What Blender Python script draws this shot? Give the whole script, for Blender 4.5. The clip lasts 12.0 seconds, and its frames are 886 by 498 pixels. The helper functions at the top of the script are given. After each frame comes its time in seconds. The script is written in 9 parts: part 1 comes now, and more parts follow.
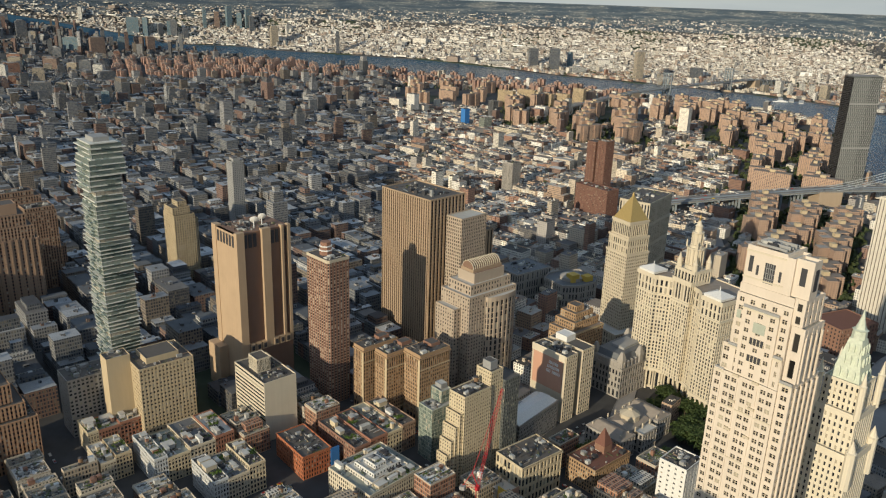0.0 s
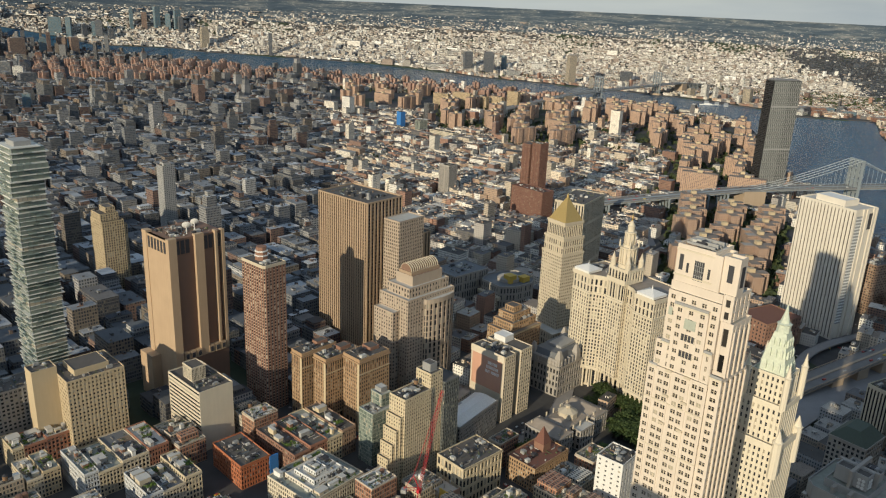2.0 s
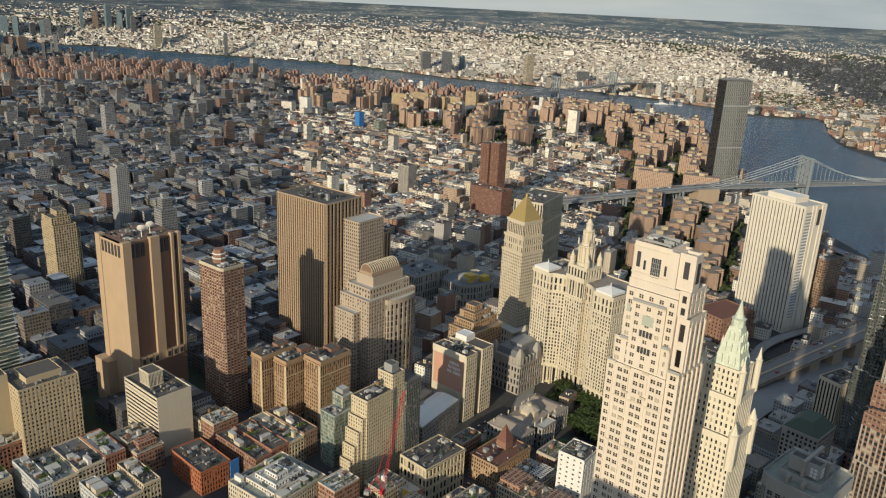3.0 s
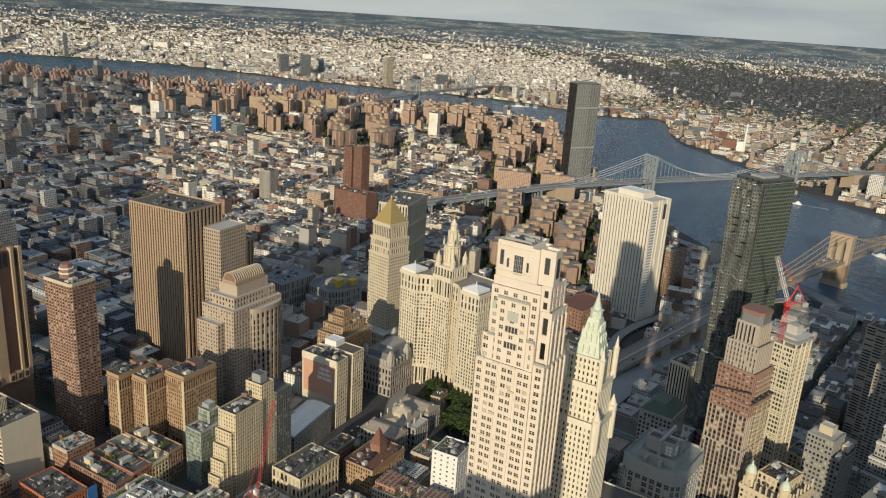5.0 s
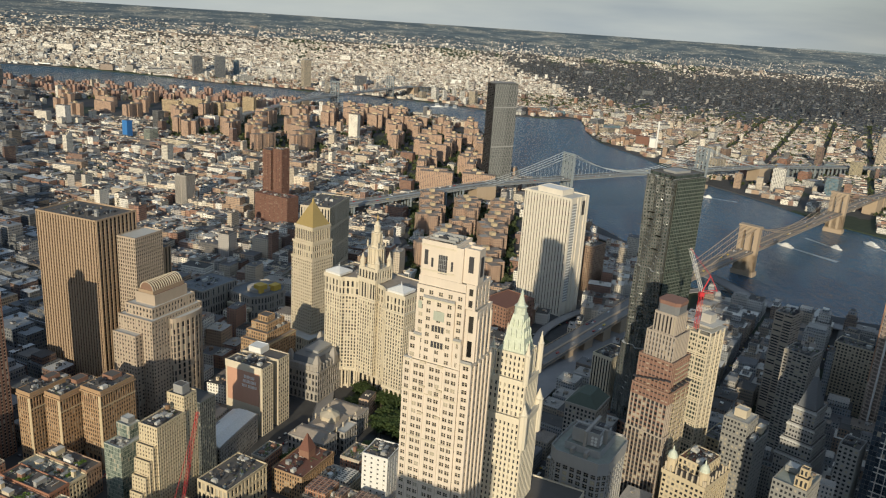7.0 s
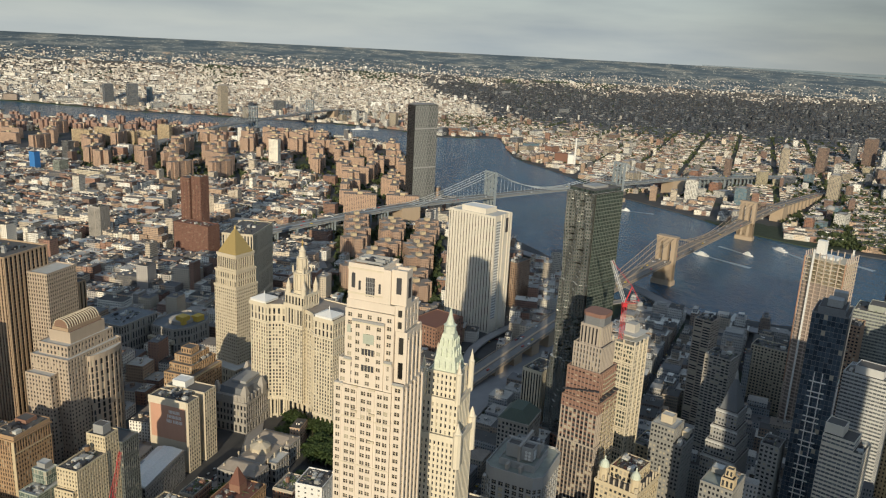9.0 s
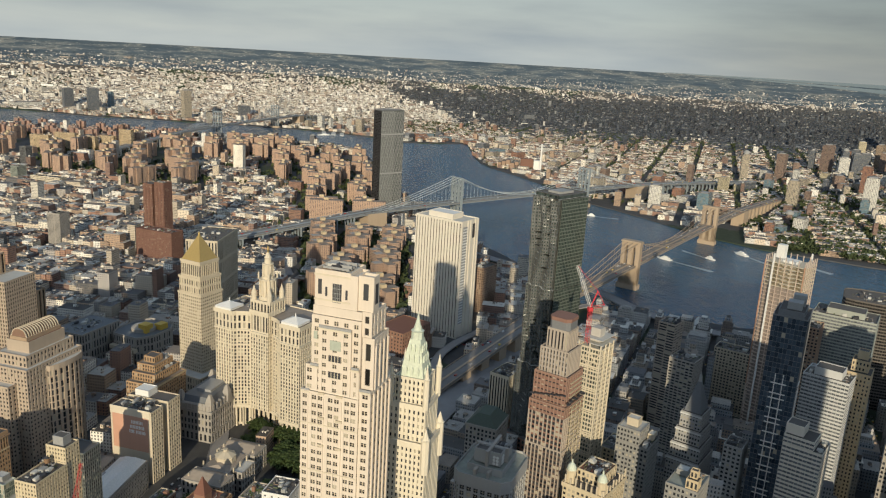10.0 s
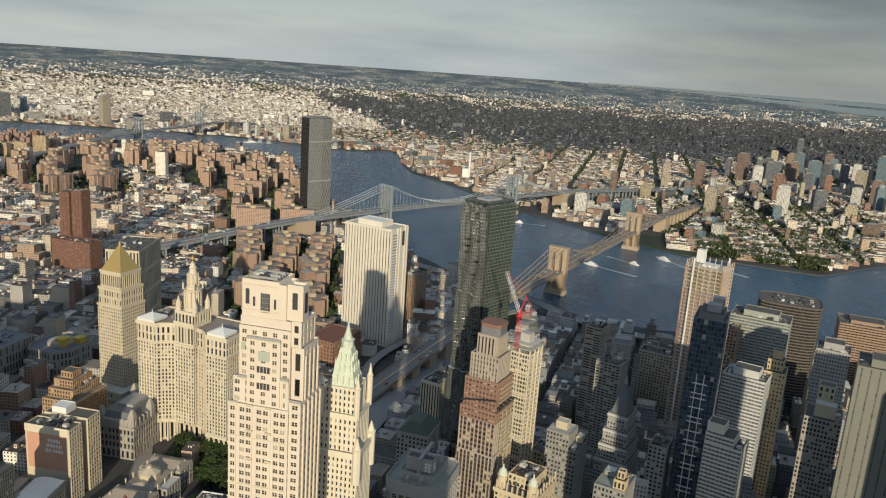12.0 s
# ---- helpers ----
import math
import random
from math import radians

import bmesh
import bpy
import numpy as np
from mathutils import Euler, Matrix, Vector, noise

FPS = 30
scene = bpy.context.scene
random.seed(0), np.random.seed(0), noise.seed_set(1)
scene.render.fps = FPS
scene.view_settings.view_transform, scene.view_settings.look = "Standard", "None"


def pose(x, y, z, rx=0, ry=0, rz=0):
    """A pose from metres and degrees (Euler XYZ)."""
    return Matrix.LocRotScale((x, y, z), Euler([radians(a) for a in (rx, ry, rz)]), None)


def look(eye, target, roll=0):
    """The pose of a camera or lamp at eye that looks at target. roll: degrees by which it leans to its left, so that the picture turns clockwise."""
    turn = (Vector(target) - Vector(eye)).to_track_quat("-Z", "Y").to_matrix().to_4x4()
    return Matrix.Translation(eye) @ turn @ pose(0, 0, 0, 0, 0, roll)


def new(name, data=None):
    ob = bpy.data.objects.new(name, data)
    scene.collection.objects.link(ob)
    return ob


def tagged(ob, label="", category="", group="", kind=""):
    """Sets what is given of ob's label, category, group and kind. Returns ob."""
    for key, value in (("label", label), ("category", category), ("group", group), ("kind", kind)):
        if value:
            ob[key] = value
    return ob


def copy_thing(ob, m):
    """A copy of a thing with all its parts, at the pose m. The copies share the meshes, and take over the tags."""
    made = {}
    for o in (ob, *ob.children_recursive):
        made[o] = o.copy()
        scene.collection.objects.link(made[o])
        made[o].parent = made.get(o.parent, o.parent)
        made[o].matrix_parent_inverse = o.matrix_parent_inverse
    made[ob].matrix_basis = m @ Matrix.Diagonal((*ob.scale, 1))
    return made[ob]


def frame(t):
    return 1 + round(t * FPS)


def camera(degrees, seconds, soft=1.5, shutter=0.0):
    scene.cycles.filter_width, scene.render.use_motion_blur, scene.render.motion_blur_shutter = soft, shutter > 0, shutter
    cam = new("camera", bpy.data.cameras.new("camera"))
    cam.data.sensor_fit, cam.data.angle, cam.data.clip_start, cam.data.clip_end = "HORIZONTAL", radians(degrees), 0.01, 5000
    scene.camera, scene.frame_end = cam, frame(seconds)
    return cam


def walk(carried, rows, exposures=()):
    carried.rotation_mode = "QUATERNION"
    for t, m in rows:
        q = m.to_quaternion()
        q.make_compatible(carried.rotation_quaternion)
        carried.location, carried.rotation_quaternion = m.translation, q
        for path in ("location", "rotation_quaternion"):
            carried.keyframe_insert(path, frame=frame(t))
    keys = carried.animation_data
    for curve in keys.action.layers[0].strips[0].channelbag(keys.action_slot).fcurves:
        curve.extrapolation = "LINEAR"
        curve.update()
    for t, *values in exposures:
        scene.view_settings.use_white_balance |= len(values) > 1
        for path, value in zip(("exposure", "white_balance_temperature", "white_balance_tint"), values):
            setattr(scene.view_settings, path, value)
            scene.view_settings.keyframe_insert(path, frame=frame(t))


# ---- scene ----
# Lower Manhattan from a high deck: x is east, y is north, z up, all in metres.
EYE = 386.0
cam = camera(59.5, 12.0, soft=1.18)
# seconds, eye's shift east, north and up, then bearing, pitch and lean in degrees
ROWS = [
    (0.0, 0.0, 0.0, 0.0, 70.08, -18.44, 1.87),
    (0.5, -0.06, 0.0, 0.01, 71.79, -18.33, 1.99),
    (1.0, -0.11, 0.0, 0.01, 72.69, -18.27, 2.12),
    (1.5, -0.17, 0.0, 0.02, 73.57, -18.16, 2.30),
    (2.0, -0.23, 0.01, 0.02, 74.91, -18.06, 2.52),
    (2.5, -0.29, 0.01, 0.03, 76.40, -18.00, 2.65),
    (3.0, -0.35, 0.02, 0.04, 77.99, -17.92, 2.79),
    (5.0, -0.60, 0.08, 0.06, 88.28, -17.14, 3.77),
    (5.5, -0.67, 0.10, 0.07, 89.95, -17.03, 4.03),
    (6.0, -0.73, 0.12, 0.08, 91.63, -16.85, 4.08),
    (6.5, -0.80, 0.14, 0.08, 92.85, -16.87, 3.91),
    (8.5, -1.07, 0.26, 0.11, 98.42, -15.31, 3.26),
    (9.0, -1.14, 0.30, 0.12, 99.68, -14.85, 2.94),
    (9.5, -1.22, 0.34, 0.13, 100.98, -14.51, 3.06),
    (10.0, -1.29, 0.37, 0.14, 102.18, -14.30, 3.29),
    (10.5, -1.36, 0.42, 0.15, 103.43, -14.06, 3.72),
    (11.0, -1.43, 0.46, 0.15, 104.60, -13.84, 4.03),
    (11.5, -1.51, 0.51, 0.16, 105.90, -13.64, 4.20),
    (12.0, -1.58, 0.55, 0.17, 107.47, -13.41, 4.03),
]


def aim(x, y, z, bearing, pitch, lean):
    b, p = radians(bearing), radians(pitch)
    eye = Vector((x, y, EYE + z))
    return look(eye, eye + Vector((math.sin(b) * math.cos(p), math.cos(b) * math.cos(p), math.sin(p))), lean)


walk(cam, [(r[0], aim(*r[1:])) for r in ROWS])

# ---------------------------------------------------------------- light
SUN_BEARING, SUN_HEIGHT = 286.5, 15.0
scene.view_settings.exposure = 0.0
world = bpy.data.worlds.new("world")
scene.world = world
world.use_nodes = True
wt = world.node_tree
wt.nodes.clear()
sky = wt.nodes.new("ShaderNodeTexSky")
sky.sky_type = "NISHITA"
sky.sun_disc = False
sky.sun_elevation, sky.sun_rotation = radians(SUN_HEIGHT), radians(SUN_BEARING)
sky.altitude, sky.air_density, sky.dust_density, sky.ozone_density = 300, 1.1, 0.5, 1.6
back = wt.nodes.new("ShaderNodeBackground")
back.inputs[1].default_value = 0.195
# thin grey cloud drawn out along the horizon
ct = wt.nodes.new("ShaderNodeTexCoord")
cm = wt.nodes.new("ShaderNodeMapping")
cm.inputs["Scale"].default_value = (1.6, 1.6, 11.0)
cn = wt.nodes.new("ShaderNodeTexNoise")
cn.inputs["Scale"].default_value, cn.inputs["Detail"].default_value = 1.7, 6.0
cr = wt.nodes.new("ShaderNodeMapRange")
cr.inputs["From Min"].default_value, cr.inputs["From Max"].default_value = 0.42, 0.72
cr.inputs["To Min"].default_value, cr.inputs["To Max"].default_value = 0.92, 1.0
cx = wt.nodes.new("ShaderNodeMix")
cx.data_type = "RGBA"
cg = wt.nodes.new("ShaderNodeValToRGB")
ce = cg.color_ramp.elements
ce[0].position, ce[0].color = 0.44, (1.84, 2.07, 2.13, 1)
ce[1].position, ce[1].color = 0.72, (1.50, 1.72, 1.83, 1)
wt.links.new(cn.outputs[0], cg.inputs[0])
# paler towards the horizon
cv = wt.nodes.new("ShaderNodeMapRange")
for s, v in zip(cv.inputs[1:5], (0.0, 0.11, 1.28, 0.86)):
    s.default_value = v
cw = wt.nodes.new("ShaderNodeVectorMath")
cw.operation = "SCALE"
wt.links.new(cg.outputs[0], cw.inputs[0])
# a heavier bank of cloud to the south-east
cb = wt.nodes.new("ShaderNodeVectorMath")
cb.operation = "DOT_PRODUCT"
cb.inputs[1].default_value = (math.sin(radians(146)), math.cos(radians(146)), 0)
wt.links.new(ct.outputs["Generated"], cb.inputs[0])
cq = wt.nodes.new("ShaderNodeMapRange")
cq.interpolation_type = "SMOOTHSTEP"
for s, v in zip(cq.inputs[1:5], (0.83, 0.985, 1.0, 0.58)):
    s.default_value = v
wt.links.new(cb.outputs["Value"], cq.inputs[0])
cp = wt.nodes.new("ShaderNodeMath")
cp.operation = "MULTIPLY"
wt.links.new(cv.outputs[0], cp.inputs[0])
wt.links.new(cq.outputs[0], cp.inputs[1])
wt.links.new(cp.outputs[0], cw.inputs["Scale"])
wt.links.new(cw.outputs[0], cx.inputs[7])
# the haze and cloud thin out overhead
cs = wt.nodes.new("ShaderNodeSeparateXYZ")
wt.links.new(ct.outputs["Generated"], cs.inputs[0])
wt.links.new(cs.outputs[2], cv.inputs[0])
ch = wt.nodes.new("ShaderNodeMapRange")
for s, v in zip(ch.inputs[1:5], (0.12, 0.45, 1.0, 0.45)):
    s.default_value = v
wt.links.new(cs.outputs[2], ch.inputs[0])
ck = wt.nodes.new("ShaderNodeMath")
ck.operation = "MULTIPLY"
wt.links.new(cr.outputs[0], ck.inputs[0])
wt.links.new(ch.outputs[0], ck.inputs[1])
wt.links.new(ct.outputs["Generated"], cm.inputs[0])
wt.links.new(cm.outputs[0], cn.inputs["Vector"])
wt.links.new(cn.outputs[0], cr.inputs[0])
wt.links.new(ck.outputs[0], cx.inputs[0])
wt.links.new(sky.outputs[0], cx.inputs[6])
wt.links.new(cx.outputs[2], back.inputs[0])
wt.links.new(back.outputs[0], wt.nodes.new("ShaderNodeOutputWorld").inputs[0])
lamp = bpy.data.lights.new("sun", "SUN")
lamp.energy, lamp.angle, lamp.color = 3.85, radians(0.53), (1.0, 0.87, 0.64)
sb, sh = radians(SUN_BEARING), radians(SUN_HEIGHT)
sun_way = Vector((math.sin(sb) * math.cos(sh), math.cos(sb) * math.cos(sh), math.sin(sh)))
sun = new("sun", lamp)
sun.matrix_world = look(sun_way * 900, (0, 0, 0))


# ---------------------------------------------------------------- materials
class Nodes:
    """A small builder for node materials."""

    def __init__(self, name):
        self.mat = bpy.data.materials.new(name)
        self.mat.use_nodes = True
        self.t = self.mat.node_tree
        self.t.nodes.clear()
        self.bsdf = self.add("ShaderNodeBsdfPrincipled")
        out = self.add("ShaderNodeOutputMaterial")
        self.t.links.new(self.bsdf.outputs[0], out.inputs[0])

    def add(self, kind):
        return self.t.nodes.new(kind)

    def put(self, socket, value):
        if isinstance(value, bpy.types.NodeSocket):
            self.t.links.new(value, socket)
        elif isinstance(value, tuple) and len(value) == 3 and socket.type == "RGBA":
            socket.default_value = (*value, 1)
        else:
            socket.default_value = value

    def math(self, op, a, b=0.0, c=0.0):
        n = self.add("ShaderNodeMath")
        n.operation = op
        for s, v in zip(n.inputs, (a, b, c)):
            self.put(s, v)
        return n.outputs[0]

    def mix(self, f, a, b, blend="MIX"):
        n = self.add("ShaderNodeMix")
        n.data_type, n.blend_type = "RGBA", blend
        self.put(n.inputs[0], f), self.put(n.inputs[6], a), self.put(n.inputs[7], b)
        return n.outputs[2]

    def ramp(self, f, stops, constant=False):
        n = self.add("ShaderNodeValToRGB")
        n.color_ramp.interpolation = "CONSTANT" if constant else "LINEAR"
        el = n.color_ramp.elements
        while len(el) < len(stops):
            el.new(0.5)
        for e, (p, c) in zip(el, stops):
            e.position, e.color = p, (*c, 1)
        self.put(n.inputs[0], f)
        return n.outputs[0]

    def noise(self, scale, detail=3.0, coord=None, rough=0.55, stretch=None):
        c = coord or self.add("ShaderNodeTexCoord").outputs["Object"]
        if stretch:
            m = self.add("ShaderNodeMapping")
            self.put(m.inputs[0], c)
            m.inputs["Scale"].default_value = stretch
            c = m.outputs[0]
        n = self.add("ShaderNodeTexNoise")
        self.put(n.inputs["Vector"], c)
        n.inputs["Scale"].default_value, n.inputs["Detail"].default_value = scale, detail
        n.inputs["Roughness"].default_value = rough
        return n.outputs[0]

    def island(self):
        return self.add("ShaderNodeNewGeometry").outputs["Random Per Island"]

    def one(self):
        return self.add("ShaderNodeObjectInfo").outputs["Random"]

    def uv(self):
        n = self.add("ShaderNodeSeparateXYZ")
        self.put(n.inputs[0], self.add("ShaderNodeTexCoord").outputs["UV"])
        return n.outputs[0], n.outputs[1]

    def bump(self, height, strength=0.3, distance=0.1):
        n = self.add("ShaderNodeBump")
        n.inputs["Strength"].default_value, n.inputs["Distance"].default_value = strength, distance
        self.put(n.inputs["Height"], height)
        self.put(self.bsdf.inputs["Normal"], n.outputs[0])

    def done(self, colour, rough=0.8, metal=0.0, spec=0.3):
        self.put(self.bsdf.inputs["Base Color"], colour)
        self.put(self.bsdf.inputs["Roughness"], rough)
        self.put(self.bsdf.inputs["Metallic"], metal)
        self.put(self.bsdf.inputs["Specular IOR Level"], spec)
        return self.mat


def tone(c, k):
    return tuple(min(1.0, v * k) for v in c)


def stone(name, colour, var=0.18, rough=0.85, streak=True):
    """Masonry, plaster or concrete: grain, broad stains and rain streaks."""
    n = Nodes(name)
    a = n.noise(0.05, 4)
    col = n.mix(a, tone(colour, 1 - var), tone(colour, 1 + var))
    if streak:
        s = n.noise(1.0, 3, stretch=(0.5, 0.5, 0.03))
        col = n.mix(n.math("MULTIPLY", s, 0.45), col, tone(colour, 0.62))
    g = n.noise(2.5, 4)
    col = n.mix(0.25, col, n.mix(g, tone(colour, 0.75), tone(colour, 1.2)))
    n.bump(g, 0.25, 0.05)
    return n.done(col, rough)


def windowed(name, stops, bay=2.9, storey=3.4, glass=(0.03, 0.035, 0.045), wide=0.46, tall=0.5):
    """Walls of the far town: masonry tones picked block by block, with rows of windows in real metres."""
    n = Nodes(name)
    r = n.island()
    base = n.ramp(r, stops, constant=True)
    v2 = n.math("FRACT", n.math("MULTIPLY", r, 37.7))
    base = n.mix(0.75, base, n.mix(v2, (0.6, 0.6, 0.6), (1.2, 1.2, 1.2)), "MULTIPLY")
    st = n.noise(0.06, 4)
    base = n.mix(0.5, base, n.mix(st, (0.65, 0.65, 0.65), (1.25, 1.25, 1.25)), "MULTIPLY")
    u, v = n.uv()
    uu = n.math("FRACT", n.math("DIVIDE", u, n.math("MULTIPLY_ADD", v2, 1.2, bay - 0.6)))
    vv = n.math("FRACT", n.math("DIVIDE", v, storey))
    in_u = n.math("LESS_THAN", n.math("ABSOLUTE", n.math("SUBTRACT", uu, 0.5)), wide / 2)
    in_v = n.math("LESS_THAN", n.math("ABSOLUTE", n.math("SUBTRACT", vv, 0.55)), tall / 2)
    w = n.math("MULTIPLY", in_u, in_v)
    lintel = n.math("LESS_THAN", vv, 0.1)
    base = n.mix(n.math("MULTIPLY", lintel, 0.22), base, (0.5, 0.45, 0.38))
    wn = n.add("ShaderNodeTexWhiteNoise")
    cmb = n.add("ShaderNodeCombineXYZ")
    n.put(cmb.inputs[0], n.math("FLOOR", n.math("DIVIDE", u, bay)))
    n.put(cmb.inputs[1], n.math("FLOOR", n.math("DIVIDE", v, storey)))
    n.put(cmb.inputs[2], r)
    n.put(wn.inputs["Vector"], cmb.outputs[0])
    g = n.ramp(wn.outputs["Value"], [(0.0, glass), (0.72, tone(glass, 2.2)), (0.86, (0.22, 0.2, 0.16))])
    col = n.mix(w, base, g)
    n.bump(n.math("MULTIPLY", w, -1.0), 0.6, 0.25)
    return n.done(col, n.math("MULTIPLY_ADD", w, -0.6, 0.85), 0, 0.35)


def roofing(name, stops):
    n = Nodes(name)
    r = n.math("FRACT", n.math("MULTIPLY", n.island(), 13.3))
    c = n.ramp(r, stops, constant=True)
    a = n.noise(0.12, 5)
    c = n.mix(0.75, c, n.mix(a, (0.5, 0.5, 0.5), (1.35, 1.35, 1.35)), "MULTIPLY")
    b = n.noise(0.9, 3)
    c = n.mix(n.math("MULTIPLY", n.math("GREATER_THAN", b, 0.62), 0.5), c, (0.09, 0.085, 0.08))
    return n.done(c, 0.8)


def pane_mat(name, dark, light, blind=0.16, rough=0.12, by="object"):
    n = Nodes(name)
    r = n.one() if by == "object" else n.island()
    c = n.mix(r, dark, light)
    r2 = n.math("FRACT", n.math("MULTIPLY", r, 91.7))
    c = n.mix(n.math("LESS_THAN", r2, blind), c, (0.42, 0.38, 0.30))
    n.bump(n.noise(0.35, 2), 0.06, 0.3)
    return n.done(c, rough, 0, 0.35)


def plain(name, colour, rough=0.6, metal=0.0, var=0.2, scale=0.8):
    n = Nodes(name)
    a = n.noise(scale, 4)
    b = n.noise(scale * 9, 2)
    c = n.mix(a, tone(colour, 1 - var), tone(colour, 1 + var))
    c = n.mix(n.math("MULTIPLY", b, 0.25), c, tone(colour, 0.6))
    return n.done(c, rough, metal)


def leaf_mat(name, a, b):
    n = Nodes(name)
    c = n.mix(n.island(), a, b)
    c = n.mix(0.4, c, n.mix(n.noise(0.15, 3), tone(a, 0.5), tone(b, 1.2)))
    m = n.done(c, 0.7, 0, 0.15)
    return m


TOWN = [(0.0, (0.36, 0.205, 0.145)), (0.12, (0.48, 0.34, 0.24)), (0.27, (0.70, 0.60, 0.47)), (0.44, (0.26, 0.165, 0.13)),
        (0.54, (0.80, 0.74, 0.63)), (0.72, (0.42, 0.39, 0.36)), (0.80, (0.84, 0.81, 0.74)), (0.95, (0.16, 0.155, 0.155))]
ROOFS = [(0.0, (0.16, 0.155, 0.155)), (0.2, (0.36, 0.34, 0.31)), (0.38, (0.09, 0.085, 0.08)), (0.58, (0.48, 0.45, 0.40)),
         (0.72, (0.27, 0.225, 0.185)), (0.90, (0.70, 0.67, 0.60))]
M_TOWN = windowed("town_masonry", TOWN)
M_ROOF = roofing("town_roofing", ROOFS)
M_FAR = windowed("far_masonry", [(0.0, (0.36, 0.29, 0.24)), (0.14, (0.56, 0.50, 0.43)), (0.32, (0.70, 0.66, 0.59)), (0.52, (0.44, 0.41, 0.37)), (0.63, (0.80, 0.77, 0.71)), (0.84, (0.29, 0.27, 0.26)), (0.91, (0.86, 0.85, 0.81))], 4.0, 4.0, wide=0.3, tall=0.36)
M_FIDI = windowed("grey_office_masonry", [(0.0, (0.38, 0.385, 0.39)), (0.25, (0.50, 0.48, 0.45)), (0.4, (0.30, 0.32, 0.34)), (0.6, (0.42, 0.36, 0.29)), (0.78, (0.27, 0.21, 0.17)), (0.92, (0.56, 0.55, 0.53))], 2.4, 3.5, glass=(0.04, 0.05, 0.06))
M_BRICK = windowed("housing_brick", [(0.0, (0.35, 0.215, 0.155)), (0.35, (0.42, 0.285, 0.205)), (0.6, (0.30, 0.175, 0.13)), (0.85, (0.46, 0.35, 0.26))], 3.4, 2.9, wide=0.5, tall=0.46)
# Row-house tones, darkened and blued to give the cloud shadow over the belt.
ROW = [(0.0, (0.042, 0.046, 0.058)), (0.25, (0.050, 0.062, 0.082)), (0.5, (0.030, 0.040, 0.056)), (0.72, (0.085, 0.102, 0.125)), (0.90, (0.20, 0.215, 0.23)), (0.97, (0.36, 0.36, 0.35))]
# Loft tones, lowered and cooled so that they carry a cloud's shade.
LOFTS = [(0.0, (0.17, 0.18, 0.19)), (0.2, (0.20, 0.125, 0.10)), (0.36, (0.23, 0.235, 0.24)), (0.52, (0.11, 0.112, 0.12)), (0.64, (0.21, 0.175, 0.14)), (0.78, (0.30, 0.30, 0.30)), (0.93, (0.46, 0.46, 0.45))]
M_LOFT = windowed("shaded_iron_and_brick_lofts", LOFTS, 2.6, 3.9, wide=0.52, tall=0.58)
# Loft roofs in greys lowered and blued for that cloud shade too.
M_GREYROOF = roofing("shaded_loft_roofing", [(0.0, (0.13, 0.14, 0.15)), (0.25, (0.25, 0.265, 0.28)), (0.45, (0.07, 0.075, 0.085)), (0.68, (0.36, 0.38, 0.40)), (0.85, (0.17, 0.165, 0.16)), (0.94, (0.55, 0.57, 0.58))])
M_ROWHOUSE = windowed("cloud_shaded_rows", ROW)
# Roof tones with the belt's cloud shadow mixed in.
M_BELTROOF = roofing("cloud_shaded_roofing", [(0.0, (0.055, 0.066, 0.086)), (0.3, (0.034, 0.044, 0.060)), (0.55, (0.085, 0.10, 0.125)), (0.84, (0.20, 0.22, 0.245)), (0.94, (0.46, 0.47, 0.48))])
M_PANE = pane_mat("window_glass", (0.012, 0.014, 0.018), (0.06, 0.065, 0.07))
M_PANES = pane_mat("window_glass_rows", (0.012, 0.014, 0.018), (0.06, 0.065, 0.07), by="island")
M_GREY = plain("grey_plant", (0.34, 0.34, 0.33), 0.55)
M_DARK = plain("dark_plant", (0.06, 0.06, 0.065), 0.6)
M_LIGHTROOF = plain("pale_roofing", (0.55, 0.54, 0.50), 0.85, scale=0.15)
M_DARKROOF = plain("dark_roofing", (0.13, 0.12, 0.11), 0.85, scale=0.15)



def clutter_mat():
    n = Nodes("vents_ducts_and_skylights")
    c = n.ramp(n.island(), [(0, (0.50, 0.49, 0.46)), (0.18, (0.08, 0.08, 0.08)), (0.38, (0.30, 0.28, 0.25)), (0.56, (0.68, 0.66, 0.62)), (0.68, (0.26, 0.18, 0.12)), (0.80, (0.15, 0.20, 0.24)), (0.88, (0.10, 0.13, 0.05)), (0.95, (0.42, 0.36, 0.24))], True)
    return n.done(n.mix(n.math("MULTIPLY", n.noise(0.9, 3), 0.4), c, (0.15, 0.14, 0.13)), 0.6)


M_CLUTTER = clutter_mat()


# ---------------------------------------------------------------- mesh builders
def quads(name, verts, faces, mats, slots=None, uvs=None):
    """A mesh from arrays of corners and four-sided faces."""
    verts, faces = np.asarray(verts, np.float32), np.asarray(faces, np.int32)
    me = bpy.data.meshes.new(name)
    k = faces.shape[1]
    me.vertices.add(len(verts))
    me.vertices.foreach_set("co", verts.ravel())
    me.loops.add(faces.size)
    me.loops.foreach_set("vertex_index", faces.ravel())
    me.polygons.add(len(faces))
    me.polygons.foreach_set("loop_start", np.arange(0, faces.size, k, dtype=np.int32))
    if slots is not None:
        me.polygons.foreach_set("material_index", np.asarray(slots, np.int32))
    if uvs is not None:
        me.uv_layers.new(name="UVMap").data.foreach_set("uv", np.asarray(uvs, np.float32).ravel())
    me.polygons.foreach_set("use_smooth", np.zeros(len(faces), bool))
    me.update(calc_edges=True)
    me.validate()
    for m in (mats if isinstance(mats, (list, tuple)) else [mats]):
        me.materials.append(m)
    return me


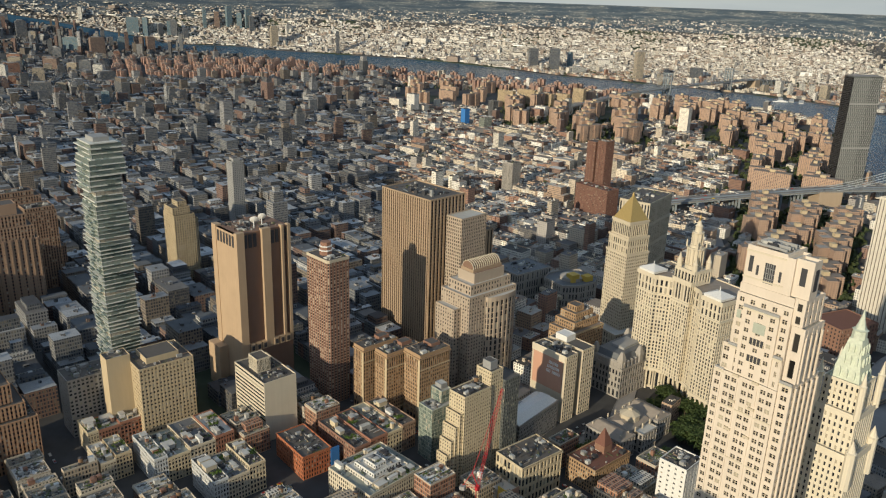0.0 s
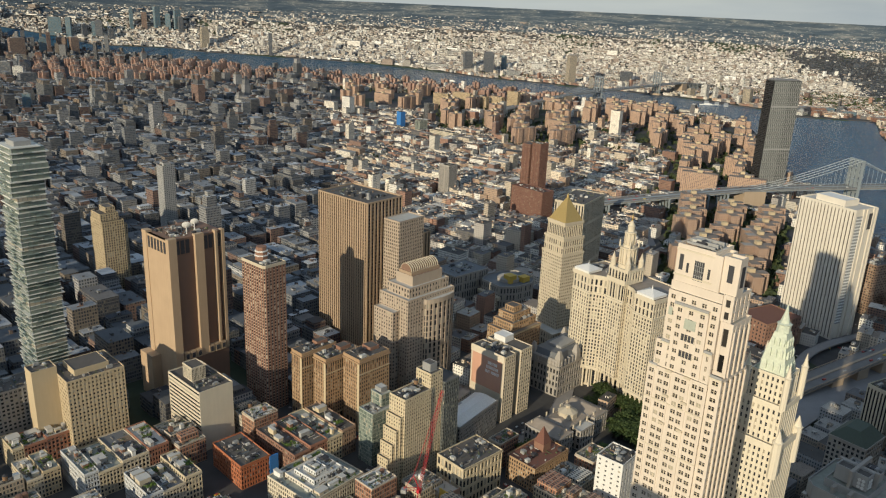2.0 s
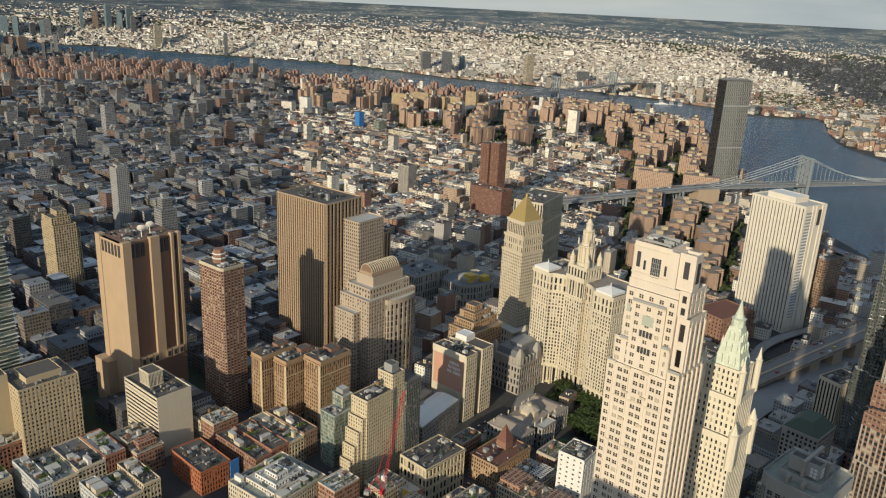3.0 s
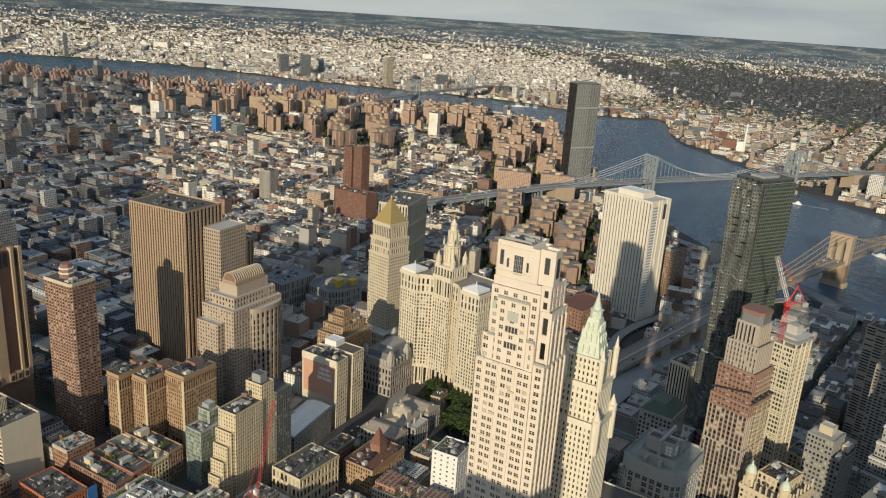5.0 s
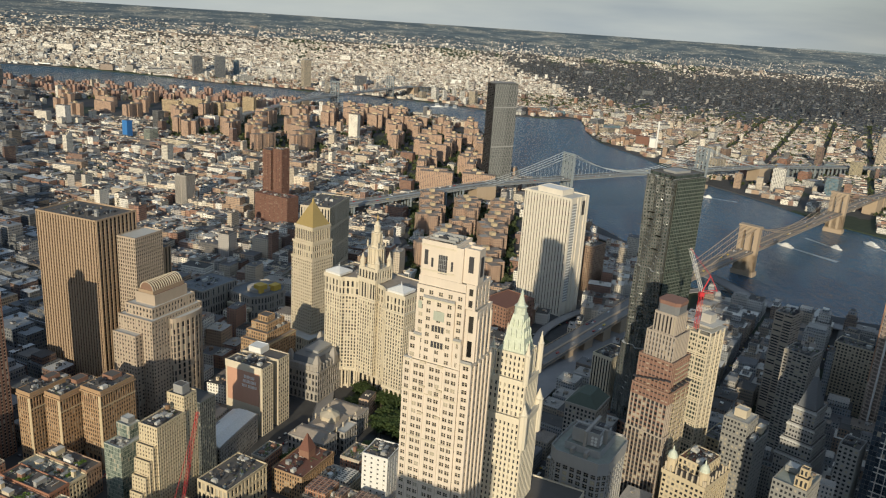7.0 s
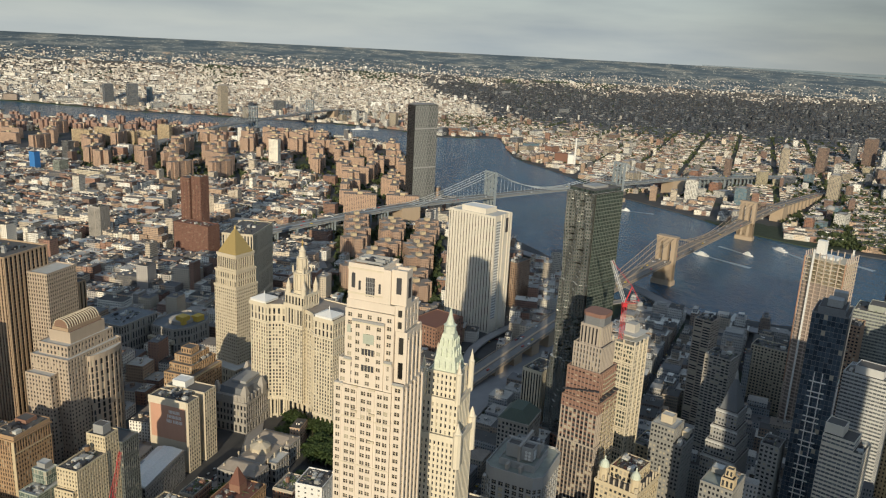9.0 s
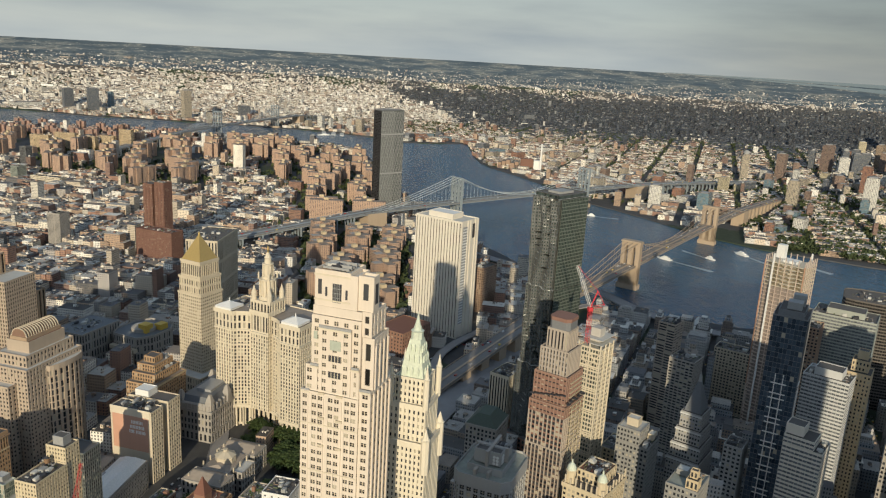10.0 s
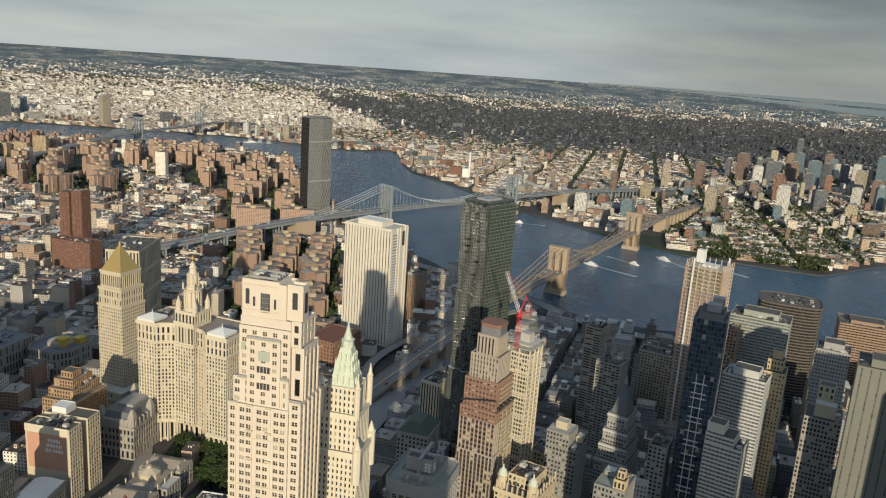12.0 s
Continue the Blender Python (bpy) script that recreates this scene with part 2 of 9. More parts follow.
BOX_FACES = np.array([(0, 1, 5, 4), (1, 2, 6, 5), (2, 3, 7, 6), (3, 0, 4, 7), (4, 5, 6, 7), (3, 2, 1, 0)])


class Boxes:
    """Gathers slanted or upright boxes and makes one mesh of them."""

    def __init__(self):
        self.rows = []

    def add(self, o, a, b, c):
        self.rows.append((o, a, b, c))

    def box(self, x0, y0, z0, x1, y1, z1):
        self.rows.append(((x0, y0, z0), (x1 - x0, 0, 0), (0, y1 - y0, 0), (0, 0, z1 - z0)))

    def bar(self, p, q, w, h=None):
        """A straight bar from p to q, w wide and h deep."""
        p, q = Vector(p), Vector(q)
        d = q - p
        side = d.cross(Vector((0, 0, 1)))
        side = side.normalized() if side.length > 1e-6 else Vector((1, 0, 0))
        up = side.cross(d).normalized()
        h = h or w
        self.rows.append((tuple(p - side * w / 2 - up * h / 2), tuple(side * w), tuple(d), tuple(up * h)))

    def mesh(self, name, mats, roof=None):
        R = np.array(self.rows, float)
        return box_mesh(name, R[:, 0], R[:, 1], R[:, 2], R[:, 3], mats, roof)


def box_mesh(name, O, A, B, C, mats, roof=None, bottom=True):
    n = len(O)
    V = np.stack([O, O + A, O + A + B, O + B, O + C, O + A + C, O + A + B + C, O + B + C], 1).reshape(-1, 3)
    bf = BOX_FACES if bottom else BOX_FACES[:5]
    Fc = (bf[None] + 8 * np.arange(n)[:, None, None]).reshape(-1, 4)
    la, lb = np.linalg.norm(A, axis=1), np.linalg.norm(B, axis=1)
    z0, z1 = O[:, 2], O[:, 2] + C[:, 2]
    uv = np.zeros((n, len(bf), 4, 2))
    for i, l in enumerate((la, lb, la, lb)):
        uv[:, i, 1, 0] = uv[:, i, 2, 0] = l
        uv[:, i, 0, 1] = uv[:, i, 1, 1] = z0
        uv[:, i, 2, 1] = uv[:, i, 3, 1] = z1
    for i in range(4, len(bf)):
        uv[:, i, 1, 0] = uv[:, i, 2, 0] = la
        uv[:, i, 2, 1] = uv[:, i, 3, 1] = lb
    sl = np.zeros((n, len(bf)), int)
    if roof is not None:
        sl[:, 4] = roof
    return quads(name, V, Fc, mats, sl.ravel(), uv)


def piece(name, me, parent, label="", kind="", at=None):
    """Links a mesh as one part under a thing or a part."""
    ob = new(name, me)
    ob.parent = parent
    if at is not None:
        ob.matrix_basis = at
    return tagged(ob, label, kind=kind)


def part(name, bm, material, parent, label="", kind=""):
    me = bpy.data.meshes.new(name)
    bm.to_mesh(me)
    bm.free()
    for m in (material if isinstance(material, (list, tuple)) else [material]):
        me.materials.append(m)
    return piece(name, me, parent, label, kind)


def prism(bm, pts, z0, z1, top=None, slot=0, cap=0):
    """An upright prism over a ring of points, counter-clockwise; top: another ring of as many points."""
    lo = [bm.verts.new((x, y, z0)) for x, y in pts]
    hi = [bm.verts.new((x, y, z1)) for x, y in (top or pts)]
    n = len(pts)
    for i in range(n):
        f = bm.faces.new((lo[i], lo[(i + 1) % n], hi[(i + 1) % n], hi[i]))
        f.material_index = slot
    f = bm.faces.new(hi)
    f.material_index = cap
    bm.faces.new(lo[::-1]).material_index = slot


def ring(cx, cy, r, n=12, turn=0.0, ry=None):
    return [(cx + r * math.cos(turn + 2 * math.pi * i / n), cy + (ry or r) * math.sin(turn + 2 * math.pi * i / n)) for i in range(n)]


def lathe(bm, cx, cy, profile, n=12, turn=0.0):
    """A turned solid from (radius, height) pairs."""
    rows = [[bm.verts.new((x, y, z)) for x, y in ring(cx, cy, max(r, 0.01), n, turn)] for r, z in profile]
    for a, b in zip(rows, rows[1:]):
        for i in range(n):
            bm.faces.new((a[i], a[(i + 1) % n], b[(i + 1) % n], b[i]))
    bm.faces.new(rows[-1]), bm.faces.new(rows[0][::-1])


def empty(name, x, y, bearing, label, category, group="", z=0.0):
    """A thing's root: its local y runs along the bearing, its local x 90 degrees clockwise of it."""
    ob = new(name)
    ob.empty_display_size = 1
    ob.matrix_basis = pose(x, y, z, 0, 0, -bearing)
    return tagged(ob, label, category, group)


KEEP_OFF = []  # footprints that the general fabric keeps clear of: centre x, y, half sizes, bearing


def keep_off(x, y, w, d, bearing, margin=6.0):
    KEEP_OFF.append((x, y, w / 2 + margin, d / 2 + margin, radians(bearing)))


class Building:
    """A tower of tiers with real piers, spandrels and set-back panes. Its origin is the corner that its local x and y leave from."""

    def __init__(self, name, label, category, x, y, bearing, w, d, wall, pane=None, group="", loose=160):
        self.root = empty(name, x, y, bearing, label, category, group)
        self.wall, self.pane, self.loose = wall, pane or (M_PANE, M_PANES), int(loose * 0.23)
        b = radians(bearing)
        self.frame = (x, y, b)
        cx, cy = x + w / 2 * math.cos(b) + d / 2 * math.sin(b), y - w / 2 * math.sin(b) + d / 2 * math.cos(b)
        keep_off(cx, cy, w, d, bearing)
        self.joined, self.mullions, self.shapes = Boxes(), Boxes(), {}

    def tier(self, x0, y0, x1, y1, z0, z1, style, roof=None, parapet=1.0, name="wall", sides="wsen", label=""):
        self.poly([(x0, y0), (x1, y0), (x1, y1), (x0, y1)], z0, z1, style, roof, parapet, name, sides={"s": 0, "e": 1, "n": 2, "w": 3}, only=sides, label=label)

    def poly(self, pts, z0, z1, style, roof=None, parapet=1.0, name="wall", sides=None, only=None, label=""):
        """A tier over a ring of points, counter-clockwise. style: bay, storey, pier, band, depth (of the panes), rib (how far the
        spandrels lie behind the piers), shelf (how far the piers lie behind the bands), wall, band_mat; plain: no windows."""
        s = dict(bay=3.2, storey=3.6, pier=1.5, band=1.6, depth=0.5, rib=0.12, shelf=0.0, pair=0.0, lead=False, mullion=0.0, wall=self.wall, band_mat=None, plain=False)
        s.update(style or {})
        n = len(pts)
        P = [Vector((x, y, 0)) for x, y in pts]
        keep = set(range(n)) if only is None else {sides[c] for c in only}
        dep = s["depth"]
        quad, slot, loose = [], [], []
        nf = 1 if s["plain"] else max(1, round((z1 - z0) / s["storey"]))
        fh = (z1 - z0) / nf
        bh = s["band"] * fh / s["storey"]
        for i in range(n):
            a, b = P[i], P[(i + 1) % n]
            length = (b - a).length
            d = (b - a).normalized()
            nin = Vector((-d.y, d.x, 0))
            if s["plain"] or i not in keep or length < 1.6:
                quad.append([(a.x, a.y, z0), (b.x, b.y, z0), (b.x, b.y, z1), (a.x, a.y, z1)])
                slot.append(0)
                continue
            nb = max(1, round(length / s["bay"]))
            bw = length / nb
            pw = s["pier"] * bw / s["bay"]
            sh = [s["pair"] * (0 if j == nb - 1 and nb % 2 else (1 if j % 2 == 0 else -1)) for j in range(nb)]
            sh = sh[::-1] if s["lead"] and nb % 2 == 0 else ([0.0] + [-v for v in sh[1:-1]] + [-s["pair"]] if s["lead"] and nb > 2 else sh)
            us = np.array([0.0] + [v for j in range(nb) for v in (j * bw + pw / 2 + sh[j], (j + 1) * bw - pw / 2 + sh[j])] + [length])
            zs = np.array([z0] + [v for j in range(nf) for v in (z0 + j * fh + bh / 2, z0 + (j + 1) * fh - bh / 2)] + [z1])
            c, r = np.meshgrid(np.arange(2 * nb + 1), np.arange(2 * nf + 1), indexing="ij")
            open_ = (c % 2 == 1) & (r % 2 == 1)
            dd = np.where(open_, dep, np.where((r % 2 == 0) & (c % 2 == 1), s["rib"], np.where((r % 2 == 1) & (c % 2 == 0), s["shelf"], 0.0)))

            def spot(u, z, q, a=a, d=d, nin=nin):
                return np.stack([a.x + d.x * u + nin.x * q, a.y + d.y * u + nin.y * q, z], -1)

            k = ~open_
            u0, u1, v0, v1, q = us[c[k]], us[c[k] + 1], zs[r[k]], zs[r[k] + 1], dd[k]
            quad.extend(np.stack([spot(u0, v0, q), spot(u1, v0, q), spot(u1, v1, q), spot(u0, v1, q)], 1))
            slot.extend(((r[k] % 2 == 0) & (c[k] % 2 == 1)).astype(int))
            q0, q1 = dd[:-1], dd[1:]
            k = np.abs(q0 - q1) > 1e-4
            u, v0, v1, a0, a1 = us[c[:-1][k] + 1], zs[r[:-1][k]], zs[r[:-1][k] + 1], q0[k], q1[k]
            quad.extend(np.stack([spot(u, v0, a0), spot(u, v0, a1), spot(u, v1, a1), spot(u, v1, a0)], 1))
            slot.extend([0] * int(k.sum()))
            q0, q1 = dd[:, :-1], dd[:, 1:]
            k = np.abs(q0 - q1) > 1e-4
            z, u0, u1, a0, a1 = zs[r[:, :-1][k] + 1], us[c[:, :-1][k]], us[c[:, :-1][k] + 1], q0[k], q1[k]
            quad.extend(np.stack([spot(u0, z, a0), spot(u1, z, a0), spot(u1, z, a1), spot(u0, z, a1)], 1))
            slot.extend([0] * int(k.sum()))
            pane_w, pane_h = bw - pw, fh - bh
            if pane_w > 0.1 and pane_h > 0.1:
                key = (round(pane_w, 2), round(pane_h, 2))
                west = nin.x > 0.3 or nin.y > 0.3
                turn = math.atan2(d.y, d.x)
                for f in range(nf - 1, -1, -1):
                    for j in range(nb):
                        o = a + d * (j * bw + pw / 2 + sh[j]) + nin * dep * 0.8
                        zz = z0 + f * fh + bh / 2
                        if west and self.loose > 0:
                            self.loose -= 1
                            if key not in self.shapes:
                                bx = Boxes()
                                bx.box(0, 0, 0, pane_w, dep * 0.2, pane_h)
                                bx.box(pane_w * 0.5 - 0.06, -0.08, 0, pane_w * 0.5 + 0.06, 0, pane_h)
                                bx.box(0, -0.06, pane_h * 0.52, pane_w, 0, pane_h * 0.52 + 0.1)
                                bx.box(-0.1, -dep * 0.8 - 0.12, -0.16, pane_w + 0.1, 0, 0)
                                me = bx.mesh("window_pane", [self.pane[0], s["wall"]])
                                me.polygons.foreach_set("material_index", np.repeat([0, 1, 1, 1], 6).astype(np.int32))
                                self.shapes[key] = me
                            loose.append(piece("window_pane", self.shapes[key], self.root, at=Matrix.Translation((o.x, o.y, zz)) @ Matrix.Rotation(turn, 4, "Z")))
                        else:
                            self.joined.add((o.x, o.y, zz), tuple(d * pane_w), tuple(nin * dep * 0.3), (0, 0, pane_h))
                            if s["mullion"]:
                                m = o + d * (pane_w / 2 - s["mullion"] / 2) - nin * 0.15
                                self.mullions.add((m.x, m.y, zz), tuple(d * s["mullion"]), tuple(nin * 0.15), (0, 0, pane_h))
                                m = o - nin * 0.1
                                self.mullions.add((m.x, m.y, zz + pane_h * 0.5), tuple(d * pane_w), tuple(nin * 0.1), (0, 0, 0.16))
        inner = []
        for i in range(n):
            d1, d2 = (P[i] - P[i - 1]).normalized(), (P[(i + 1) % n] - P[i]).normalized()
            n1, n2 = Vector((-d1.y, d1.x, 0)), Vector((-d2.y, d2.x, 0))
            inner.append(P[i] + (n1 + n2) * (0.45 / max(0.3, 1 + n1.dot(n2))))
        zp = z1 + parapet
        for i in range(n):
            a, b, c, e = P[i], P[(i + 1) % n], inner[(i + 1) % n], inner[i]
            if parapet:
                quad.append([(a.x, a.y, z1), (b.x, b.y, z1), (b.x, b.y, zp), (a.x, a.y, zp)])
                quad.append([(c.x, c.y, z1), (e.x, e.y, z1), (e.x, e.y, zp), (c.x, c.y, zp)])
            quad.append([(a.x, a.y, zp), (b.x, b.y, zp), (c.x, c.y, zp), (e.x, e.y, zp)])
            slot.extend([0] * (3 if parapet else 1))
        Q = np.round(np.array(quad, float).reshape(-1, 3), 3)
        V, idx = np.unique(Q, axis=0, return_inverse=True)
        me = quads(name, V, idx.reshape(-1, 4), [s["wall"], s["band_mat"] or s["wall"]], slot)
        body = piece(name, me, self.root, label)
        for p in loose:
            p.parent = body
        deck = bmesh.new()
        f = deck.faces.new([deck.verts.new((v.x, v.y, z1)) for v in inner])
        bmesh.ops.triangulate(deck, faces=[f])
        part("roof", deck, roof or M_LIGHTROOF, self.root)

    def block(self, name, x0, y0, z0, x1, y1, z1, mat=None, label=""):
        bx = Boxes()
        bx.box(x0, y0, z0, x1, y1, z1)
        return piece(name, bx.mesh(name, mat or self.wall), self.root, label)

    def plant(self, x0, y0, x1, y1, z, n=6, seed=1, tall=3.0):
        """Roof plant: housings, fans and pipes, each a part."""
        rnd = random.Random(seed)
        for i in range(n):
            w, d, h = rnd.uniform(2, 6), rnd.uniform(2, 5), rnd.uniform(1, tall)
            x, y = rnd.uniform(x0, max(x0, x1 - w)), rnd.uniform(y0, max(y0, y1 - d))
            bx = Boxes()
            bx.box(x, y, z, x + w, y + d, z + h)
            bx.box(x + 0.3, y + 0.3, z + h, x + w - 0.3, y + d * 0.55, z + h + 0.4)
            piece("roof_plant", bx.mesh("roof_plant", rnd.choice([M_GREY, M_DARK, M_LIGHTROOF, M_DARK])), self.root)
        bx = Boxes()
        for i in range(n * 7):
            s, h = rnd.uniform(0.4, 1.6), rnd.uniform(0.4, 2.0)
            x, y = rnd.uniform(x0, max(x0, x1 - s)), rnd.uniform(y0, max(y0, y1 - s))
            kind = rnd.random()
            if kind < 0.25:
                bx.box(x, y, z, min(x1, x + s * 5), y + 0.35, z + h * 0.5)
            elif kind < 0.5:
                bx.box(x, y, z, x + 0.35, min(y1, y + s * 5), z + h * 0.5)
            else:
                bx.box(x, y, z, x + s, y + s * rnd.uniform(0.6, 1.6), z + h)
        piece("roof_clutter", bx.mesh("roof_clutter", M_CLUTTER), self.root, kind="stuff")

    def close(self):
        if self.mullions.rows:
            piece("mullion_grid", self.mullions.mesh("mullion_grid", M_PALE), self.root, kind="stuff")
        if self.joined.rows:
            R = np.array(self.joined.rows, float)
            V = np.stack([R[:, 0], R[:, 0] + R[:, 1], R[:, 0] + R[:, 1] + R[:, 3], R[:, 0] + R[:, 3]], 1).reshape(-1, 3)
            piece("glazing", quads("glazing", V, np.arange(len(V)).reshape(-1, 4), self.pane[1]), self.root, kind="stuff")
        return self.root


# ---------------------------------------------------------------- ground and water
# Shores as bearing and distance from the deck.
NEAR_SHORE = [(30, 9000), (40, 7800), (43.3, 7233), (46.2, 5906), (48.2, 4955), (50.7, 4768), (57.4, 4290), (60.6, 4020), (70.3, 3645), (81.7, 3366),
              (93.8, 3132), (96.0, 2900), (98.0, 2300), (99.5, 2000), (103.0, 1700), (105.3, 1560), (108.6, 1420), (113.6, 1200), (117.1, 1220),
              (124.7, 1220), (130.3, 1280), (136, 1300), (150, 1250), (170, 1200)]
FAR_SHORE = [(30, 12500), (40, 10800), (42.7, 8930), (45.9, 7292), (50.7, 5522), (55.2, 5387), (57.5, 5100), (62.5, 4850), (69.0, 4590), (77.3, 4010),
             (84.0, 3820), (91.5, 3640), (97.0, 3440), (99.0, 3320), (101.3, 3340), (103.5, 3400), (104.0, 3020), (104.4, 2860), (105.3, 2717), (108.0, 2520), (112.8, 2160), (117.0, 2020),
             (121.0, 1880), (125.1, 1815), (131.5, 1801), (134.4, 1815), (138, 2050), (150, 2300), (170, 2600)]
FLAT = 4300.0


def near_shore(b):
    return np.interp(b, [p[0] for p in NEAR_SHORE], [p[1] for p in NEAR_SHORE])


def far_shore(b):
    return np.interp(b, [p[0] for p in FAR_SHORE], [p[1] for p in FAR_SHORE])


def reach(D):
    """The far distance is drawn in towards a rim, so that the land goes on to the horizon within the lens's range."""
    D = np.asarray(D, float)
    return np.where(D > FLAT, 4850 - 550 * (FLAT / np.maximum(D, FLAT)) ** 3, D)


def lay(b, D, z=0.0):
    """The place of a point by bearing (degrees), true distance and height."""
    D = np.asarray(D, float)
    r, a = reach(D), np.radians(b)
    k = r / np.maximum(D, 1e-6)
    return np.stack([r * np.sin(a), r * np.cos(a), EYE * (1 - k) + z * k], -1)


def strip(bearings, rows, depth=None):
    """A sheet between distances, row by row, as corner and face arrays."""
    V = np.stack([lay(bearings, d, z) for d, z in rows], 0)
    m, k = V.shape[0], V.shape[1]
    i, j = np.meshgrid(np.arange(m - 1), np.arange(k - 1), indexing="ij")
    f = np.stack([i * k + j, i * k + j + 1, (i + 1) * k + j + 1, (i + 1) * k + j], -1).reshape(-1, 4)
    return V.reshape(-1, 3), f[:, ::-1]


def ground_mat():
    n = Nodes("ground_streets_and_lots")
    geo = n.add("ShaderNodeNewGeometry")
    c = n.mix(n.noise(0.004, 6, geo.outputs["Position"]), (0.045, 0.046, 0.05), (0.11, 0.108, 0.105))
    green = n.math("GREATER_THAN", n.noise(0.0035, 5, geo.outputs["Position"]), 0.56)
    c = n.mix(n.math("MULTIPLY", green, 0.75), c, (0.035, 0.055, 0.025))
    f = n.noise(0.06, 5, geo.outputs["Position"])
    c = n.mix(0.6, c, n.mix(f, (0.4, 0.4, 0.4), (1.6, 1.6, 1.6)), "MULTIPLY")
    n.bump(f, 0.2, 1.0)
    return n.done(c, 0.9)


def water_mat():
    n = Nodes("river_water")
    geo = n.add("ShaderNodeNewGeometry").outputs["Position"]
    a = n.noise(0.003, 4, geo, stretch=(1, 2.2, 1))
    c = n.mix(a, (0.018, 0.066, 0.122), (0.042, 0.102, 0.162))
    w1, w2 = n.noise(0.03, 5, geo, 0.6, (1.0, 1.8, 1)), n.noise(0.22, 4, geo)
    n.bump(n.math("ADD", n.math("MULTIPLY", w1, 4.0), w2), 0.7, 2.2)
    return n.done(c, n.math("MULTIPLY_ADD", a, 0.16, 0.14), 0, 0.42)


M_GROUND, M_WATER = ground_mat(), water_mat()
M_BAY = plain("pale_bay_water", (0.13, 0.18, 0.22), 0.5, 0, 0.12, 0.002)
B_ALL = np.concatenate([np.arange(30, 170.01, 0.5)])
nsb, fsb = near_shore(B_ALL), far_shore(B_ALL)
NEARZ = np.zeros_like(B_ALL)
gv, gf = [], []


def lay_strip(bearings, rows):
    v, f = strip(bearings, rows)
    gf.append(f + sum(len(x) for x in gv))
    gv.append(v)


lay_strip(B_ALL, [(nsb * k, NEARZ) for k in (0.00001, 0.1, 0.3, 0.5, 0.7, 0.85, 1.0)] + [(nsb * 1.0005, NEARZ - 5)])
far_rows = [(fsb * 0.9995, NEARZ - 5)] + [(fsb + (np.maximum(10000, fsb * 1.2) - fsb) * k, NEARZ) for k in np.linspace(0, 1, 48) ** 2]
lay_strip(B_ALL, far_rows)
B_REST = np.arange(170, 390.01, 2.0)
lay_strip(B_REST, [(np.full(len(B_REST), d), np.zeros(len(B_REST))) for d in (0.01, 400, 1500, 3000, 4300, 5200, 7000, 12000, 36000)])
ground = new("ground", quads("ground", np.concatenate(gv), np.concatenate(gf), M_GROUND))
tagged(ground, "grey asphalt streets and built-up city land", "ground", kind="structure")


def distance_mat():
    """Far suburbs and woods, drawn out in long bands, with the blue haze mixed into their colours."""
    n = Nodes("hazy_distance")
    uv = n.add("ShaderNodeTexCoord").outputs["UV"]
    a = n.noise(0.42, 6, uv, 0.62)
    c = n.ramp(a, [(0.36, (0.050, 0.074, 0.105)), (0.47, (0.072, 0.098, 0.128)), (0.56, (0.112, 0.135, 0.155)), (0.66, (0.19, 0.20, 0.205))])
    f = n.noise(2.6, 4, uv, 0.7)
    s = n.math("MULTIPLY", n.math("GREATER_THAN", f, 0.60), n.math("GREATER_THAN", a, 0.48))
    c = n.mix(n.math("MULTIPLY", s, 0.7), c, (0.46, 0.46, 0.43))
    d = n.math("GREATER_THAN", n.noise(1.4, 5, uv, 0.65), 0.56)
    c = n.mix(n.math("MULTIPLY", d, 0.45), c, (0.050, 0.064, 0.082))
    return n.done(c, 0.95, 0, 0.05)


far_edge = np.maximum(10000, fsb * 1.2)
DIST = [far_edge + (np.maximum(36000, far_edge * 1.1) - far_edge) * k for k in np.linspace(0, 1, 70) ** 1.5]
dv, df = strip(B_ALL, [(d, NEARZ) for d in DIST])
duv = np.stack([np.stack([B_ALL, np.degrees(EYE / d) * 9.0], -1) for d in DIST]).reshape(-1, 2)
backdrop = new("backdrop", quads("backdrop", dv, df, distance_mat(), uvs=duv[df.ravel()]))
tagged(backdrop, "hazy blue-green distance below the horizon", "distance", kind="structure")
wv, wf = strip(B_ALL, [(nsb * 0.97 + (fsb * 1.02 - nsb * 0.97) * k, NEARZ - 2.5) for k in np.linspace(0, 1, 14)])
water = new("water", quads("water", wv, wf, M_WATER))
tagged(water, "rippled blue-grey river water", "river", kind="structure")

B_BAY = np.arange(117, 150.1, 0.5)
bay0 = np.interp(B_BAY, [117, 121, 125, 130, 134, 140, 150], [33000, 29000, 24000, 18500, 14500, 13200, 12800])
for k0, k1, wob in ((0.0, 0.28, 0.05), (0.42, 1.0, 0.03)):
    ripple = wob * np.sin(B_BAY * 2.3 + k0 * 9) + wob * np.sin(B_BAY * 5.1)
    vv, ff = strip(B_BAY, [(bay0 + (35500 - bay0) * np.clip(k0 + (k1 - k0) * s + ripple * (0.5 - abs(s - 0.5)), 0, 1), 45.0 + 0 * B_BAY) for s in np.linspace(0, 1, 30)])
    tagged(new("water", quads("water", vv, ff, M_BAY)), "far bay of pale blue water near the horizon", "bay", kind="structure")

# ---------------------------------------------------------------- the fabric of blocks


def clear_of(x, y, r):
    """Which of the points lie clear of the kept-off footprints."""
    ok = np.ones(len(x), bool)
    for cx, cy, hw, hd, b in KEEP_OFF:
        dx, dy = x - cx, y - cy
        u, v = dx * math.cos(b) - dy * math.sin(b), dx * math.sin(b) + dy * math.cos(b)
        ok &= ~((np.abs(u) < hw + r) & (np.abs(v) < hd + r))
    return ok


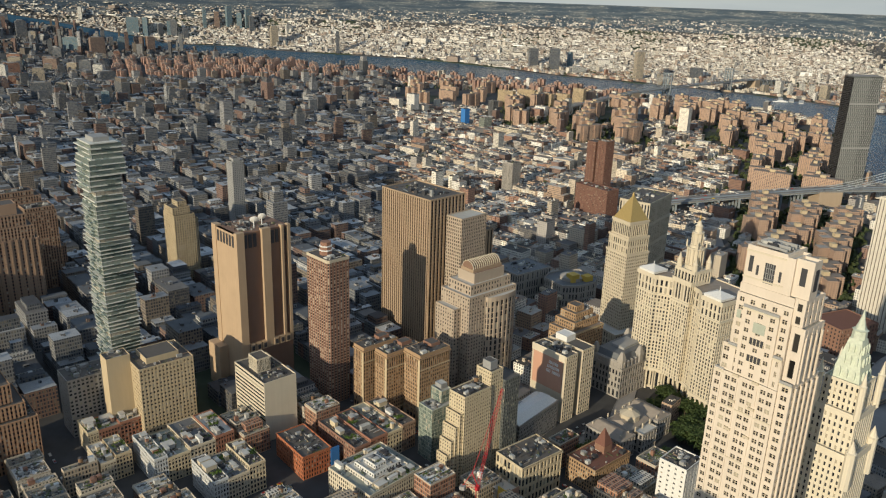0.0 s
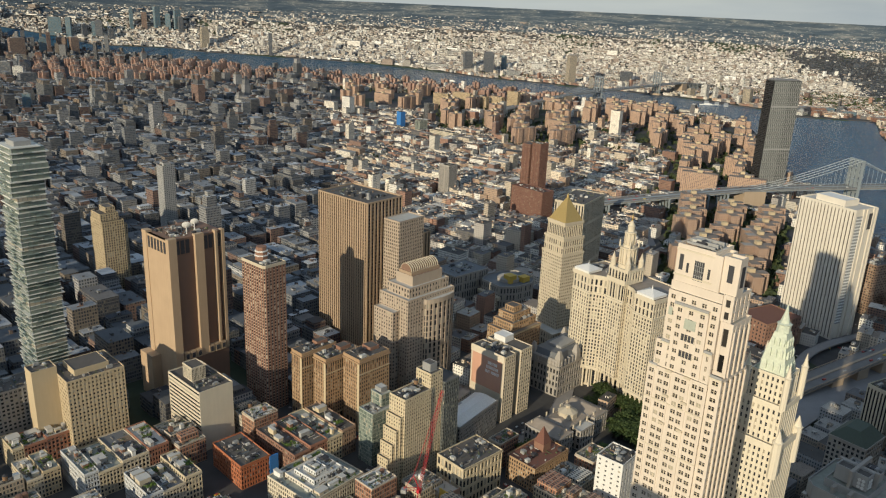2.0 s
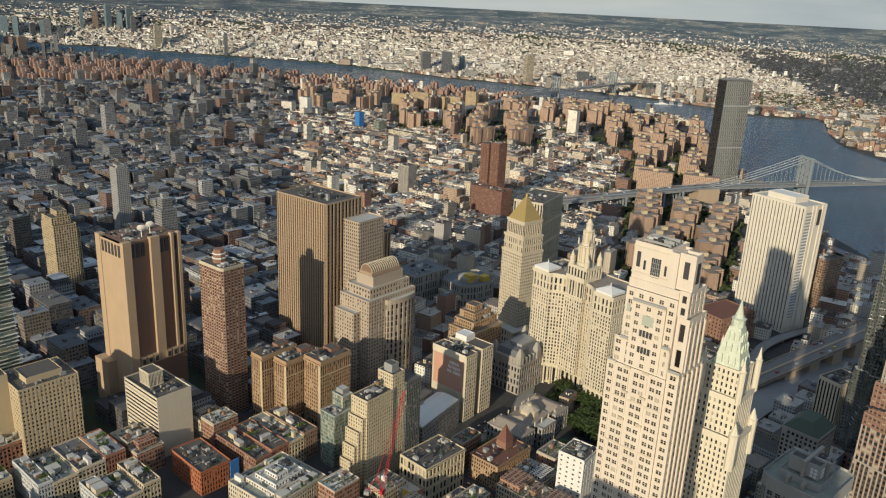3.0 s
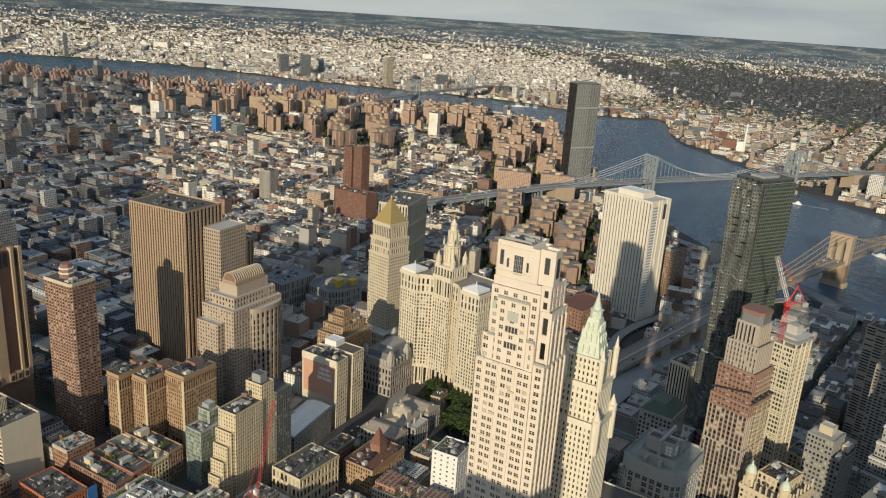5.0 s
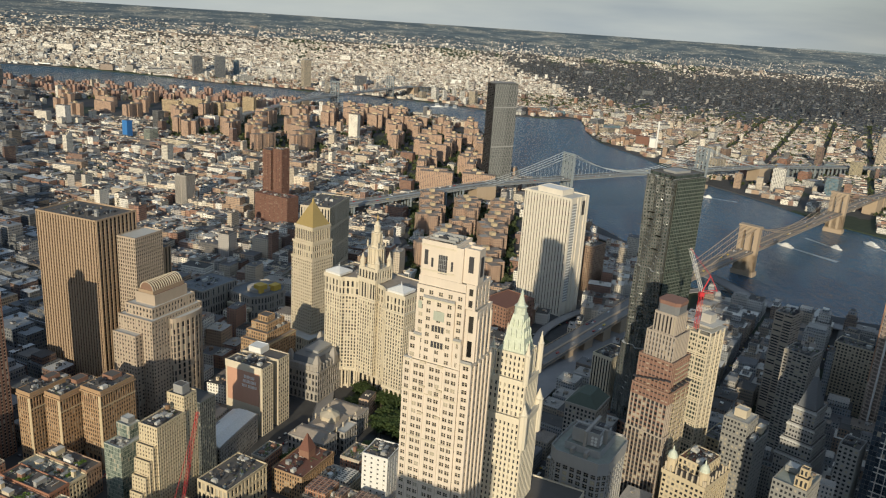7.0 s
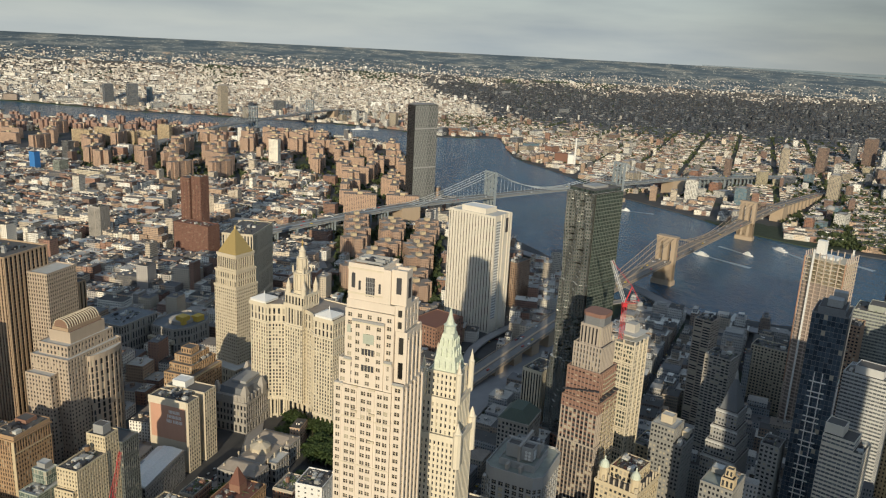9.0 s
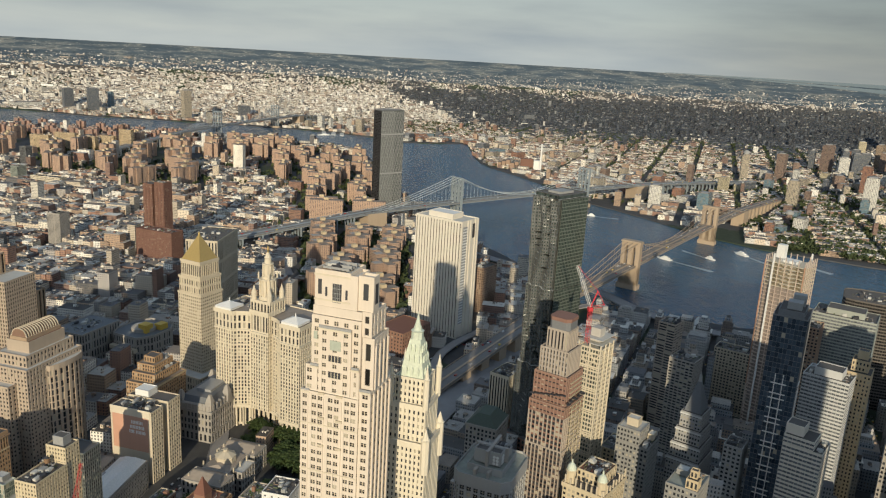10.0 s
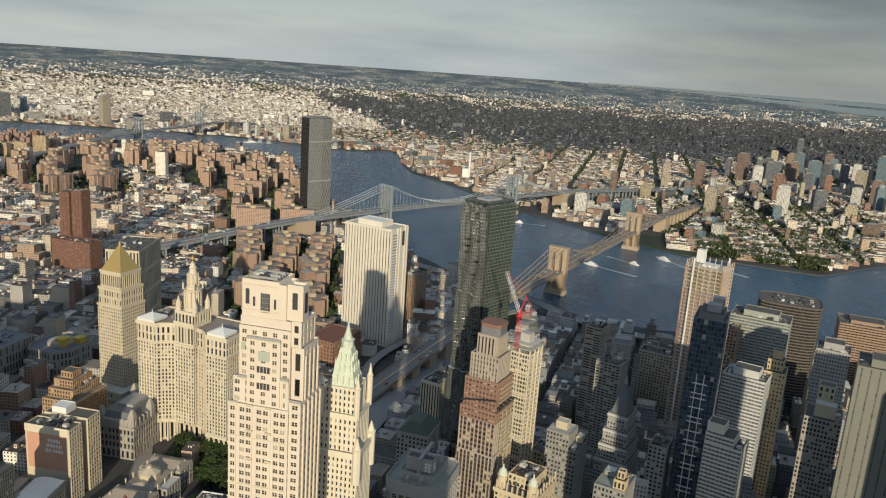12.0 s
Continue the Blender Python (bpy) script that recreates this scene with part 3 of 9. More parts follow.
def lots(x0, y0, x1, y1, bearing, block=(62, 150), street=(15, 18), lot=(9, 20), seed=3, deep=(0.8, 1.0)):
    """Building lots in street blocks: centres, widths and depths over a box of the plan, in a frame turned to the bearing."""
    rnd = np.random.RandomState(seed)
    b = radians(bearing)
    cx, cy = (x0 + x1) / 2, (y0 + y1) / 2
    R = math.hypot(x1 - x0, y1 - y0) / 2
    out = []
    u = -R
    while u < R:
        v = -R
        while v < R:
            for side in (0, 1):
                dep = block[0] / 2 - 1.5
                uc = u + (dep / 2 if side == 0 else block[0] - dep / 2)
                w = v
                bh = rnd.rand()
                while w < v + block[1] - 6:
                    lw = min(rnd.uniform(*lot), v + block[1] - w)
                    dd = dep * rnd.uniform(*deep)
                    shift = (dep - dd) / 2 * (-1 if side == 0 else 1)
                    out.append((uc + shift, w + lw / 2, dd, lw - 0.15, 0.65 * bh + 0.35 * rnd.rand()))
                    w += lw
            v += block[1] + street[1]
        u += block[0] + street[0]
    L = np.array(out)
    X = cx + L[:, 0] * math.cos(b) + L[:, 1] * math.sin(b)
    Y = cy - L[:, 0] * math.sin(b) + L[:, 1] * math.cos(b)
    k = (X > x0) & (X < x1) & (Y > y0) & (Y < y1)
    return X[k], Y[k], L[k, 2], L[k, 3], L[k, 4]


def upright(X, Y, W, D, z0, H, bearing):
    """Box arrays for many buildings turned to one bearing (or to one each)."""
    b = np.radians(bearing) * np.ones(len(X))
    a = np.stack([np.cos(b), -np.sin(b), 0 * b], -1) * W[:, None]
    d = np.stack([np.sin(b), np.cos(b), 0 * b], -1) * D[:, None]
    o = np.stack([X, Y, z0 + 0 * X], -1) - a / 2 - d / 2
    c = np.stack([0 * X, 0 * X, H + 0 * X], -1)
    return o, a, d, c


def rim(O, A, B, C):
    """Carries box arrays in towards the rim, each about its own foot."""
    D = np.hypot(O[:, 0], O[:, 1])
    k = (reach(D) / D)[:, None]
    e = np.array([0, 0, EYE])
    return e + (O - e) * k, A * k, B * k, C * k


def fabric(name, label, X, Y, W, D, H, bearing, mats, seed=5, bulk=True, far=False, step=0.0):
    """One joined sheet of town: walls, roofs, parapet rims, bulkheads and roof plant."""
    rnd = np.random.RandomState(seed)
    sets = [upright(X, Y, W, D, 0, H, bearing)]
    if step:
        k = (H > 24) & (rnd.rand(len(X)) < step)
        q = rnd.uniform(0.55, 0.85, k.sum())
        sets.append(upright(X[k], Y[k], W[k] * q, D[k] * q, H[k], H[k] * rnd.uniform(0.12, 0.3, k.sum()), bearing))
        k2 = k & (rnd.rand(len(X)) < 0.5)
        sets.append(upright(X[k2], Y[k2], W[k2] * 0.4, D[k2] * 0.4, H[k2] * 1.1, H[k2] * 0.3, bearing))
    if bulk:
        n = len(X)
        k = rnd.rand(n) < 0.8
        sets.append(upright(X[k] + rnd.uniform(-2, 2, k.sum()), Y[k] + rnd.uniform(-2, 2, k.sum()), rnd.uniform(2.5, 5, k.sum()), rnd.uniform(2.5, 5, k.sum()), H[k], rnd.uniform(1.5, 4, k.sum()), bearing))
        b = np.radians(bearing) * np.ones(n)
        for share in (0.7, 0.55, 0.4):
            k = rnd.rand(n) < share * np.interp(np.hypot(X, Y), [1500, 2300], [1.0, 0.3])
            u, v = W[k] * rnd.uniform(-0.4, 0.4, k.sum()), D[k] * rnd.uniform(-0.4, 0.4, k.sum())
            sets.append(upright(X[k] + u * np.cos(b[k]) + v * np.sin(b[k]), Y[k] - u * np.sin(b[k]) + v * np.cos(b[k]), rnd.uniform(0.8, 3.2, k.sum()), rnd.uniform(0.8, 2.4, k.sum()), H[k], rnd.uniform(0.6, 2.2, k.sum()), bearing))
    O, A, B, C = [np.concatenate([s[i] for s in sets]) for i in range(4)]
    if far:
        O, A, B, C = rim(O, A, B, C)
    ob = new(name, box_mesh(name, O, A, B, C, mats, roof=1, bottom=False))
    return tagged(ob, label, "buildings", kind="stuff")


def polar(X, Y):
    return np.degrees(np.arctan2(X, Y)), np.hypot(X, Y)


def heights(n, seed, low=(11, 21), tall=0.06, high=(28, 50), rows=None):
    rnd = np.random.RandomState(seed)
    h = low[0] + (low[1] - low[0]) * (rnd.rand(n) if rows is None else rows)
    k = rnd.rand(n) < tall
    h[k] = rnd.uniform(high[0], high[1], k.sum())
    return h


# ---------------------------------------------------------------- named buildings
M_TAN = stone("tan_brick", (0.57, 0.46, 0.30))
M_BUFF = stone("buff_brick", (0.64, 0.54, 0.37))
M_BROWN = stone("brown_brick", (0.30, 0.17, 0.12))
M_SLABGREY = plain("balcony_slab_concrete", (0.66, 0.66, 0.60), 0.6)
M_BALCGLASS = plain("balcony_glass", (0.30, 0.36, 0.33), 0.15)
M_RED = stone("red_brown_brick", (0.215, 0.115, 0.085))
M_ORANGE = stone("orange_painted_brick", (0.46, 0.165, 0.08))
M_OCHRE = stone("ochre_brick", (0.42, 0.28, 0.165))
M_RUST = stone("rust_brown_brick", (0.44, 0.275, 0.17))
M_DECO = stone("orange_brown_brick", (0.37, 0.255, 0.18))
M_PALE = stone("pale_limestone", (0.60, 0.52, 0.39))
M_CREAM = stone("cream_stone", (0.68, 0.60, 0.46))
M_BLUSH = stone("blush_limestone", (0.73, 0.635, 0.525))
M_WHITE = stone("white_glazed_terracotta", (0.76, 0.69, 0.55), rough=0.55)
M_CLAD = plain("dark_grey_cladding", (0.20, 0.205, 0.21), 0.5)
M_ROSE = stone("rose_granite_panels", (0.50, 0.365, 0.24))
M_SIGNWALL = stone("orange_painted_wall", (0.58, 0.33, 0.23))
M_PINK = stone("pinkish_granite", (0.47, 0.385, 0.30))
M_ROSEDARK = stone("dark_rose_trim_and_shade", (0.25, 0.155, 0.11))
M_BRONZE = stone("bronze_fins", (0.42, 0.31, 0.21), rough=0.6)
M_GRANITE = stone("grey_granite", (0.40, 0.37, 0.33))
M_CONC = stone("raw_concrete", (0.50, 0.47, 0.42))
M_GOLD = plain("gold_leaf_tiles", (0.50, 0.36, 0.14), 0.45, 0.4)
M_COPPER = plain("green_copper_roof", (0.62, 0.67, 0.55), 0.65, 0.0, 0.3)
M_SLATE = plain("grey_slate_roof", (0.16, 0.17, 0.18), 0.6)
M_STEEL = plain("rippled_steel", (0.31, 0.32, 0.31), 0.27, 0.75, 0.3, 0.12)
M_WHITEMETAL = plain("white_metal", (0.75, 0.75, 0.73), 0.45)
M_REDPAINT = plain("red_crane_paint", (0.62, 0.05, 0.06), 0.45)
M_WHITEPAINT = plain("white_paint", (0.80, 0.79, 0.75), 0.5)
M_BLUE = plain("blue_tarpaulin", (0.05, 0.20, 0.50), 0.6)
M_YELLOW = plain("yellow_sheeting", (0.62, 0.42, 0.08), 0.6)
M_NET = plain("orange_safety_netting", (0.46, 0.27, 0.18), 0.8)
M_ROOFRED = plain("red_roof_coating", (0.20, 0.095, 0.07), 0.8)
G_SMOKE = (pane_mat("smoke_glass", (0.09, 0.10, 0.11), (0.19, 0.20, 0.21), 0.0, 0.15), pane_mat("smoke_glass_rows", (0.09, 0.10, 0.11), (0.19, 0.20, 0.21), 0.0, 0.15, "island"))
G_BLUE = (pane_mat("tinted_glass", (0.03, 0.05, 0.06), (0.10, 0.15, 0.16), 0.05, 0.08), pane_mat("tinted_glass_rows", (0.03, 0.05, 0.06), (0.10, 0.15, 0.16), 0.05, 0.08, "island"))
G_DARK = (pane_mat("dark_glass", (0.012, 0.012, 0.014), (0.035, 0.033, 0.03), 0.0, 0.12), pane_mat("dark_glass_rows", (0.012, 0.012, 0.014), (0.035, 0.033, 0.03), 0.0, 0.12, "island"))
G_PALE = (pane_mat("pale_glass", (0.075, 0.11, 0.10), (0.25, 0.29, 0.25), 0.08, 0.08), pane_mat("pale_glass_rows", (0.075, 0.11, 0.10), (0.25, 0.29, 0.25), 0.08, 0.08, "island"))


G_GREEN = (pane_mat("green_glass", (0.018, 0.026, 0.026), (0.06, 0.085, 0.075), 0.0, 0.08), pane_mat("green_glass_rows", (0.018, 0.026, 0.026), (0.06, 0.085, 0.075), 0.0, 0.08, "island"))
G_CONDO = (pane_mat("curtained_glass", (0.014, 0.013, 0.012), (0.07, 0.064, 0.056), 0.06, 0.12), pane_mat("curtained_glass_rows", (0.014, 0.013, 0.012), (0.07, 0.064, 0.056), 0.06, 0.12, "island"))
M_TERRACE = plain("pale_green_glazing", (0.44, 0.47, 0.39), 0.25)
G_NAVY = (pane_mat("navy_glass", (0.022, 0.034, 0.05), (0.08, 0.105, 0.135), 0.02, 0.06), pane_mat("navy_glass_rows", (0.022, 0.034, 0.05), (0.08, 0.105, 0.135), 0.02, 0.06, "island"))
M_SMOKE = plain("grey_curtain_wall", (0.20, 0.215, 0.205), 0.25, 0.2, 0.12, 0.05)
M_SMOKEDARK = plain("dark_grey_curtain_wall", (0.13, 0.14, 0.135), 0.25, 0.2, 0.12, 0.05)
M_SILVER = plain("silver_mullions", (0.20, 0.225, 0.19), 0.4, 0.4)
M_GREYSTONE = stone("grey_weathered_stone", (0.40, 0.395, 0.38))
M_LIMEGREY = stone("pale_grey_limestone", (0.62, 0.62, 0.60))
M_PINKCONC = stone("pinkish_raw_concrete", (0.58, 0.47, 0.39))
M_PIERS = stone("grey_tan_stone_piers", (0.448, 0.384, 0.32))
M_NETSTONE = stone("rose_brick_piers", (0.33, 0.217, 0.165))
M_DUSTYNET = plain("dusty_pink_netting", (0.27, 0.15, 0.115), 0.85)
M_BROWNROOF = plain("brown_gravel_roof", (0.34, 0.29, 0.24), 0.9, 0, 0.25, 0.2)
# Brown-grey for a solid block that stands for shade between open floors.
M_STOREYSHADE = stone("storey_shade_concrete", (0.30, 0.25, 0.22))
M_OFFWHITE = stone("off_white_limestone", (0.74, 0.68, 0.575))
# Brown of the spandrels, darkened to stand for shade between the piers.
M_UMBERSHADE = stone("umber_shade_spandrels", (0.15, 0.10, 0.08))


def centred(x, y, b, w, d):
    """The origin corner of a footprint with that centre."""
    a = radians(b)
    return x - w / 2 * math.cos(a) - d / 2 * math.sin(a), y + w / 2 * math.sin(a) - d / 2 * math.cos(a)


def water_tank(root, x, y, z, r=1.9, h=3.6):
    bm = bmesh.new()
    lathe(bm, x, y, [(r, z + 2.6), (r, z + 2.6 + h * 0.33), (r * 1.03, z + 2.6 + h * 0.34), (r, z + 2.6 + h * 0.36), (r, z + 2.6 + h)], 10)
    tank = part("water_tank", bm, M_TANK, root, "weathered wooden roof water tank")
    bm = bmesh.new()
    lathe(bm, x, y, [(r * 1.08, z + 2.6 + h), (0.1, z + 3.9 + h)], 10)
    part("conical_lid", bm, M_DARK, tank)
    bm = bmesh.new()
    for dx in (-1, 1):
        for dy in (-1, 1):
            prism(bm, [(x + dx * r * 0.65 + a * 0.15, y + dy * r * 0.65 + c * 0.15) for a, c in ((-1, -1), (1, -1), (1, 1), (-1, 1))], z, z + 2.7)
    part("stand", bm, M_DARK, tank)


M_TANK = plain("tank_boards", (0.24, 0.15, 0.09), 0.85, 0, 0.3, 1.5)


def telephone_tower():
    B = Building("telephone_tower", "windowless rose-granite telephone tower with vented fins", "tower", 574, 411, 26, 58, 48, M_ROSE)
    # core and podium in a darker rose, the shade behind the fins painted in
    B.block("core", 1.2, 3.5, 0, 58, 48, 165, M_ROSEDARK)
    for y0, y1 in ((0, 5), (40, 48)):
        B.block("fin", 0, y0, 0, 6, y1, 167)
    B.block("west_panel", 0.6, 5, 0, 4, 40, 165)
    for x0, x1 in ((6.02, 8), (27, 36), (48, 50.5), (55, 58)):
        B.block("fin", x0, 0, 44, x1, 5, 167)
    B.block("podium_face", 2.5, 1.2, 0, 58, 4, 44, M_ROSEDARK)
    for i in range(7):
        x = 9 + i * 6.6
        if i == 3:
            continue
        B.block("vent_frame", x, -0.6, 44, x + 5.4, 4, 52)
        B.block("vent", x + 1.2, -0.9, 45.5, x + 4.2, 3, 50.2, M_DARK)
    for i in range(6):
        y = 6.5 + i * 5.6
        B.block("vent", 0.2, y, 152, 3, y + 3.2, 163, M_DARK)
    for x in (9, 14, 19, 38, 43, 51.2):
        B.block("vent", x, 2.9, 150, x + 3.4, 6, 163, M_DARK)
    B.block("low_wing", -9, 30, 0, 0.5, 52, 44)
    B.plant(8, 8, 50, 44, 165, 14, 5, 3.5)
    for (x, y, r) in ((26, 12, 4.2), (38, 18, 3.9)):
        bm = bmesh.new()
        for i in range(6):
            pass
        m = pose(0, 0, 0, 60, 0, 150)
        rows = []
        for k in range(5):
            rr, zz = r * k / 4, r * 0.28 * (k / 4) ** 2
            rows.append([bm.verts.new(m @ Vector((max(rr, 0.05) * math.cos(a), max(rr, 0.05) * math.sin(a), zz)) + Vector((x, y, 173))) for a in np.linspace(0, 2 * math.pi, 16, endpoint=False)])
        for a, b in zip(rows, rows[1:]):
            for i in range(16):
                bm.faces.new((a[i], a[(i + 1) % 16], b[(i + 1) % 16], b[i]))
        prism(bm, ring(x, y + 0.8, 0.5, 8), 165, 173)
        part("satellite_dish", bm, M_WHITEPAINT, B.root, "white rooftop satellite dish")
    return B.close()


def stacked_glass_tower():
    B = Building("glass_tower", "pale glass apartment tower of shifted balcony slabs", "tower", 521, 522, 28, 30, 40, M_WHITEMETAL, G_PALE)
    rnd = random.Random(8)
    z, k = 0.0, 0
    while z < 246:
        h = 3.75 if z < 190 else 4.7
        crown = z > 190
        if k % (2 if not crown else 3) == 0:
            e = [rnd.uniform(0, 1.3) if not crown else rnd.uniform(-1.6, 4.2) for _ in range(4)]
        s = [rnd.choice((0.2, 0.3, 1.6, 2.3)) for _ in range(4)]
        x0, y0, x1, y1 = e[0], e[1], 30 - e[2], 40 - e[3]
        B.block("floor_slab", x0 - s[0], y0 - s[1], z, x1 + s[2], y1 + s[3], z + (0.34 if not crown else 0.95), M_SLABGREY)
        B.block("storey_glass", x0 + 0.5, y0 + 0.5, z + 0.3, x1 - 0.5, y1 - 0.5, z + h, G_PALE[0])
        # balcony boxes and solid bays break up each storey
        bx = Boxes()
        for i in range(rnd.choice((1, 2, 2))):
            a, w = rnd.uniform(y0 + 1, y1 - 12), rnd.uniform(5, 10)
            bx.box(x0 - 2.0, a, z + 0.34, x0 - 1.85, a + w, z + 1.35)
            bx.box(x0 - 2.0, a, z, x0 + 0.4, a + w, z + 0.3)
            bx.box(x0 - 2.0, a, z + 0.3, x0 + 0.4, a + 0.15, z + 1.35)
        for i in range(rnd.choice((1, 2))):
            a, w = rnd.uniform(x0 + 1, x1 - 9), rnd.uniform(4, 8)
            bx.box(a, y0 - 2.0, z + 0.34, a + w, y0 - 1.85, z + 1.35)
            bx.box(a, y0 - 2.0, z, a + w, y0 + 0.4, z + 0.3)
        piece("balcony", bx.mesh("balcony", M_BALCGLASS), B.root, kind="stuff")
        bx = Boxes()
        for i in range(9):
            y = y0 + 0.5 + (y1 - y0 - 1) * i / 8
            bx.box(x0 + 0.3, y - 0.12, z + 0.34, x0 + 0.55, y + 0.12, z + h)
        for i in range(7):
            x = x0 + 0.5 + (x1 - x0 - 1) * i / 6
            bx.box(x - 0.12, y0 + 0.3, z + 0.34, x + 0.12, y0 + 0.55, z + h)
        piece("mullion_grid", bx.mesh("mullion_grid", M_CLAD), B.root, kind="stuff")
        z += h
        k += 1
    B.block("roof_slab", 2, 3, z, 27, 36, z + 0.9, M_SLABGREY)
    B.block("penthouse", 8, 10, z + 0.9, 22, 30, z + 5, M_GREY)
    return B.close()


def striped_office():
    B = Building("office_building", "white office block with dark ribbon windows and a blank side wall", "office", 511, 346, 28, 32, 54, M_CREAM, loose=0)
    B.tier(0, 0, 32, 54, 0, 57, dict(bay=54, storey=3.8, pier=1.2, band=2.0, depth=0.5), M_DARKROOF, 1.2, sides="wen")
    B.tier(6, 22, 19, 38, 57, 70, dict(bay=1.3, storey=13, pier=0.6, band=2.0, depth=0.3), M_DARKROOF, 0.6, name="penthouse")
    B.plant(3, 4, 28, 20, 57, 7, 3, 2)
    B.plant(20, 22, 30, 50, 57, 5, 4, 2)
    return B.close()


def slab_tower():
    B = Building("federal_tower", "bronze-finned federal slab tower with dark glass", "tower", 723, 278, 25, 52, 76, M_BRONZE, G_DARK, loose=60)
    B.tier(0, 0, 52, 76, 0, 179, dict(bay=3.45, storey=3.8, pier=1.9, band=1.3, depth=0.9, rib=0.75, band_mat=M_ROSEDARK), M_DARKROOF, 1.5, sides="wn")
    B.tier(0.6, -0.9, 52, -0.05, 0, 179, dict(bay=5.0, storey=3.8, pier=2.2, band=1.2, depth=0.85, rib=0.7, band_mat=M_DARK), M_DARKROOF, 1.5, sides="s", name="south_wall")
    B.plant(8, 12, 44, 66, 179, 12, 9, 4)
    B.tier(24, -24, 62, -1.2, 0, 160, dict(bay=2.7, storey=3.9, pier=1.3, band=1.6, depth=0.6, rib=0.1, wall=M_PINK), M_LIGHTROOF, 1.2, name="annex_wall", label="pale annex with a weave of small windows")
    B.tier(62.2, -8, 92, 20, 0, 134, dict(bay=5, storey=30, pier=2.6, band=2, depth=0.8, rib=0.6), M_DARKROOF, 1.0, name="east_wall")
    return B.close()


def vaulted_tower():
    B = Building("federal_building", "stepped pale granite federal tower with a ribbed vault on top", "tower", 672, 214, 28, 66, 42, M_PINK, loose=200)
    st = dict(bay=3.6, storey=3.9, pier=1.9, band=1.9, depth=0.5)
    B.tier(0, 0, 66, 42, 0, 100, st)
    B.tier(-9, 12, -0.1, 40, 0, 86, st, name="west_wing")
    bow = [(22, -0.1)] + [(43 - 21 * math.cos(math.pi * i / 10), -6.5 * math.sin(math.pi * i / 10) - 0.1) for i in range(1, 10)] + [(64, -0.1)]
    B.poly(bow, 0, 92, dict(bay=4.6, storey=6, pier=2.3, band=1.2, depth=0.8, rib=0.6), name="bow_front")
    B.poly([(x, y - 0.7 if y < -0.2 else y) for x, y in bow], 92.05, 96, dict(plain=True), name="bow_cornice")
    B.tier(6, 5, 62, 38, 100, 110, dict(bay=4, storey=5, pier=2.2, band=2.2, depth=0.4), name="penthouse")
    B.tier(14, 9, 56, 33, 110, 120, dict(plain=True), M_ROSEDARK, 0.6, name="upper_penthouse")
    B.block("vault_base", 15, 12, 120, 55, 30, 123.5, M_BRONZE)
    bm = bmesh.new()
    n = 9
    arc = [(21 - 7.6 * math.cos(math.pi * i / n), 123.5 + 7.2 * math.sin(math.pi * i / n)) for i in range(n + 1)]
    for x0, x1 in ((16, 54),):
        a = [bm.verts.new((x0, y, z)) for y, z in arc]
        b = [bm.verts.new((x1, y, z)) for y, z in arc]
        for i in range(n):
            bm.faces.new((a[i], a[i + 1], b[i + 1], b[i]))
        bm.faces.new(a), bm.faces.new(b[::-1])
    part("vault", bm, M_ROSEDARK, B.root, "bronze barrel vault roof")
    for k in range(14):
        bm = bmesh.new()
        x = 16 + k * 2.85
        for i in range(n):
            (y0, z0), (y1, z1) = arc[i], arc[i + 1]
            s = 1.09
            o = lambda y, z: (21 + (y - 21) * s, 123.5 + (z - 123.5) * s)
            (p0, q0), (p1, q1) = o(y0, z0), o(y1, z1)
            v = [bm.verts.new(c) for c in ((x, y0, z0), (x, y1, z1), (x, p1, q1), (x, p0, q0), (x + 0.8, y0, z0), (x + 0.8, y1, z1), (x + 0.8, p1, q1), (x + 0.8, p0, q0))]
            for f in ((0, 1, 2, 3), (7, 6, 5, 4), (3, 2, 6, 7)):
                bm.faces.new([v[j] for j in f])
        bmesh.ops.remove_doubles(bm, verts=bm.verts, dist=0.001)
        part("vault_rib", bm, M_PALE, B.root)
    return B.close()


def brick_apartment_tower():
    B = Building("apartment_tower", "slim brown brick apartment tower with white balcony bands", "tower", 590, 325, 26, 24, 34, M_BROWN, loose=110)
    st = dict(bay=3.4, storey=2.95, pier=1.9, band=0.95, depth=0.5, rib=0.0, shelf=0.25, band_mat=M_PINK)
    B.poly([(2, 0), (24, 0), (24, 34), (0, 34), (0, 2)], 0, 146, st, M_DARKROOF, 1.0)
    B.poly([(1.8, -0.2), (24.2, -0.2), (24.2, 34.2), (-0.2, 34.2), (-0.2, 1.8)], 146, 148, dict(plain=True, wall=M_PALE), M_DARKROOF, 0.8, name="cornice")
    for z0, z1, r, m in ((148, 152, 6, M_BROWN), (152, 153, 6.6, M_WHITEPAINT), (153, 156, 5.6, M_BROWN), (156, 157, 6.2, M_WHITEPAINT), (157, 160.5, 5, M_BROWN)):
        bm = bmesh.new()
        prism(bm, ring(12, 20, r, 8, math.pi / 8), z0, z1)
        part("turret_stage", bm, m, B.root)
    B.plant(2, 3, 22, 12, 148, 4, 2)
    return B.close()


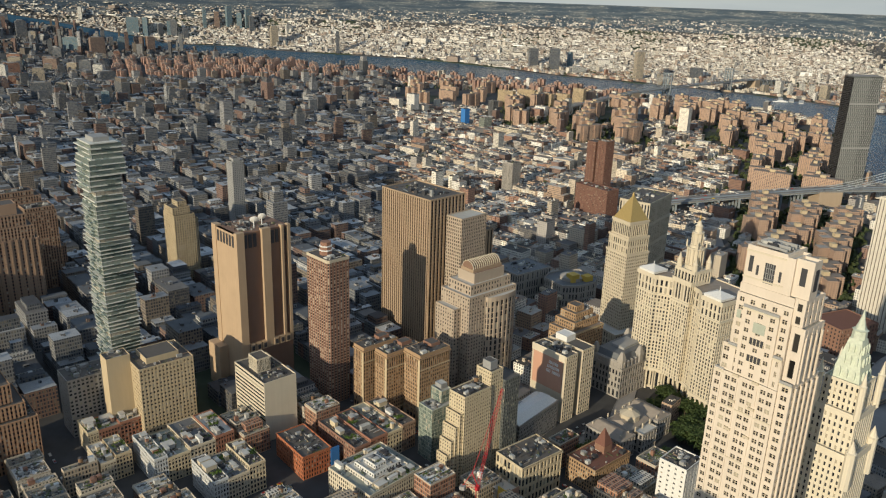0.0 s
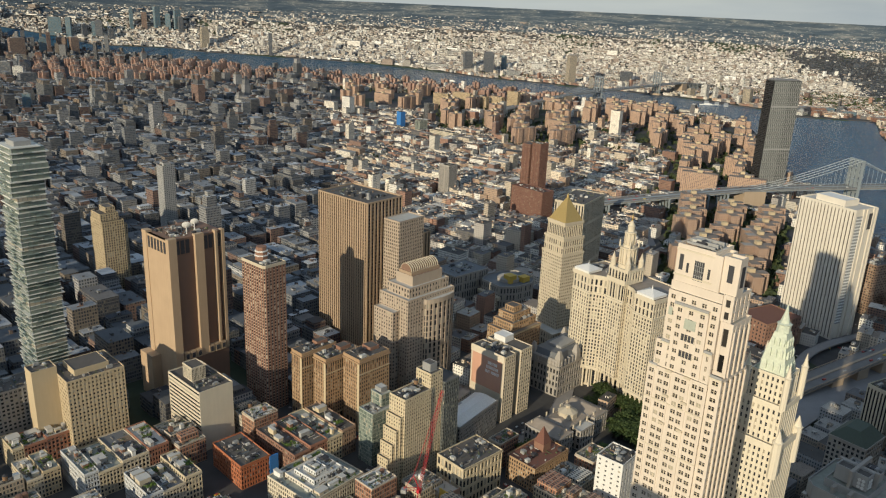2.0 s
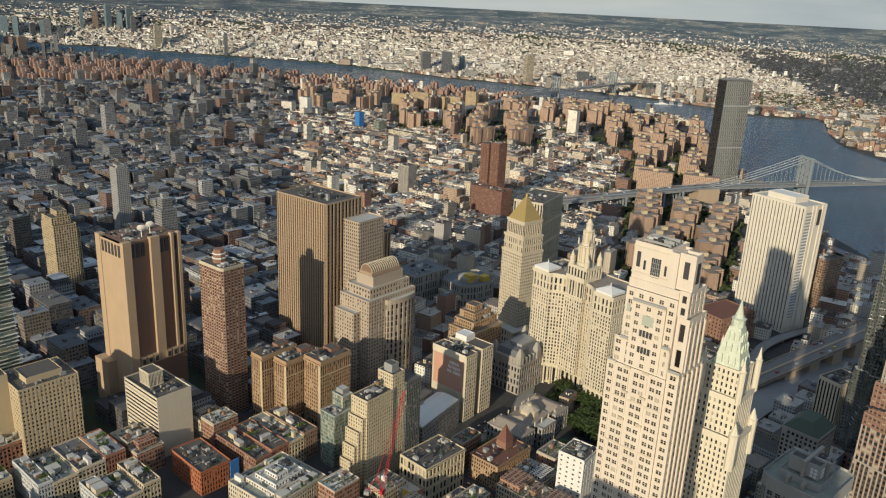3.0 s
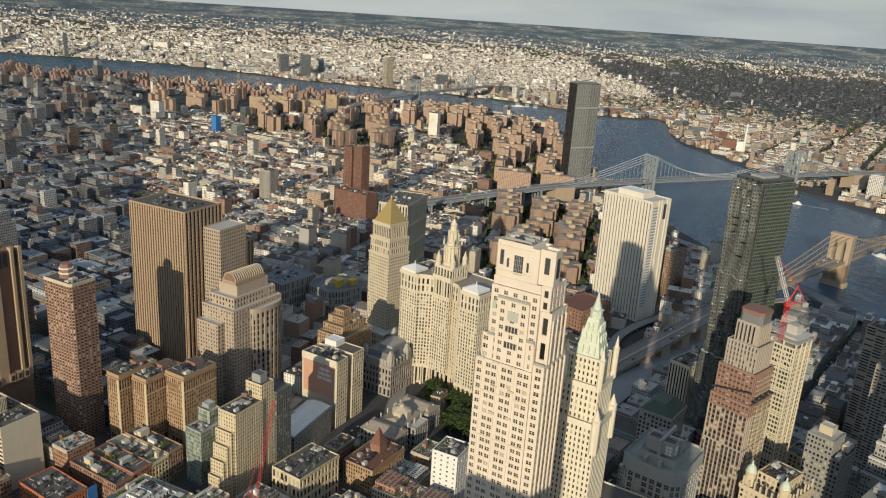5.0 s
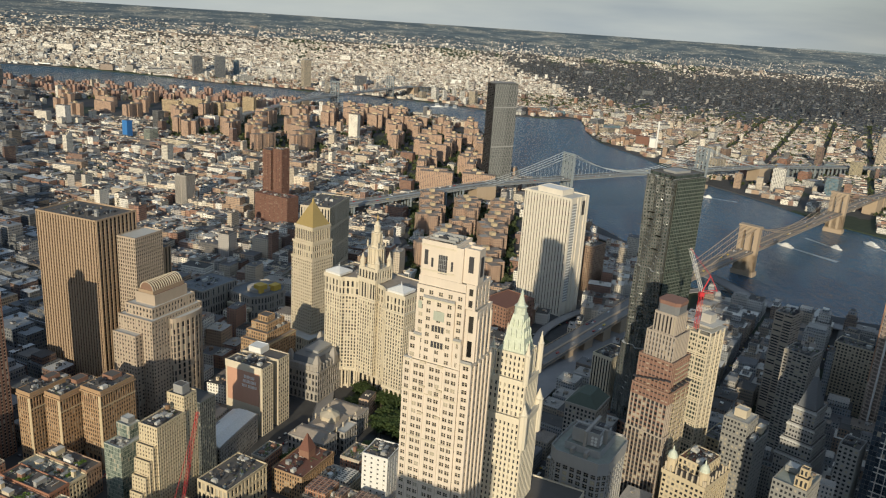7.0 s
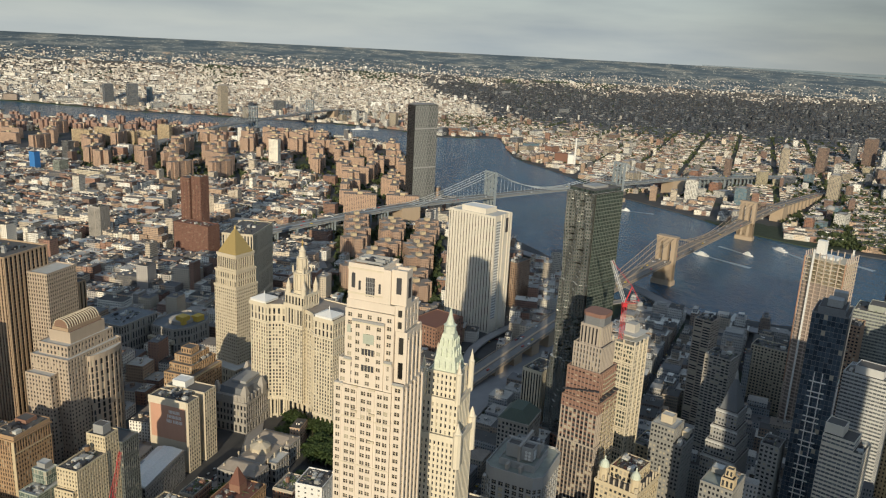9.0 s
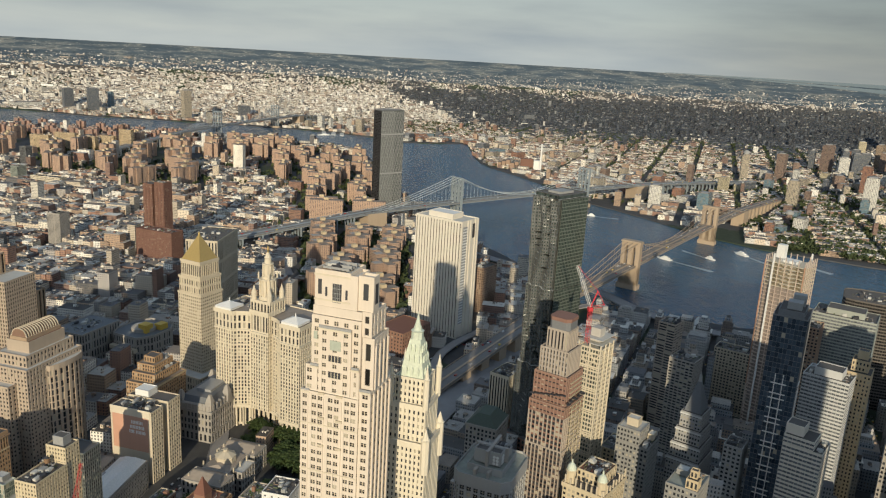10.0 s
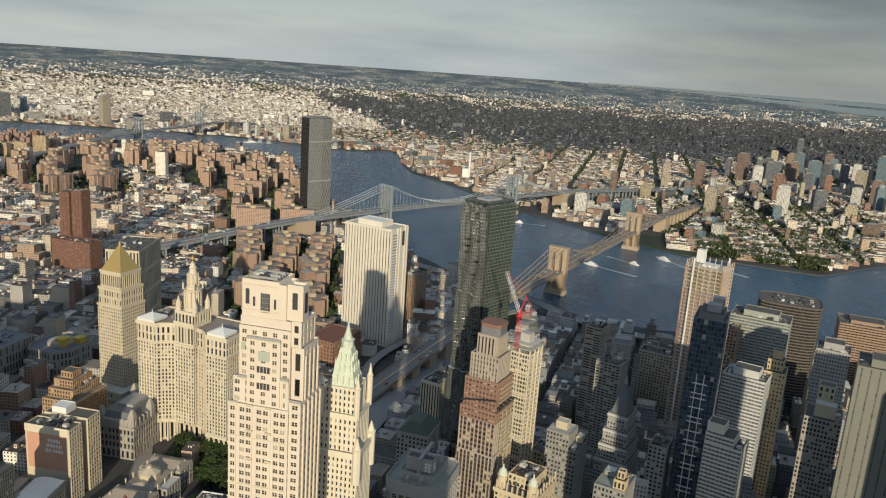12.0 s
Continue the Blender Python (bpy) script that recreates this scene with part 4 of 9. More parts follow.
def slender_building():
    B = Building("office_building", "narrow tan terracotta office building with a blind corner", "office", 518, 165, 27, 30, 18, M_BUFF, loose=220)
    st = dict(bay=2.6, storey=3.3, pier=1.4, band=1.7, depth=0.4)
    B.tier(0, 0, 30, 18, 0, 81, st, M_DARKROOF)
    for i, (x, h) in enumerate(((-3.4, 66), (-6.8, 55), (-10.2, 43), (-13.6, 31))):
        B.tier(x, 1.5 + i, x + 3.35, 18 - i * 0.5, 0, h, st, M_DARKROOF, 0.7, name="stepped_bay")
    B.tier(30.1, 1, 44, 18, 0, 93, st, M_DARKROOF, name="lift_tower")
    B.tier(33, 5, 41, 14, 93, 100, dict(plain=True, wall=M_GREY), M_DARKROOF, 0.3, name="tank_house")
    # the shade on this slab is put into its colour, a dark grey wall
    B.tier(44.2, -2, 62, 20, 0, 82, dict(bay=2.2, storey=3.4, pier=0.8, band=1.2, depth=0.4, wall=M_SMOKE), M_DARKROOF, name="east_block")
    B.plant(2, 2, 28, 15, 81, 9, 6, 2.5)
    water_tank(B.root, 24, 12, 81)
    return B.close()


def brick_wing(x, y, w, d, h, n, wall):
    B = Building("loft_building", "ornate brown brick office building with a projecting cornice", "office", x, y, 28, w, d, wall, loose=90)
    st = dict(bay=2.6, storey=3.7, pier=1.2, band=1.5, depth=0.5)
    B.tier(0, 0, w, d, 0, 12, dict(st, storey=6, bay=4.2, pier=1.3), name="base_wall")
    B.block("belt_course", -0.4, -0.4, 12, w + 0.4, -0.02, 12.8, M_TAN)
    B.tier(0, 0, w, d, 12.8, h - 14, st, parapet=0)
    B.block("belt_course", -0.5, -0.5, h - 14.9, w + 0.5, -0.02, h - 14, M_TAN)
    B.tier(0.25, 0.25, w - 0.25, d, h - 14, h - 4, dict(bay=2.6, storey=5, pier=1.1, band=1.2, depth=0.8, rib=0.4, band_mat=M_BROWN), M_DARKROOF, 0, name="arcade")
    # a thin tan strip laid on the west side paints its sunlit edge
    B.block("side_pier", -0.35, 0, 0, -0.02, 3.0, h - 4, M_TAN)
    B.tier(-0.9, -0.9, w + 0.9, d + 0.4, h - 4, h - 2.8, dict(plain=True), M_DARKROOF, 0.0, name="cornice")
    B.tier(0, 0, w, d, h - 2.8, h, dict(plain=True), M_DARKROOF, 0.6, name="attic")
    B.tier(w * 0.55, d * 0.35, w * 0.85, d * 0.85, h + 0.1, h + 3.4, dict(plain=True, wall=M_BROWN), M_DARKROOF, 0.3, name="roof_house")
    B.plant(1, 1, w - 1, d - 1, h, 6, n)
    return B.close()


def savings_building():
    B = Building("bank_building", "tan bank building with a painted brick side wall", "office", 648, 110, 28, 41, 42, M_PALE, loose=150)
    st = dict(bay=3.3, storey=3.9, pier=1.5, band=1.5, depth=0.5)
    B.tier(0, 0, 16, 42, 0, 68, st, M_DARKROOF, sides="s", name="west_wing")
    B.tier(16.1, 8, 24, 42, 0, 66, st, M_DARKROOF, sides="s", name="court_wall")
    B.tier(24.1, 0, 41, 42, 0, 68, st, M_DARKROOF, sides="se", name="east_wing")
    gable = B.block("painted_wall", -0.35, 3.5, 30, -0.02, 40, 62.5, M_SIGNWALL, "orange-brown brick gable wall")
    B.block("coping", -0.6, 1, 62.6, -0.03, 42, 69.6, M_CREAM, "cream parapet band")
    for i, (wd, a) in enumerate(((12, 9), (15, 7.5), (17, 6.5))):
        bx = Boxes()
        n = (8, 10, 12)[i]
        for k in range(n):
            if i == 2 and k == 7:
                continue
            bx.box(-0.42, a + wd * k / n, 55.5 - i * 4.6, -0.37, a + wd * (k + 0.62) / n, 58.6 - i * 4.6)
        piece("painted_lettering", bx.mesh("painted_lettering", M_WHITEPAINT), gable, "white painted sign on the brick wall")
    B.tier(26, 22, 39, 36, 68, 74, dict(plain=True, wall=M_WHITEPAINT), M_WHITEPAINT, 0.4, name="penthouse")
    B.plant(3, 6, 22, 38, 68, 10, 12, 3)
    return B.close()


def mansard_hall():
    B = Building("hall_of_records", "grey granite hall with a slate mansard and dormers", "courthouse", 716, 66, 28, 62, 40, M_GRANITE, loose=80)
    B.tier(0, 0, 62, 40, 0, 10, dict(bay=5, storey=10, pier=2.4, band=3, depth=0.6), name="base_wall")
    B.tier(0.4, 0.4, 61.6, 39.6, 10, 31, dict(bay=4.1, storey=7, pier=1.9, band=2.4, depth=0.8, rib=0.3), parapet=0)
    B.tier(-0.6, -0.6, 62.6, 40.6, 31, 33, dict(plain=True), parapet=0.6, name="cornice")
    bm = bmesh.new()
    prism(bm, [(0.5, 0.5), (61.5, 0.5), (61.5, 39.5), (0.5, 39.5)], 33, 45, [(6, 6), (56, 6), (56, 34), (6, 34)])
    mansard = part("mansard", bm, M_SLATE, B.root, "grey slate mansard roof")
    for i in range(9):
        for side in (0, 1):
            bm = bmesh.new()
            c = (5 + i * 6.5, 1.6) if side == 0 else (1.6, 4 + i * 4)
            w = 1.3
            x, y = c
            prism(bm, [(x - w, y - w), (x + w, y - w), (x + w, y + w + 1), (x - w, y + w + 1)], 33, 38.5)
            prism(bm, [(x - w - 0.2, y - w - 0.2), (x + w + 0.2, y - w - 0.2), (x + w + 0.2, y + w + 1), (x - w - 0.2, y + w + 1)], 38.5, 40.2, [(x - 0.1, y - w), (x + 0.1, y - w), (x + 0.1, y + w + 1), (x - 0.1, y + w + 1)])
            part("dormer", bm, M_GRANITE, mansard)
    B.block("skylight", 18, 12, 45, 44, 28, 47.5, M_GREY)
    for x, y in ((4, 4), (58, 4), (4, 36), (58, 36), (31, 2)):
        bm = bmesh.new()
        prism(bm, ring(x, y, 4.4, 4, math.pi / 4), 33, 42)
        prism(bm, ring(x, y, 4.8, 4, math.pi / 4), 42, 50, ring(x, y, 1.6, 4, math.pi / 4))
        part("corner_pavilion", bm, M_GRANITE, B.root)
    return B.close()


def old_courthouse():
    B = Building("old_courthouse", "low grey marble courthouse with pitched metal roofs and a rotunda", "courthouse", 600, 46, 28, 78, 46, M_GRANITE, loose=60)
    st = dict(bay=4.4, storey=7.5, pier=2.2, band=2.6, depth=0.7)
    B.tier(0, 4, 22, 42, 0, 20, st)
    B.tier(22.1, 10, 56, 36, 0, 20, st, name="centre_wall")
    B.tier(56.1, 4, 78, 42, 0, 20, st, name="east_wing")
    B.tier(28, 0, 50, 9.9, 0, 19, st, name="portico")
    bm = bmesh.new()
    for x0, y0, x1, y1 in ((0.3, 4.3, 21.8, 41.8), (56.3, 4.3, 77.8, 41.8)):
        xc = (x0 + x1) / 2
        prism(bm, [(x0, y0), (x1, y0), (x1, y1), (x0, y1)], 20.3, 25, [(xc - 1, y0 + 5), (xc + 1, y0 + 5), (xc + 1, y1 - 5), (xc - 1, y1 - 5)])
    part("wing_roof", bm, M_BROWNROOF, B.root, "pale brown metal hipped roof")
    bm = bmesh.new()
    prism(bm, [(22.3, 10.3), (55.8, 10.3), (55.8, 35.8), (22.3, 35.8)], 20.3, 24, [(26, 22), (52, 22), (52, 24), (26, 24)])
    part("centre_roof", bm, M_BROWNROOF, B.root)
    bm = bmesh.new()
    prism(bm, ring(39, 23, 9, 8, math.pi / 8), 20, 27.5)
    prism(bm, ring(39, 23, 9.6, 8, math.pi / 8), 27.5, 31, ring(39, 23, 2.2, 8, math.pi / 8))
    prism(bm, ring(39, 23, 2.1, 8, math.pi / 8), 31, 33)
    part("rotunda", bm, M_PALE, B.root, "octagonal rotunda with a faceted roof")
    for i in range(14):
        bx = Boxes()
        x = 4 + (i % 7) * 11
        y = 7 + (i // 7) * 30
        bx.box(x, y, 19.5, x + 1.1, y + 1.1, 24.5)
        piece("chimney", bx.mesh("chimney", M_PALE), B.root)
    return B.close()


def municipal():
    B = Building("municipal_building", "huge cream stone municipal building with a tiered tower", "city hall", 702, -17, 38, 46, 104, M_CREAM, loose=300)
    P = [(0, 0), (46, 0), (46, 104), (0, 104), (0, 81), (3.5, 79), (8.5, 71), (11, 61), (11, 43), (8.5, 33), (3.5, 25), (0, 23)]
    out = lambda k: [(x - k if x < 20 else x + k, y - (k if y < 50 and x > 20 or y == 0 else 0) + (k if y > 50 and (x > 20 or y == 104) else 0)) for x, y in P]
    B.poly(P, 24, 104, dict(bay=3.3, storey=3.9, pier=1.6, band=1.35, depth=0.7, rib=0.42), parapet=0)
    B.poly(out(0.8), 104, 105.6, dict(plain=True), parapet=0, name="string_course")
    for z in (38.6, 89.4):
        B.poly(out(0.5), z, z + 0.9, dict(plain=True), parapet=0, name="string_course")
    B.poly(P, 105.6, 121, dict(bay=4.2, storey=7.7, pier=2.3, band=1.8, depth=0.7, rib=0.4), parapet=0, name="colonnade_storey")
    B.poly(out(1.2), 121, 124, dict(plain=True), M_BROWNROOF, parapet=1.2, name="cornice")
    B.poly(out(0.6), 21, 24, dict(plain=True), parapet=0, name="base_cornice")
    B.poly([(x + 3.5 if x < 20 else x, y) for x, y in P], 0, 21, dict(bay=6.2, storey=21, pier=2.6, band=5, depth=1.6), parapet=0, name="base_wall")
    # the base columns along the front
    edge = P[3:] + [P[0]]
    for (x0, y0), (x1, y1) in zip(edge, edge[1:]):
        k = max(1, int(math.hypot(x1 - x0, y1 - y0) / 5.2))
        for i in range(k):
            t = (i + 0.5) / k
            bm = bmesh.new()
            lathe(bm, x0 + (x1 - x0) * t + 0.9, y0 + (y1 - y0) * t, [(1.2, 0), (1.2, 1.2), (0.9, 1.6), (0.8, 18.6), (1.25, 20), (1.25, 21)], 10)
            part("column", bm, M_CREAM, B.root)
    for y0 in (0, 82):
        bm = bmesh.new()
        prism(bm, [(-1, y0 + 1), (18, y0 + 1), (18, y0 + 21), (-1, y0 + 21)], 125.2, 127.5)
        prism(bm, [(-1.6, y0 + 0.4), (18.6, y0 + 0.4), (18.6, y0 + 21.6), (-1.6, y0 + 21.6)], 127.5, 131.5, [(8, y0 + 10), (9, y0 + 10), (9, y0 + 12), (8, y0 + 12)])
        part("pavilion_roof", bm, M_WHITEPAINT, B.root, "white hipped pavilion roof")
        lm = bmesh.new()
        lathe(lm, 8.5, y0 + 11, [(0.6, 131.2), (0.4, 133.5), (0.1, 135.5)], 6)
        part("finial", lm, M_WHITEPAINT, B.root)
    # the centre block that carries the tower stands forward of the curved wings
    B.tier(4.5, 41, 21, 63, 24.1, 105, dict(bay=3.1, storey=3.9, pier=1.5, band=1.35, depth=0.7, rib=0.42), parapet=0, name="centre_wall")
    B.tier(3.9, 40.4, 21.6, 63.6, 105.1, 107, dict(plain=True), parapet=0, name="string_course")
    B.tier(4.6, 41.1, 21, 62.9, 107.1, 126, dict(bay=3.6, storey=18.9, pier=1.5, band=3.2, depth=1.0), parapet=0, name="centre_colonnade")
    B.tier(3.7, 40.2, 21.8, 63.8, 126.1, 129, dict(plain=True), M_BROWNROOF, parapet=1.0, name="centre_cornice")
    tx, ty = 18, 52
    B.tier(tx - 12, ty - 12, tx + 12, ty + 12, 125.2, 139, dict(bay=4, storey=13.8, pier=1.7, band=4, depth=1), parapet=1.2, name="tower_base")
    for dx in (-9.5, 9.5):
        for dy in (-9.5, 9.5):
            bm = bmesh.new()
            lathe(bm, tx + dx, ty + dy, [(2.6, 139), (2.6, 146), (3.0, 146.3), (2.4, 147), (0.8, 152), (0.1, 154.5)], 10)
            part("corner_turret", bm, M_CREAM, B.root)
    for n, prof in (("drum", [(8.6, 139), (8.6, 143), (7.4, 143.3), (7.4, 158.5), (8.4, 159), (8.4, 160.4)]),
                    ("upper_drum", [(5.9, 160.4), (5.9, 163), (4.9, 163.2), (4.9, 174), (5.7, 174.6), (5.7, 175.8)]),
                    ("lantern", [(3.5, 175.8), (3.3, 181), (3.9, 181.6), (2.4, 183.4), (1.4, 186.5)])):
        bm = bmesh.new()
        lathe(bm, tx, ty, prof, 16)
        part(n, bm, M_CREAM, B.root)
    for i in range(14):
        a = 2 * math.pi * i / 14
        bm = bmesh.new()
        lathe(bm, tx + 8.1 * math.cos(a), ty + 8.1 * math.sin(a), [(0.55, 143.3), (0.5, 158), (0.7, 158.6)], 6)
        part("column", bm, M_CREAM, B.root)
    for i in range(10):
        a = 2 * math.pi * i / 10
        bm = bmesh.new()
        lathe(bm, tx + 5.4 * math.cos(a), ty + 5.4 * math.sin(a), [(0.4, 163.2), (0.38, 173.6), (0.55, 174.2)], 6)
        part("column", bm, M_CREAM, B.root)
    for dx in (-6.4, 6.4):
        for dy in (-6.4, 6.4):
            bm = bmesh.new()
            lathe(bm, tx + dx, ty + dy, [(0.9, 160.4), (0.8, 164), (1.0, 164.3), (0.1, 168.5)], 8)
            part("finial", bm, M_CREAM, B.root)
    bm = bmesh.new()
    lathe(bm, tx, ty, [(0.9, 186.5), (0.5, 187.5), (0.9, 189.5), (0.6, 191.4), (0.1, 193.5)], 8)
    part("statue", bm, M_GOLD, B.root, "small gilded statue on the tower")
    B.plant(20, 64, 44, 100, 124, 8, 15)
    return B.close()


def gold_courthouse():
    x, y = centred(856, 88, 39, 33, 33)
    B = Building("courthouse", "pale granite courthouse tower under a gold pyramid", "courthouse", x, y, 39, 33, 33, M_PALE, loose=220)
    st = dict(bay=3.0, storey=3.9, pier=1.6, band=1.9, depth=0.45)
    B.tier(-14, -10, 47, 60, 0, 24, dict(bay=4, storey=8, pier=2, band=2.5, depth=0.7), name="podium")
    B.tier(0, 0, 33, 33, 24, 113, st, parapet=0)
    B.tier(-0.7, -0.7, 33.7, 33.7, 113, 114.5, dict(plain=True), parapet=0.8, name="cornice")
    B.tier(1, 1, 32, 32, 114.5, 131, dict(bay=3.4, storey=8.2, pier=1.6, band=2.6, depth=0.9), parapet=0, name="upper_wall")
    B.tier(0.3, 0.3, 32.7, 32.7, 131, 132.6, dict(plain=True), parapet=0.8, name="upper_cornice")
    B.tier(2.5, 2.5, 30.5, 30.5, 132.6, 149, dict(bay=2.8, storey=16.4, pier=1.1, band=4.4, depth=1.0), parapet=0, name="belvedere")
    B.tier(1.8, 1.8, 31.2, 31.2, 149, 151, dict(plain=True), parapet=0.6, name="crown_cornice")
    bm = bmesh.new()
    prism(bm, [(3, 3), (30, 3), (30, 30), (3, 30)], 151, 176, [(15.2, 15.2), (17.8, 15.2), (17.8, 17.8), (15.2, 17.8)])
    top = part("pyramid", bm, M_GOLD, B.root, "gold tiled pyramid roof")
    bm = bmesh.new()
    lathe(bm, 16.5, 16.5, [(1.5, 176), (1.3, 178.5), (0.2, 181.5)], 8)
    part("lantern", bm, M_GOLD, top)
    return B.close()


def condominium():
    B = Building("condominium_tower", "tall blush limestone condominium tower with an open stepped crown", "tower", 343, -42, 30, 27, 38, M_BLUSH, G_CONDO, loose=900)
    st = dict(bay=4.5, storey=4.3, pier=2.1, band=2.15, depth=0.45, rib=0.1, pair=0.55, lead=True, mullion=0.4)
    top = dict(bay=5.2, storey=4.3, pier=3.1, band=2.15, depth=0.4, rib=0.0, mullion=0.35)
    B.tier(0, 6, 27, 37.5, 0, 218, st)
    B.tier(0.9, 0, 25.5, 5.98, 0, 223, dict(st, bay=5.1, pier=2.7, pair=0.0), name="south_bay")
    B.tier(2.6, -0.3, 20.6, 5.9, 224.2, 250, dict(bay=4.5, storey=12.9, pier=2.6, band=4.2, depth=0.7), name="south_slab", label="narrow slab with tall openings over the south bay")
    B.tier(0.25, 6.3, 6, 10.4, 219.2, 234, dict(top, bay=4.1), name="corner_bay")
    B.tier(0.6, 6.1, 25, 35.2, 219.2, 232, dict(st, pair=0.4), name="upper_wall")
    B.tier(1.4, 6.2, 24, 32.6, 233.2, 258, top, name="shoulder")
    B.tier(0.2, 10.8, 8, 28, 219.3, 253, dict(bay=5.7, storey=4.3, pier=3.6, band=2.3, depth=0.4, mullion=0.35), name="central_bay", label="shallow central bay under a terrace")
    B.tier(2.0, 6.4, 20.5, 32.2, 259.2, 263, dict(plain=True), name="crown_base", parapet=0.6)
    B.tier(2.3, 1.2, 19.5, 6.3, 251.2, 263, dict(bay=4.5, storey=6, pier=2.6, band=2.4, depth=0.5), name="crown_base")
    B.tier(2.5, 13, 20, 31.8, 263.6, 280.6, dict(plain=True), name="crown", parapet=1.3)
    B.tier(2.2, 9.1, 16, 12.96, 263.7, 279.6, dict(plain=True), name="crown_pier", parapet=1.3)
    B.tier(3.3, 1.2, 10, 9.06, 263.8, 280.0, dict(plain=True), name="crown_wing", parapet=1.3)
    for y0, y1, z0, z1 in ((17.6, 22.3, 266.2, 275.6), (28.1, 30.0, 269.5, 277), (25.1, 26.2, 268.8, 273.4), (14.4, 15.5, 268.4, 273.2)):
        B.block("crown_opening", 2.3, y0, z0, 2.7, y1, z1, M_DARK, "tall dark crown opening")
        if y1 - y0 > 3:
            for k in range(1, 5):
                B.block("opening_mullion", 2.16, y0 + (y1 - y0) * k / 5 - 0.1, z0, 2.4, y0 + (y1 - y0) * k / 5 + 0.1, z1, M_GREY)
            for k in range(1, 4):
                B.block("opening_rail", 2.16, y0, z0 + (z1 - z0) * k / 4 - 0.1, 2.4, y1, z0 + (z1 - z0) * k / 4 + 0.1, M_GREY)
    B.block("crown_opening", 3.1, 3.9, 269.5, 3.5, 6.5, 277.6, M_DARK)
    B.block("crown_opening", 5.2, 1.0, 267.5, 8.2, 1.4, 277.4, M_DARK)
    for z in (266.5, 279.0):
        B.block("cornice", 2.1, 12.9, z, 2.5, 32.1, z + 0.7, M_CREAM)
    for k in range(5):
        B.block("roof_pipe", 5 + k * 2.9, 15, 281.9, 5.5 + k * 2.9, 29, 283.0 + (k % 2) * 0.8, M_GREY)
    for y0, y1, x0, z in ((10.8, 28, -0.2, 253.4), (6.3, 10.4, -0.1, 234.4), (0, 6, 0.5, 223.6), (32.8, 37.4, 0.1, 218.6), (28.2, 32.6, 0.3, 232.6)):
        B.block("terrace_rail", x0, y0, z, x0 + 0.25, y1, z + 1.3, M_GREY, "dark terrace railing")
        B.block("terrace_slab", x0 - 0.35, y0 - 0.2, z - 0.9, x0 + 0.6, y1 + 0.2, z, M_CREAM)
    B.block("glazed_loggia", 0.05, 16.2, 242.5, 0.35, 22, 247.5, M_TERRACE, "greenish glazed loggia")
    B.block("glazed_loggia", 1.25, 29.4, 246.5, 1.55, 31.4, 250.5, M_TERRACE)
    for z in (236.5, 228.0):
        B.block("triple_window", 0.05, 15.6, z, 0.4, 22.8, z + 3.2, M_DARK, "broad dark triple window")
        for k in range(5):
            B.block("mullion", -0.1, 15.6 + k * 1.75, z, 0.15, 15.9 + k * 1.75, z + 3.2, M_CREAM)
    for k in range(8):
        B.block("string_course", -0.22, 5.8, 20.5 + k * 25.8, 0.0, 37.7, 21.2 + k * 25.8, M_CREAM)
    for x in (4.5, 9.5, 14.5, 19.5, 24.5):
        B.block("buttress", x - 0.6, -0.9, 0, x + 0.6, -0.02, 222, M_BLUSH)
        if x < 20:
            B.block("buttress_cap", x - 0.5, -1.0, 224.3, x + 0.5, -0.32, 247, M_BLUSH)
    for z in (218.4, 205, 190):
        for y in (24.4, 14.6):
            B.block("balcony", -0.9, y, z, 0.4, y + 3.2, z + 1.1, M_PALE)
    for y in (14.9, 24.7, 33.3):
        B.block("pilaster", -0.28, y, 0, -0.02, y + 0.7, 216, M_BLUSH)
    B.plant(5, 15, 17, 30, 280.6, 9, 17, 3.2)
    return B.close()


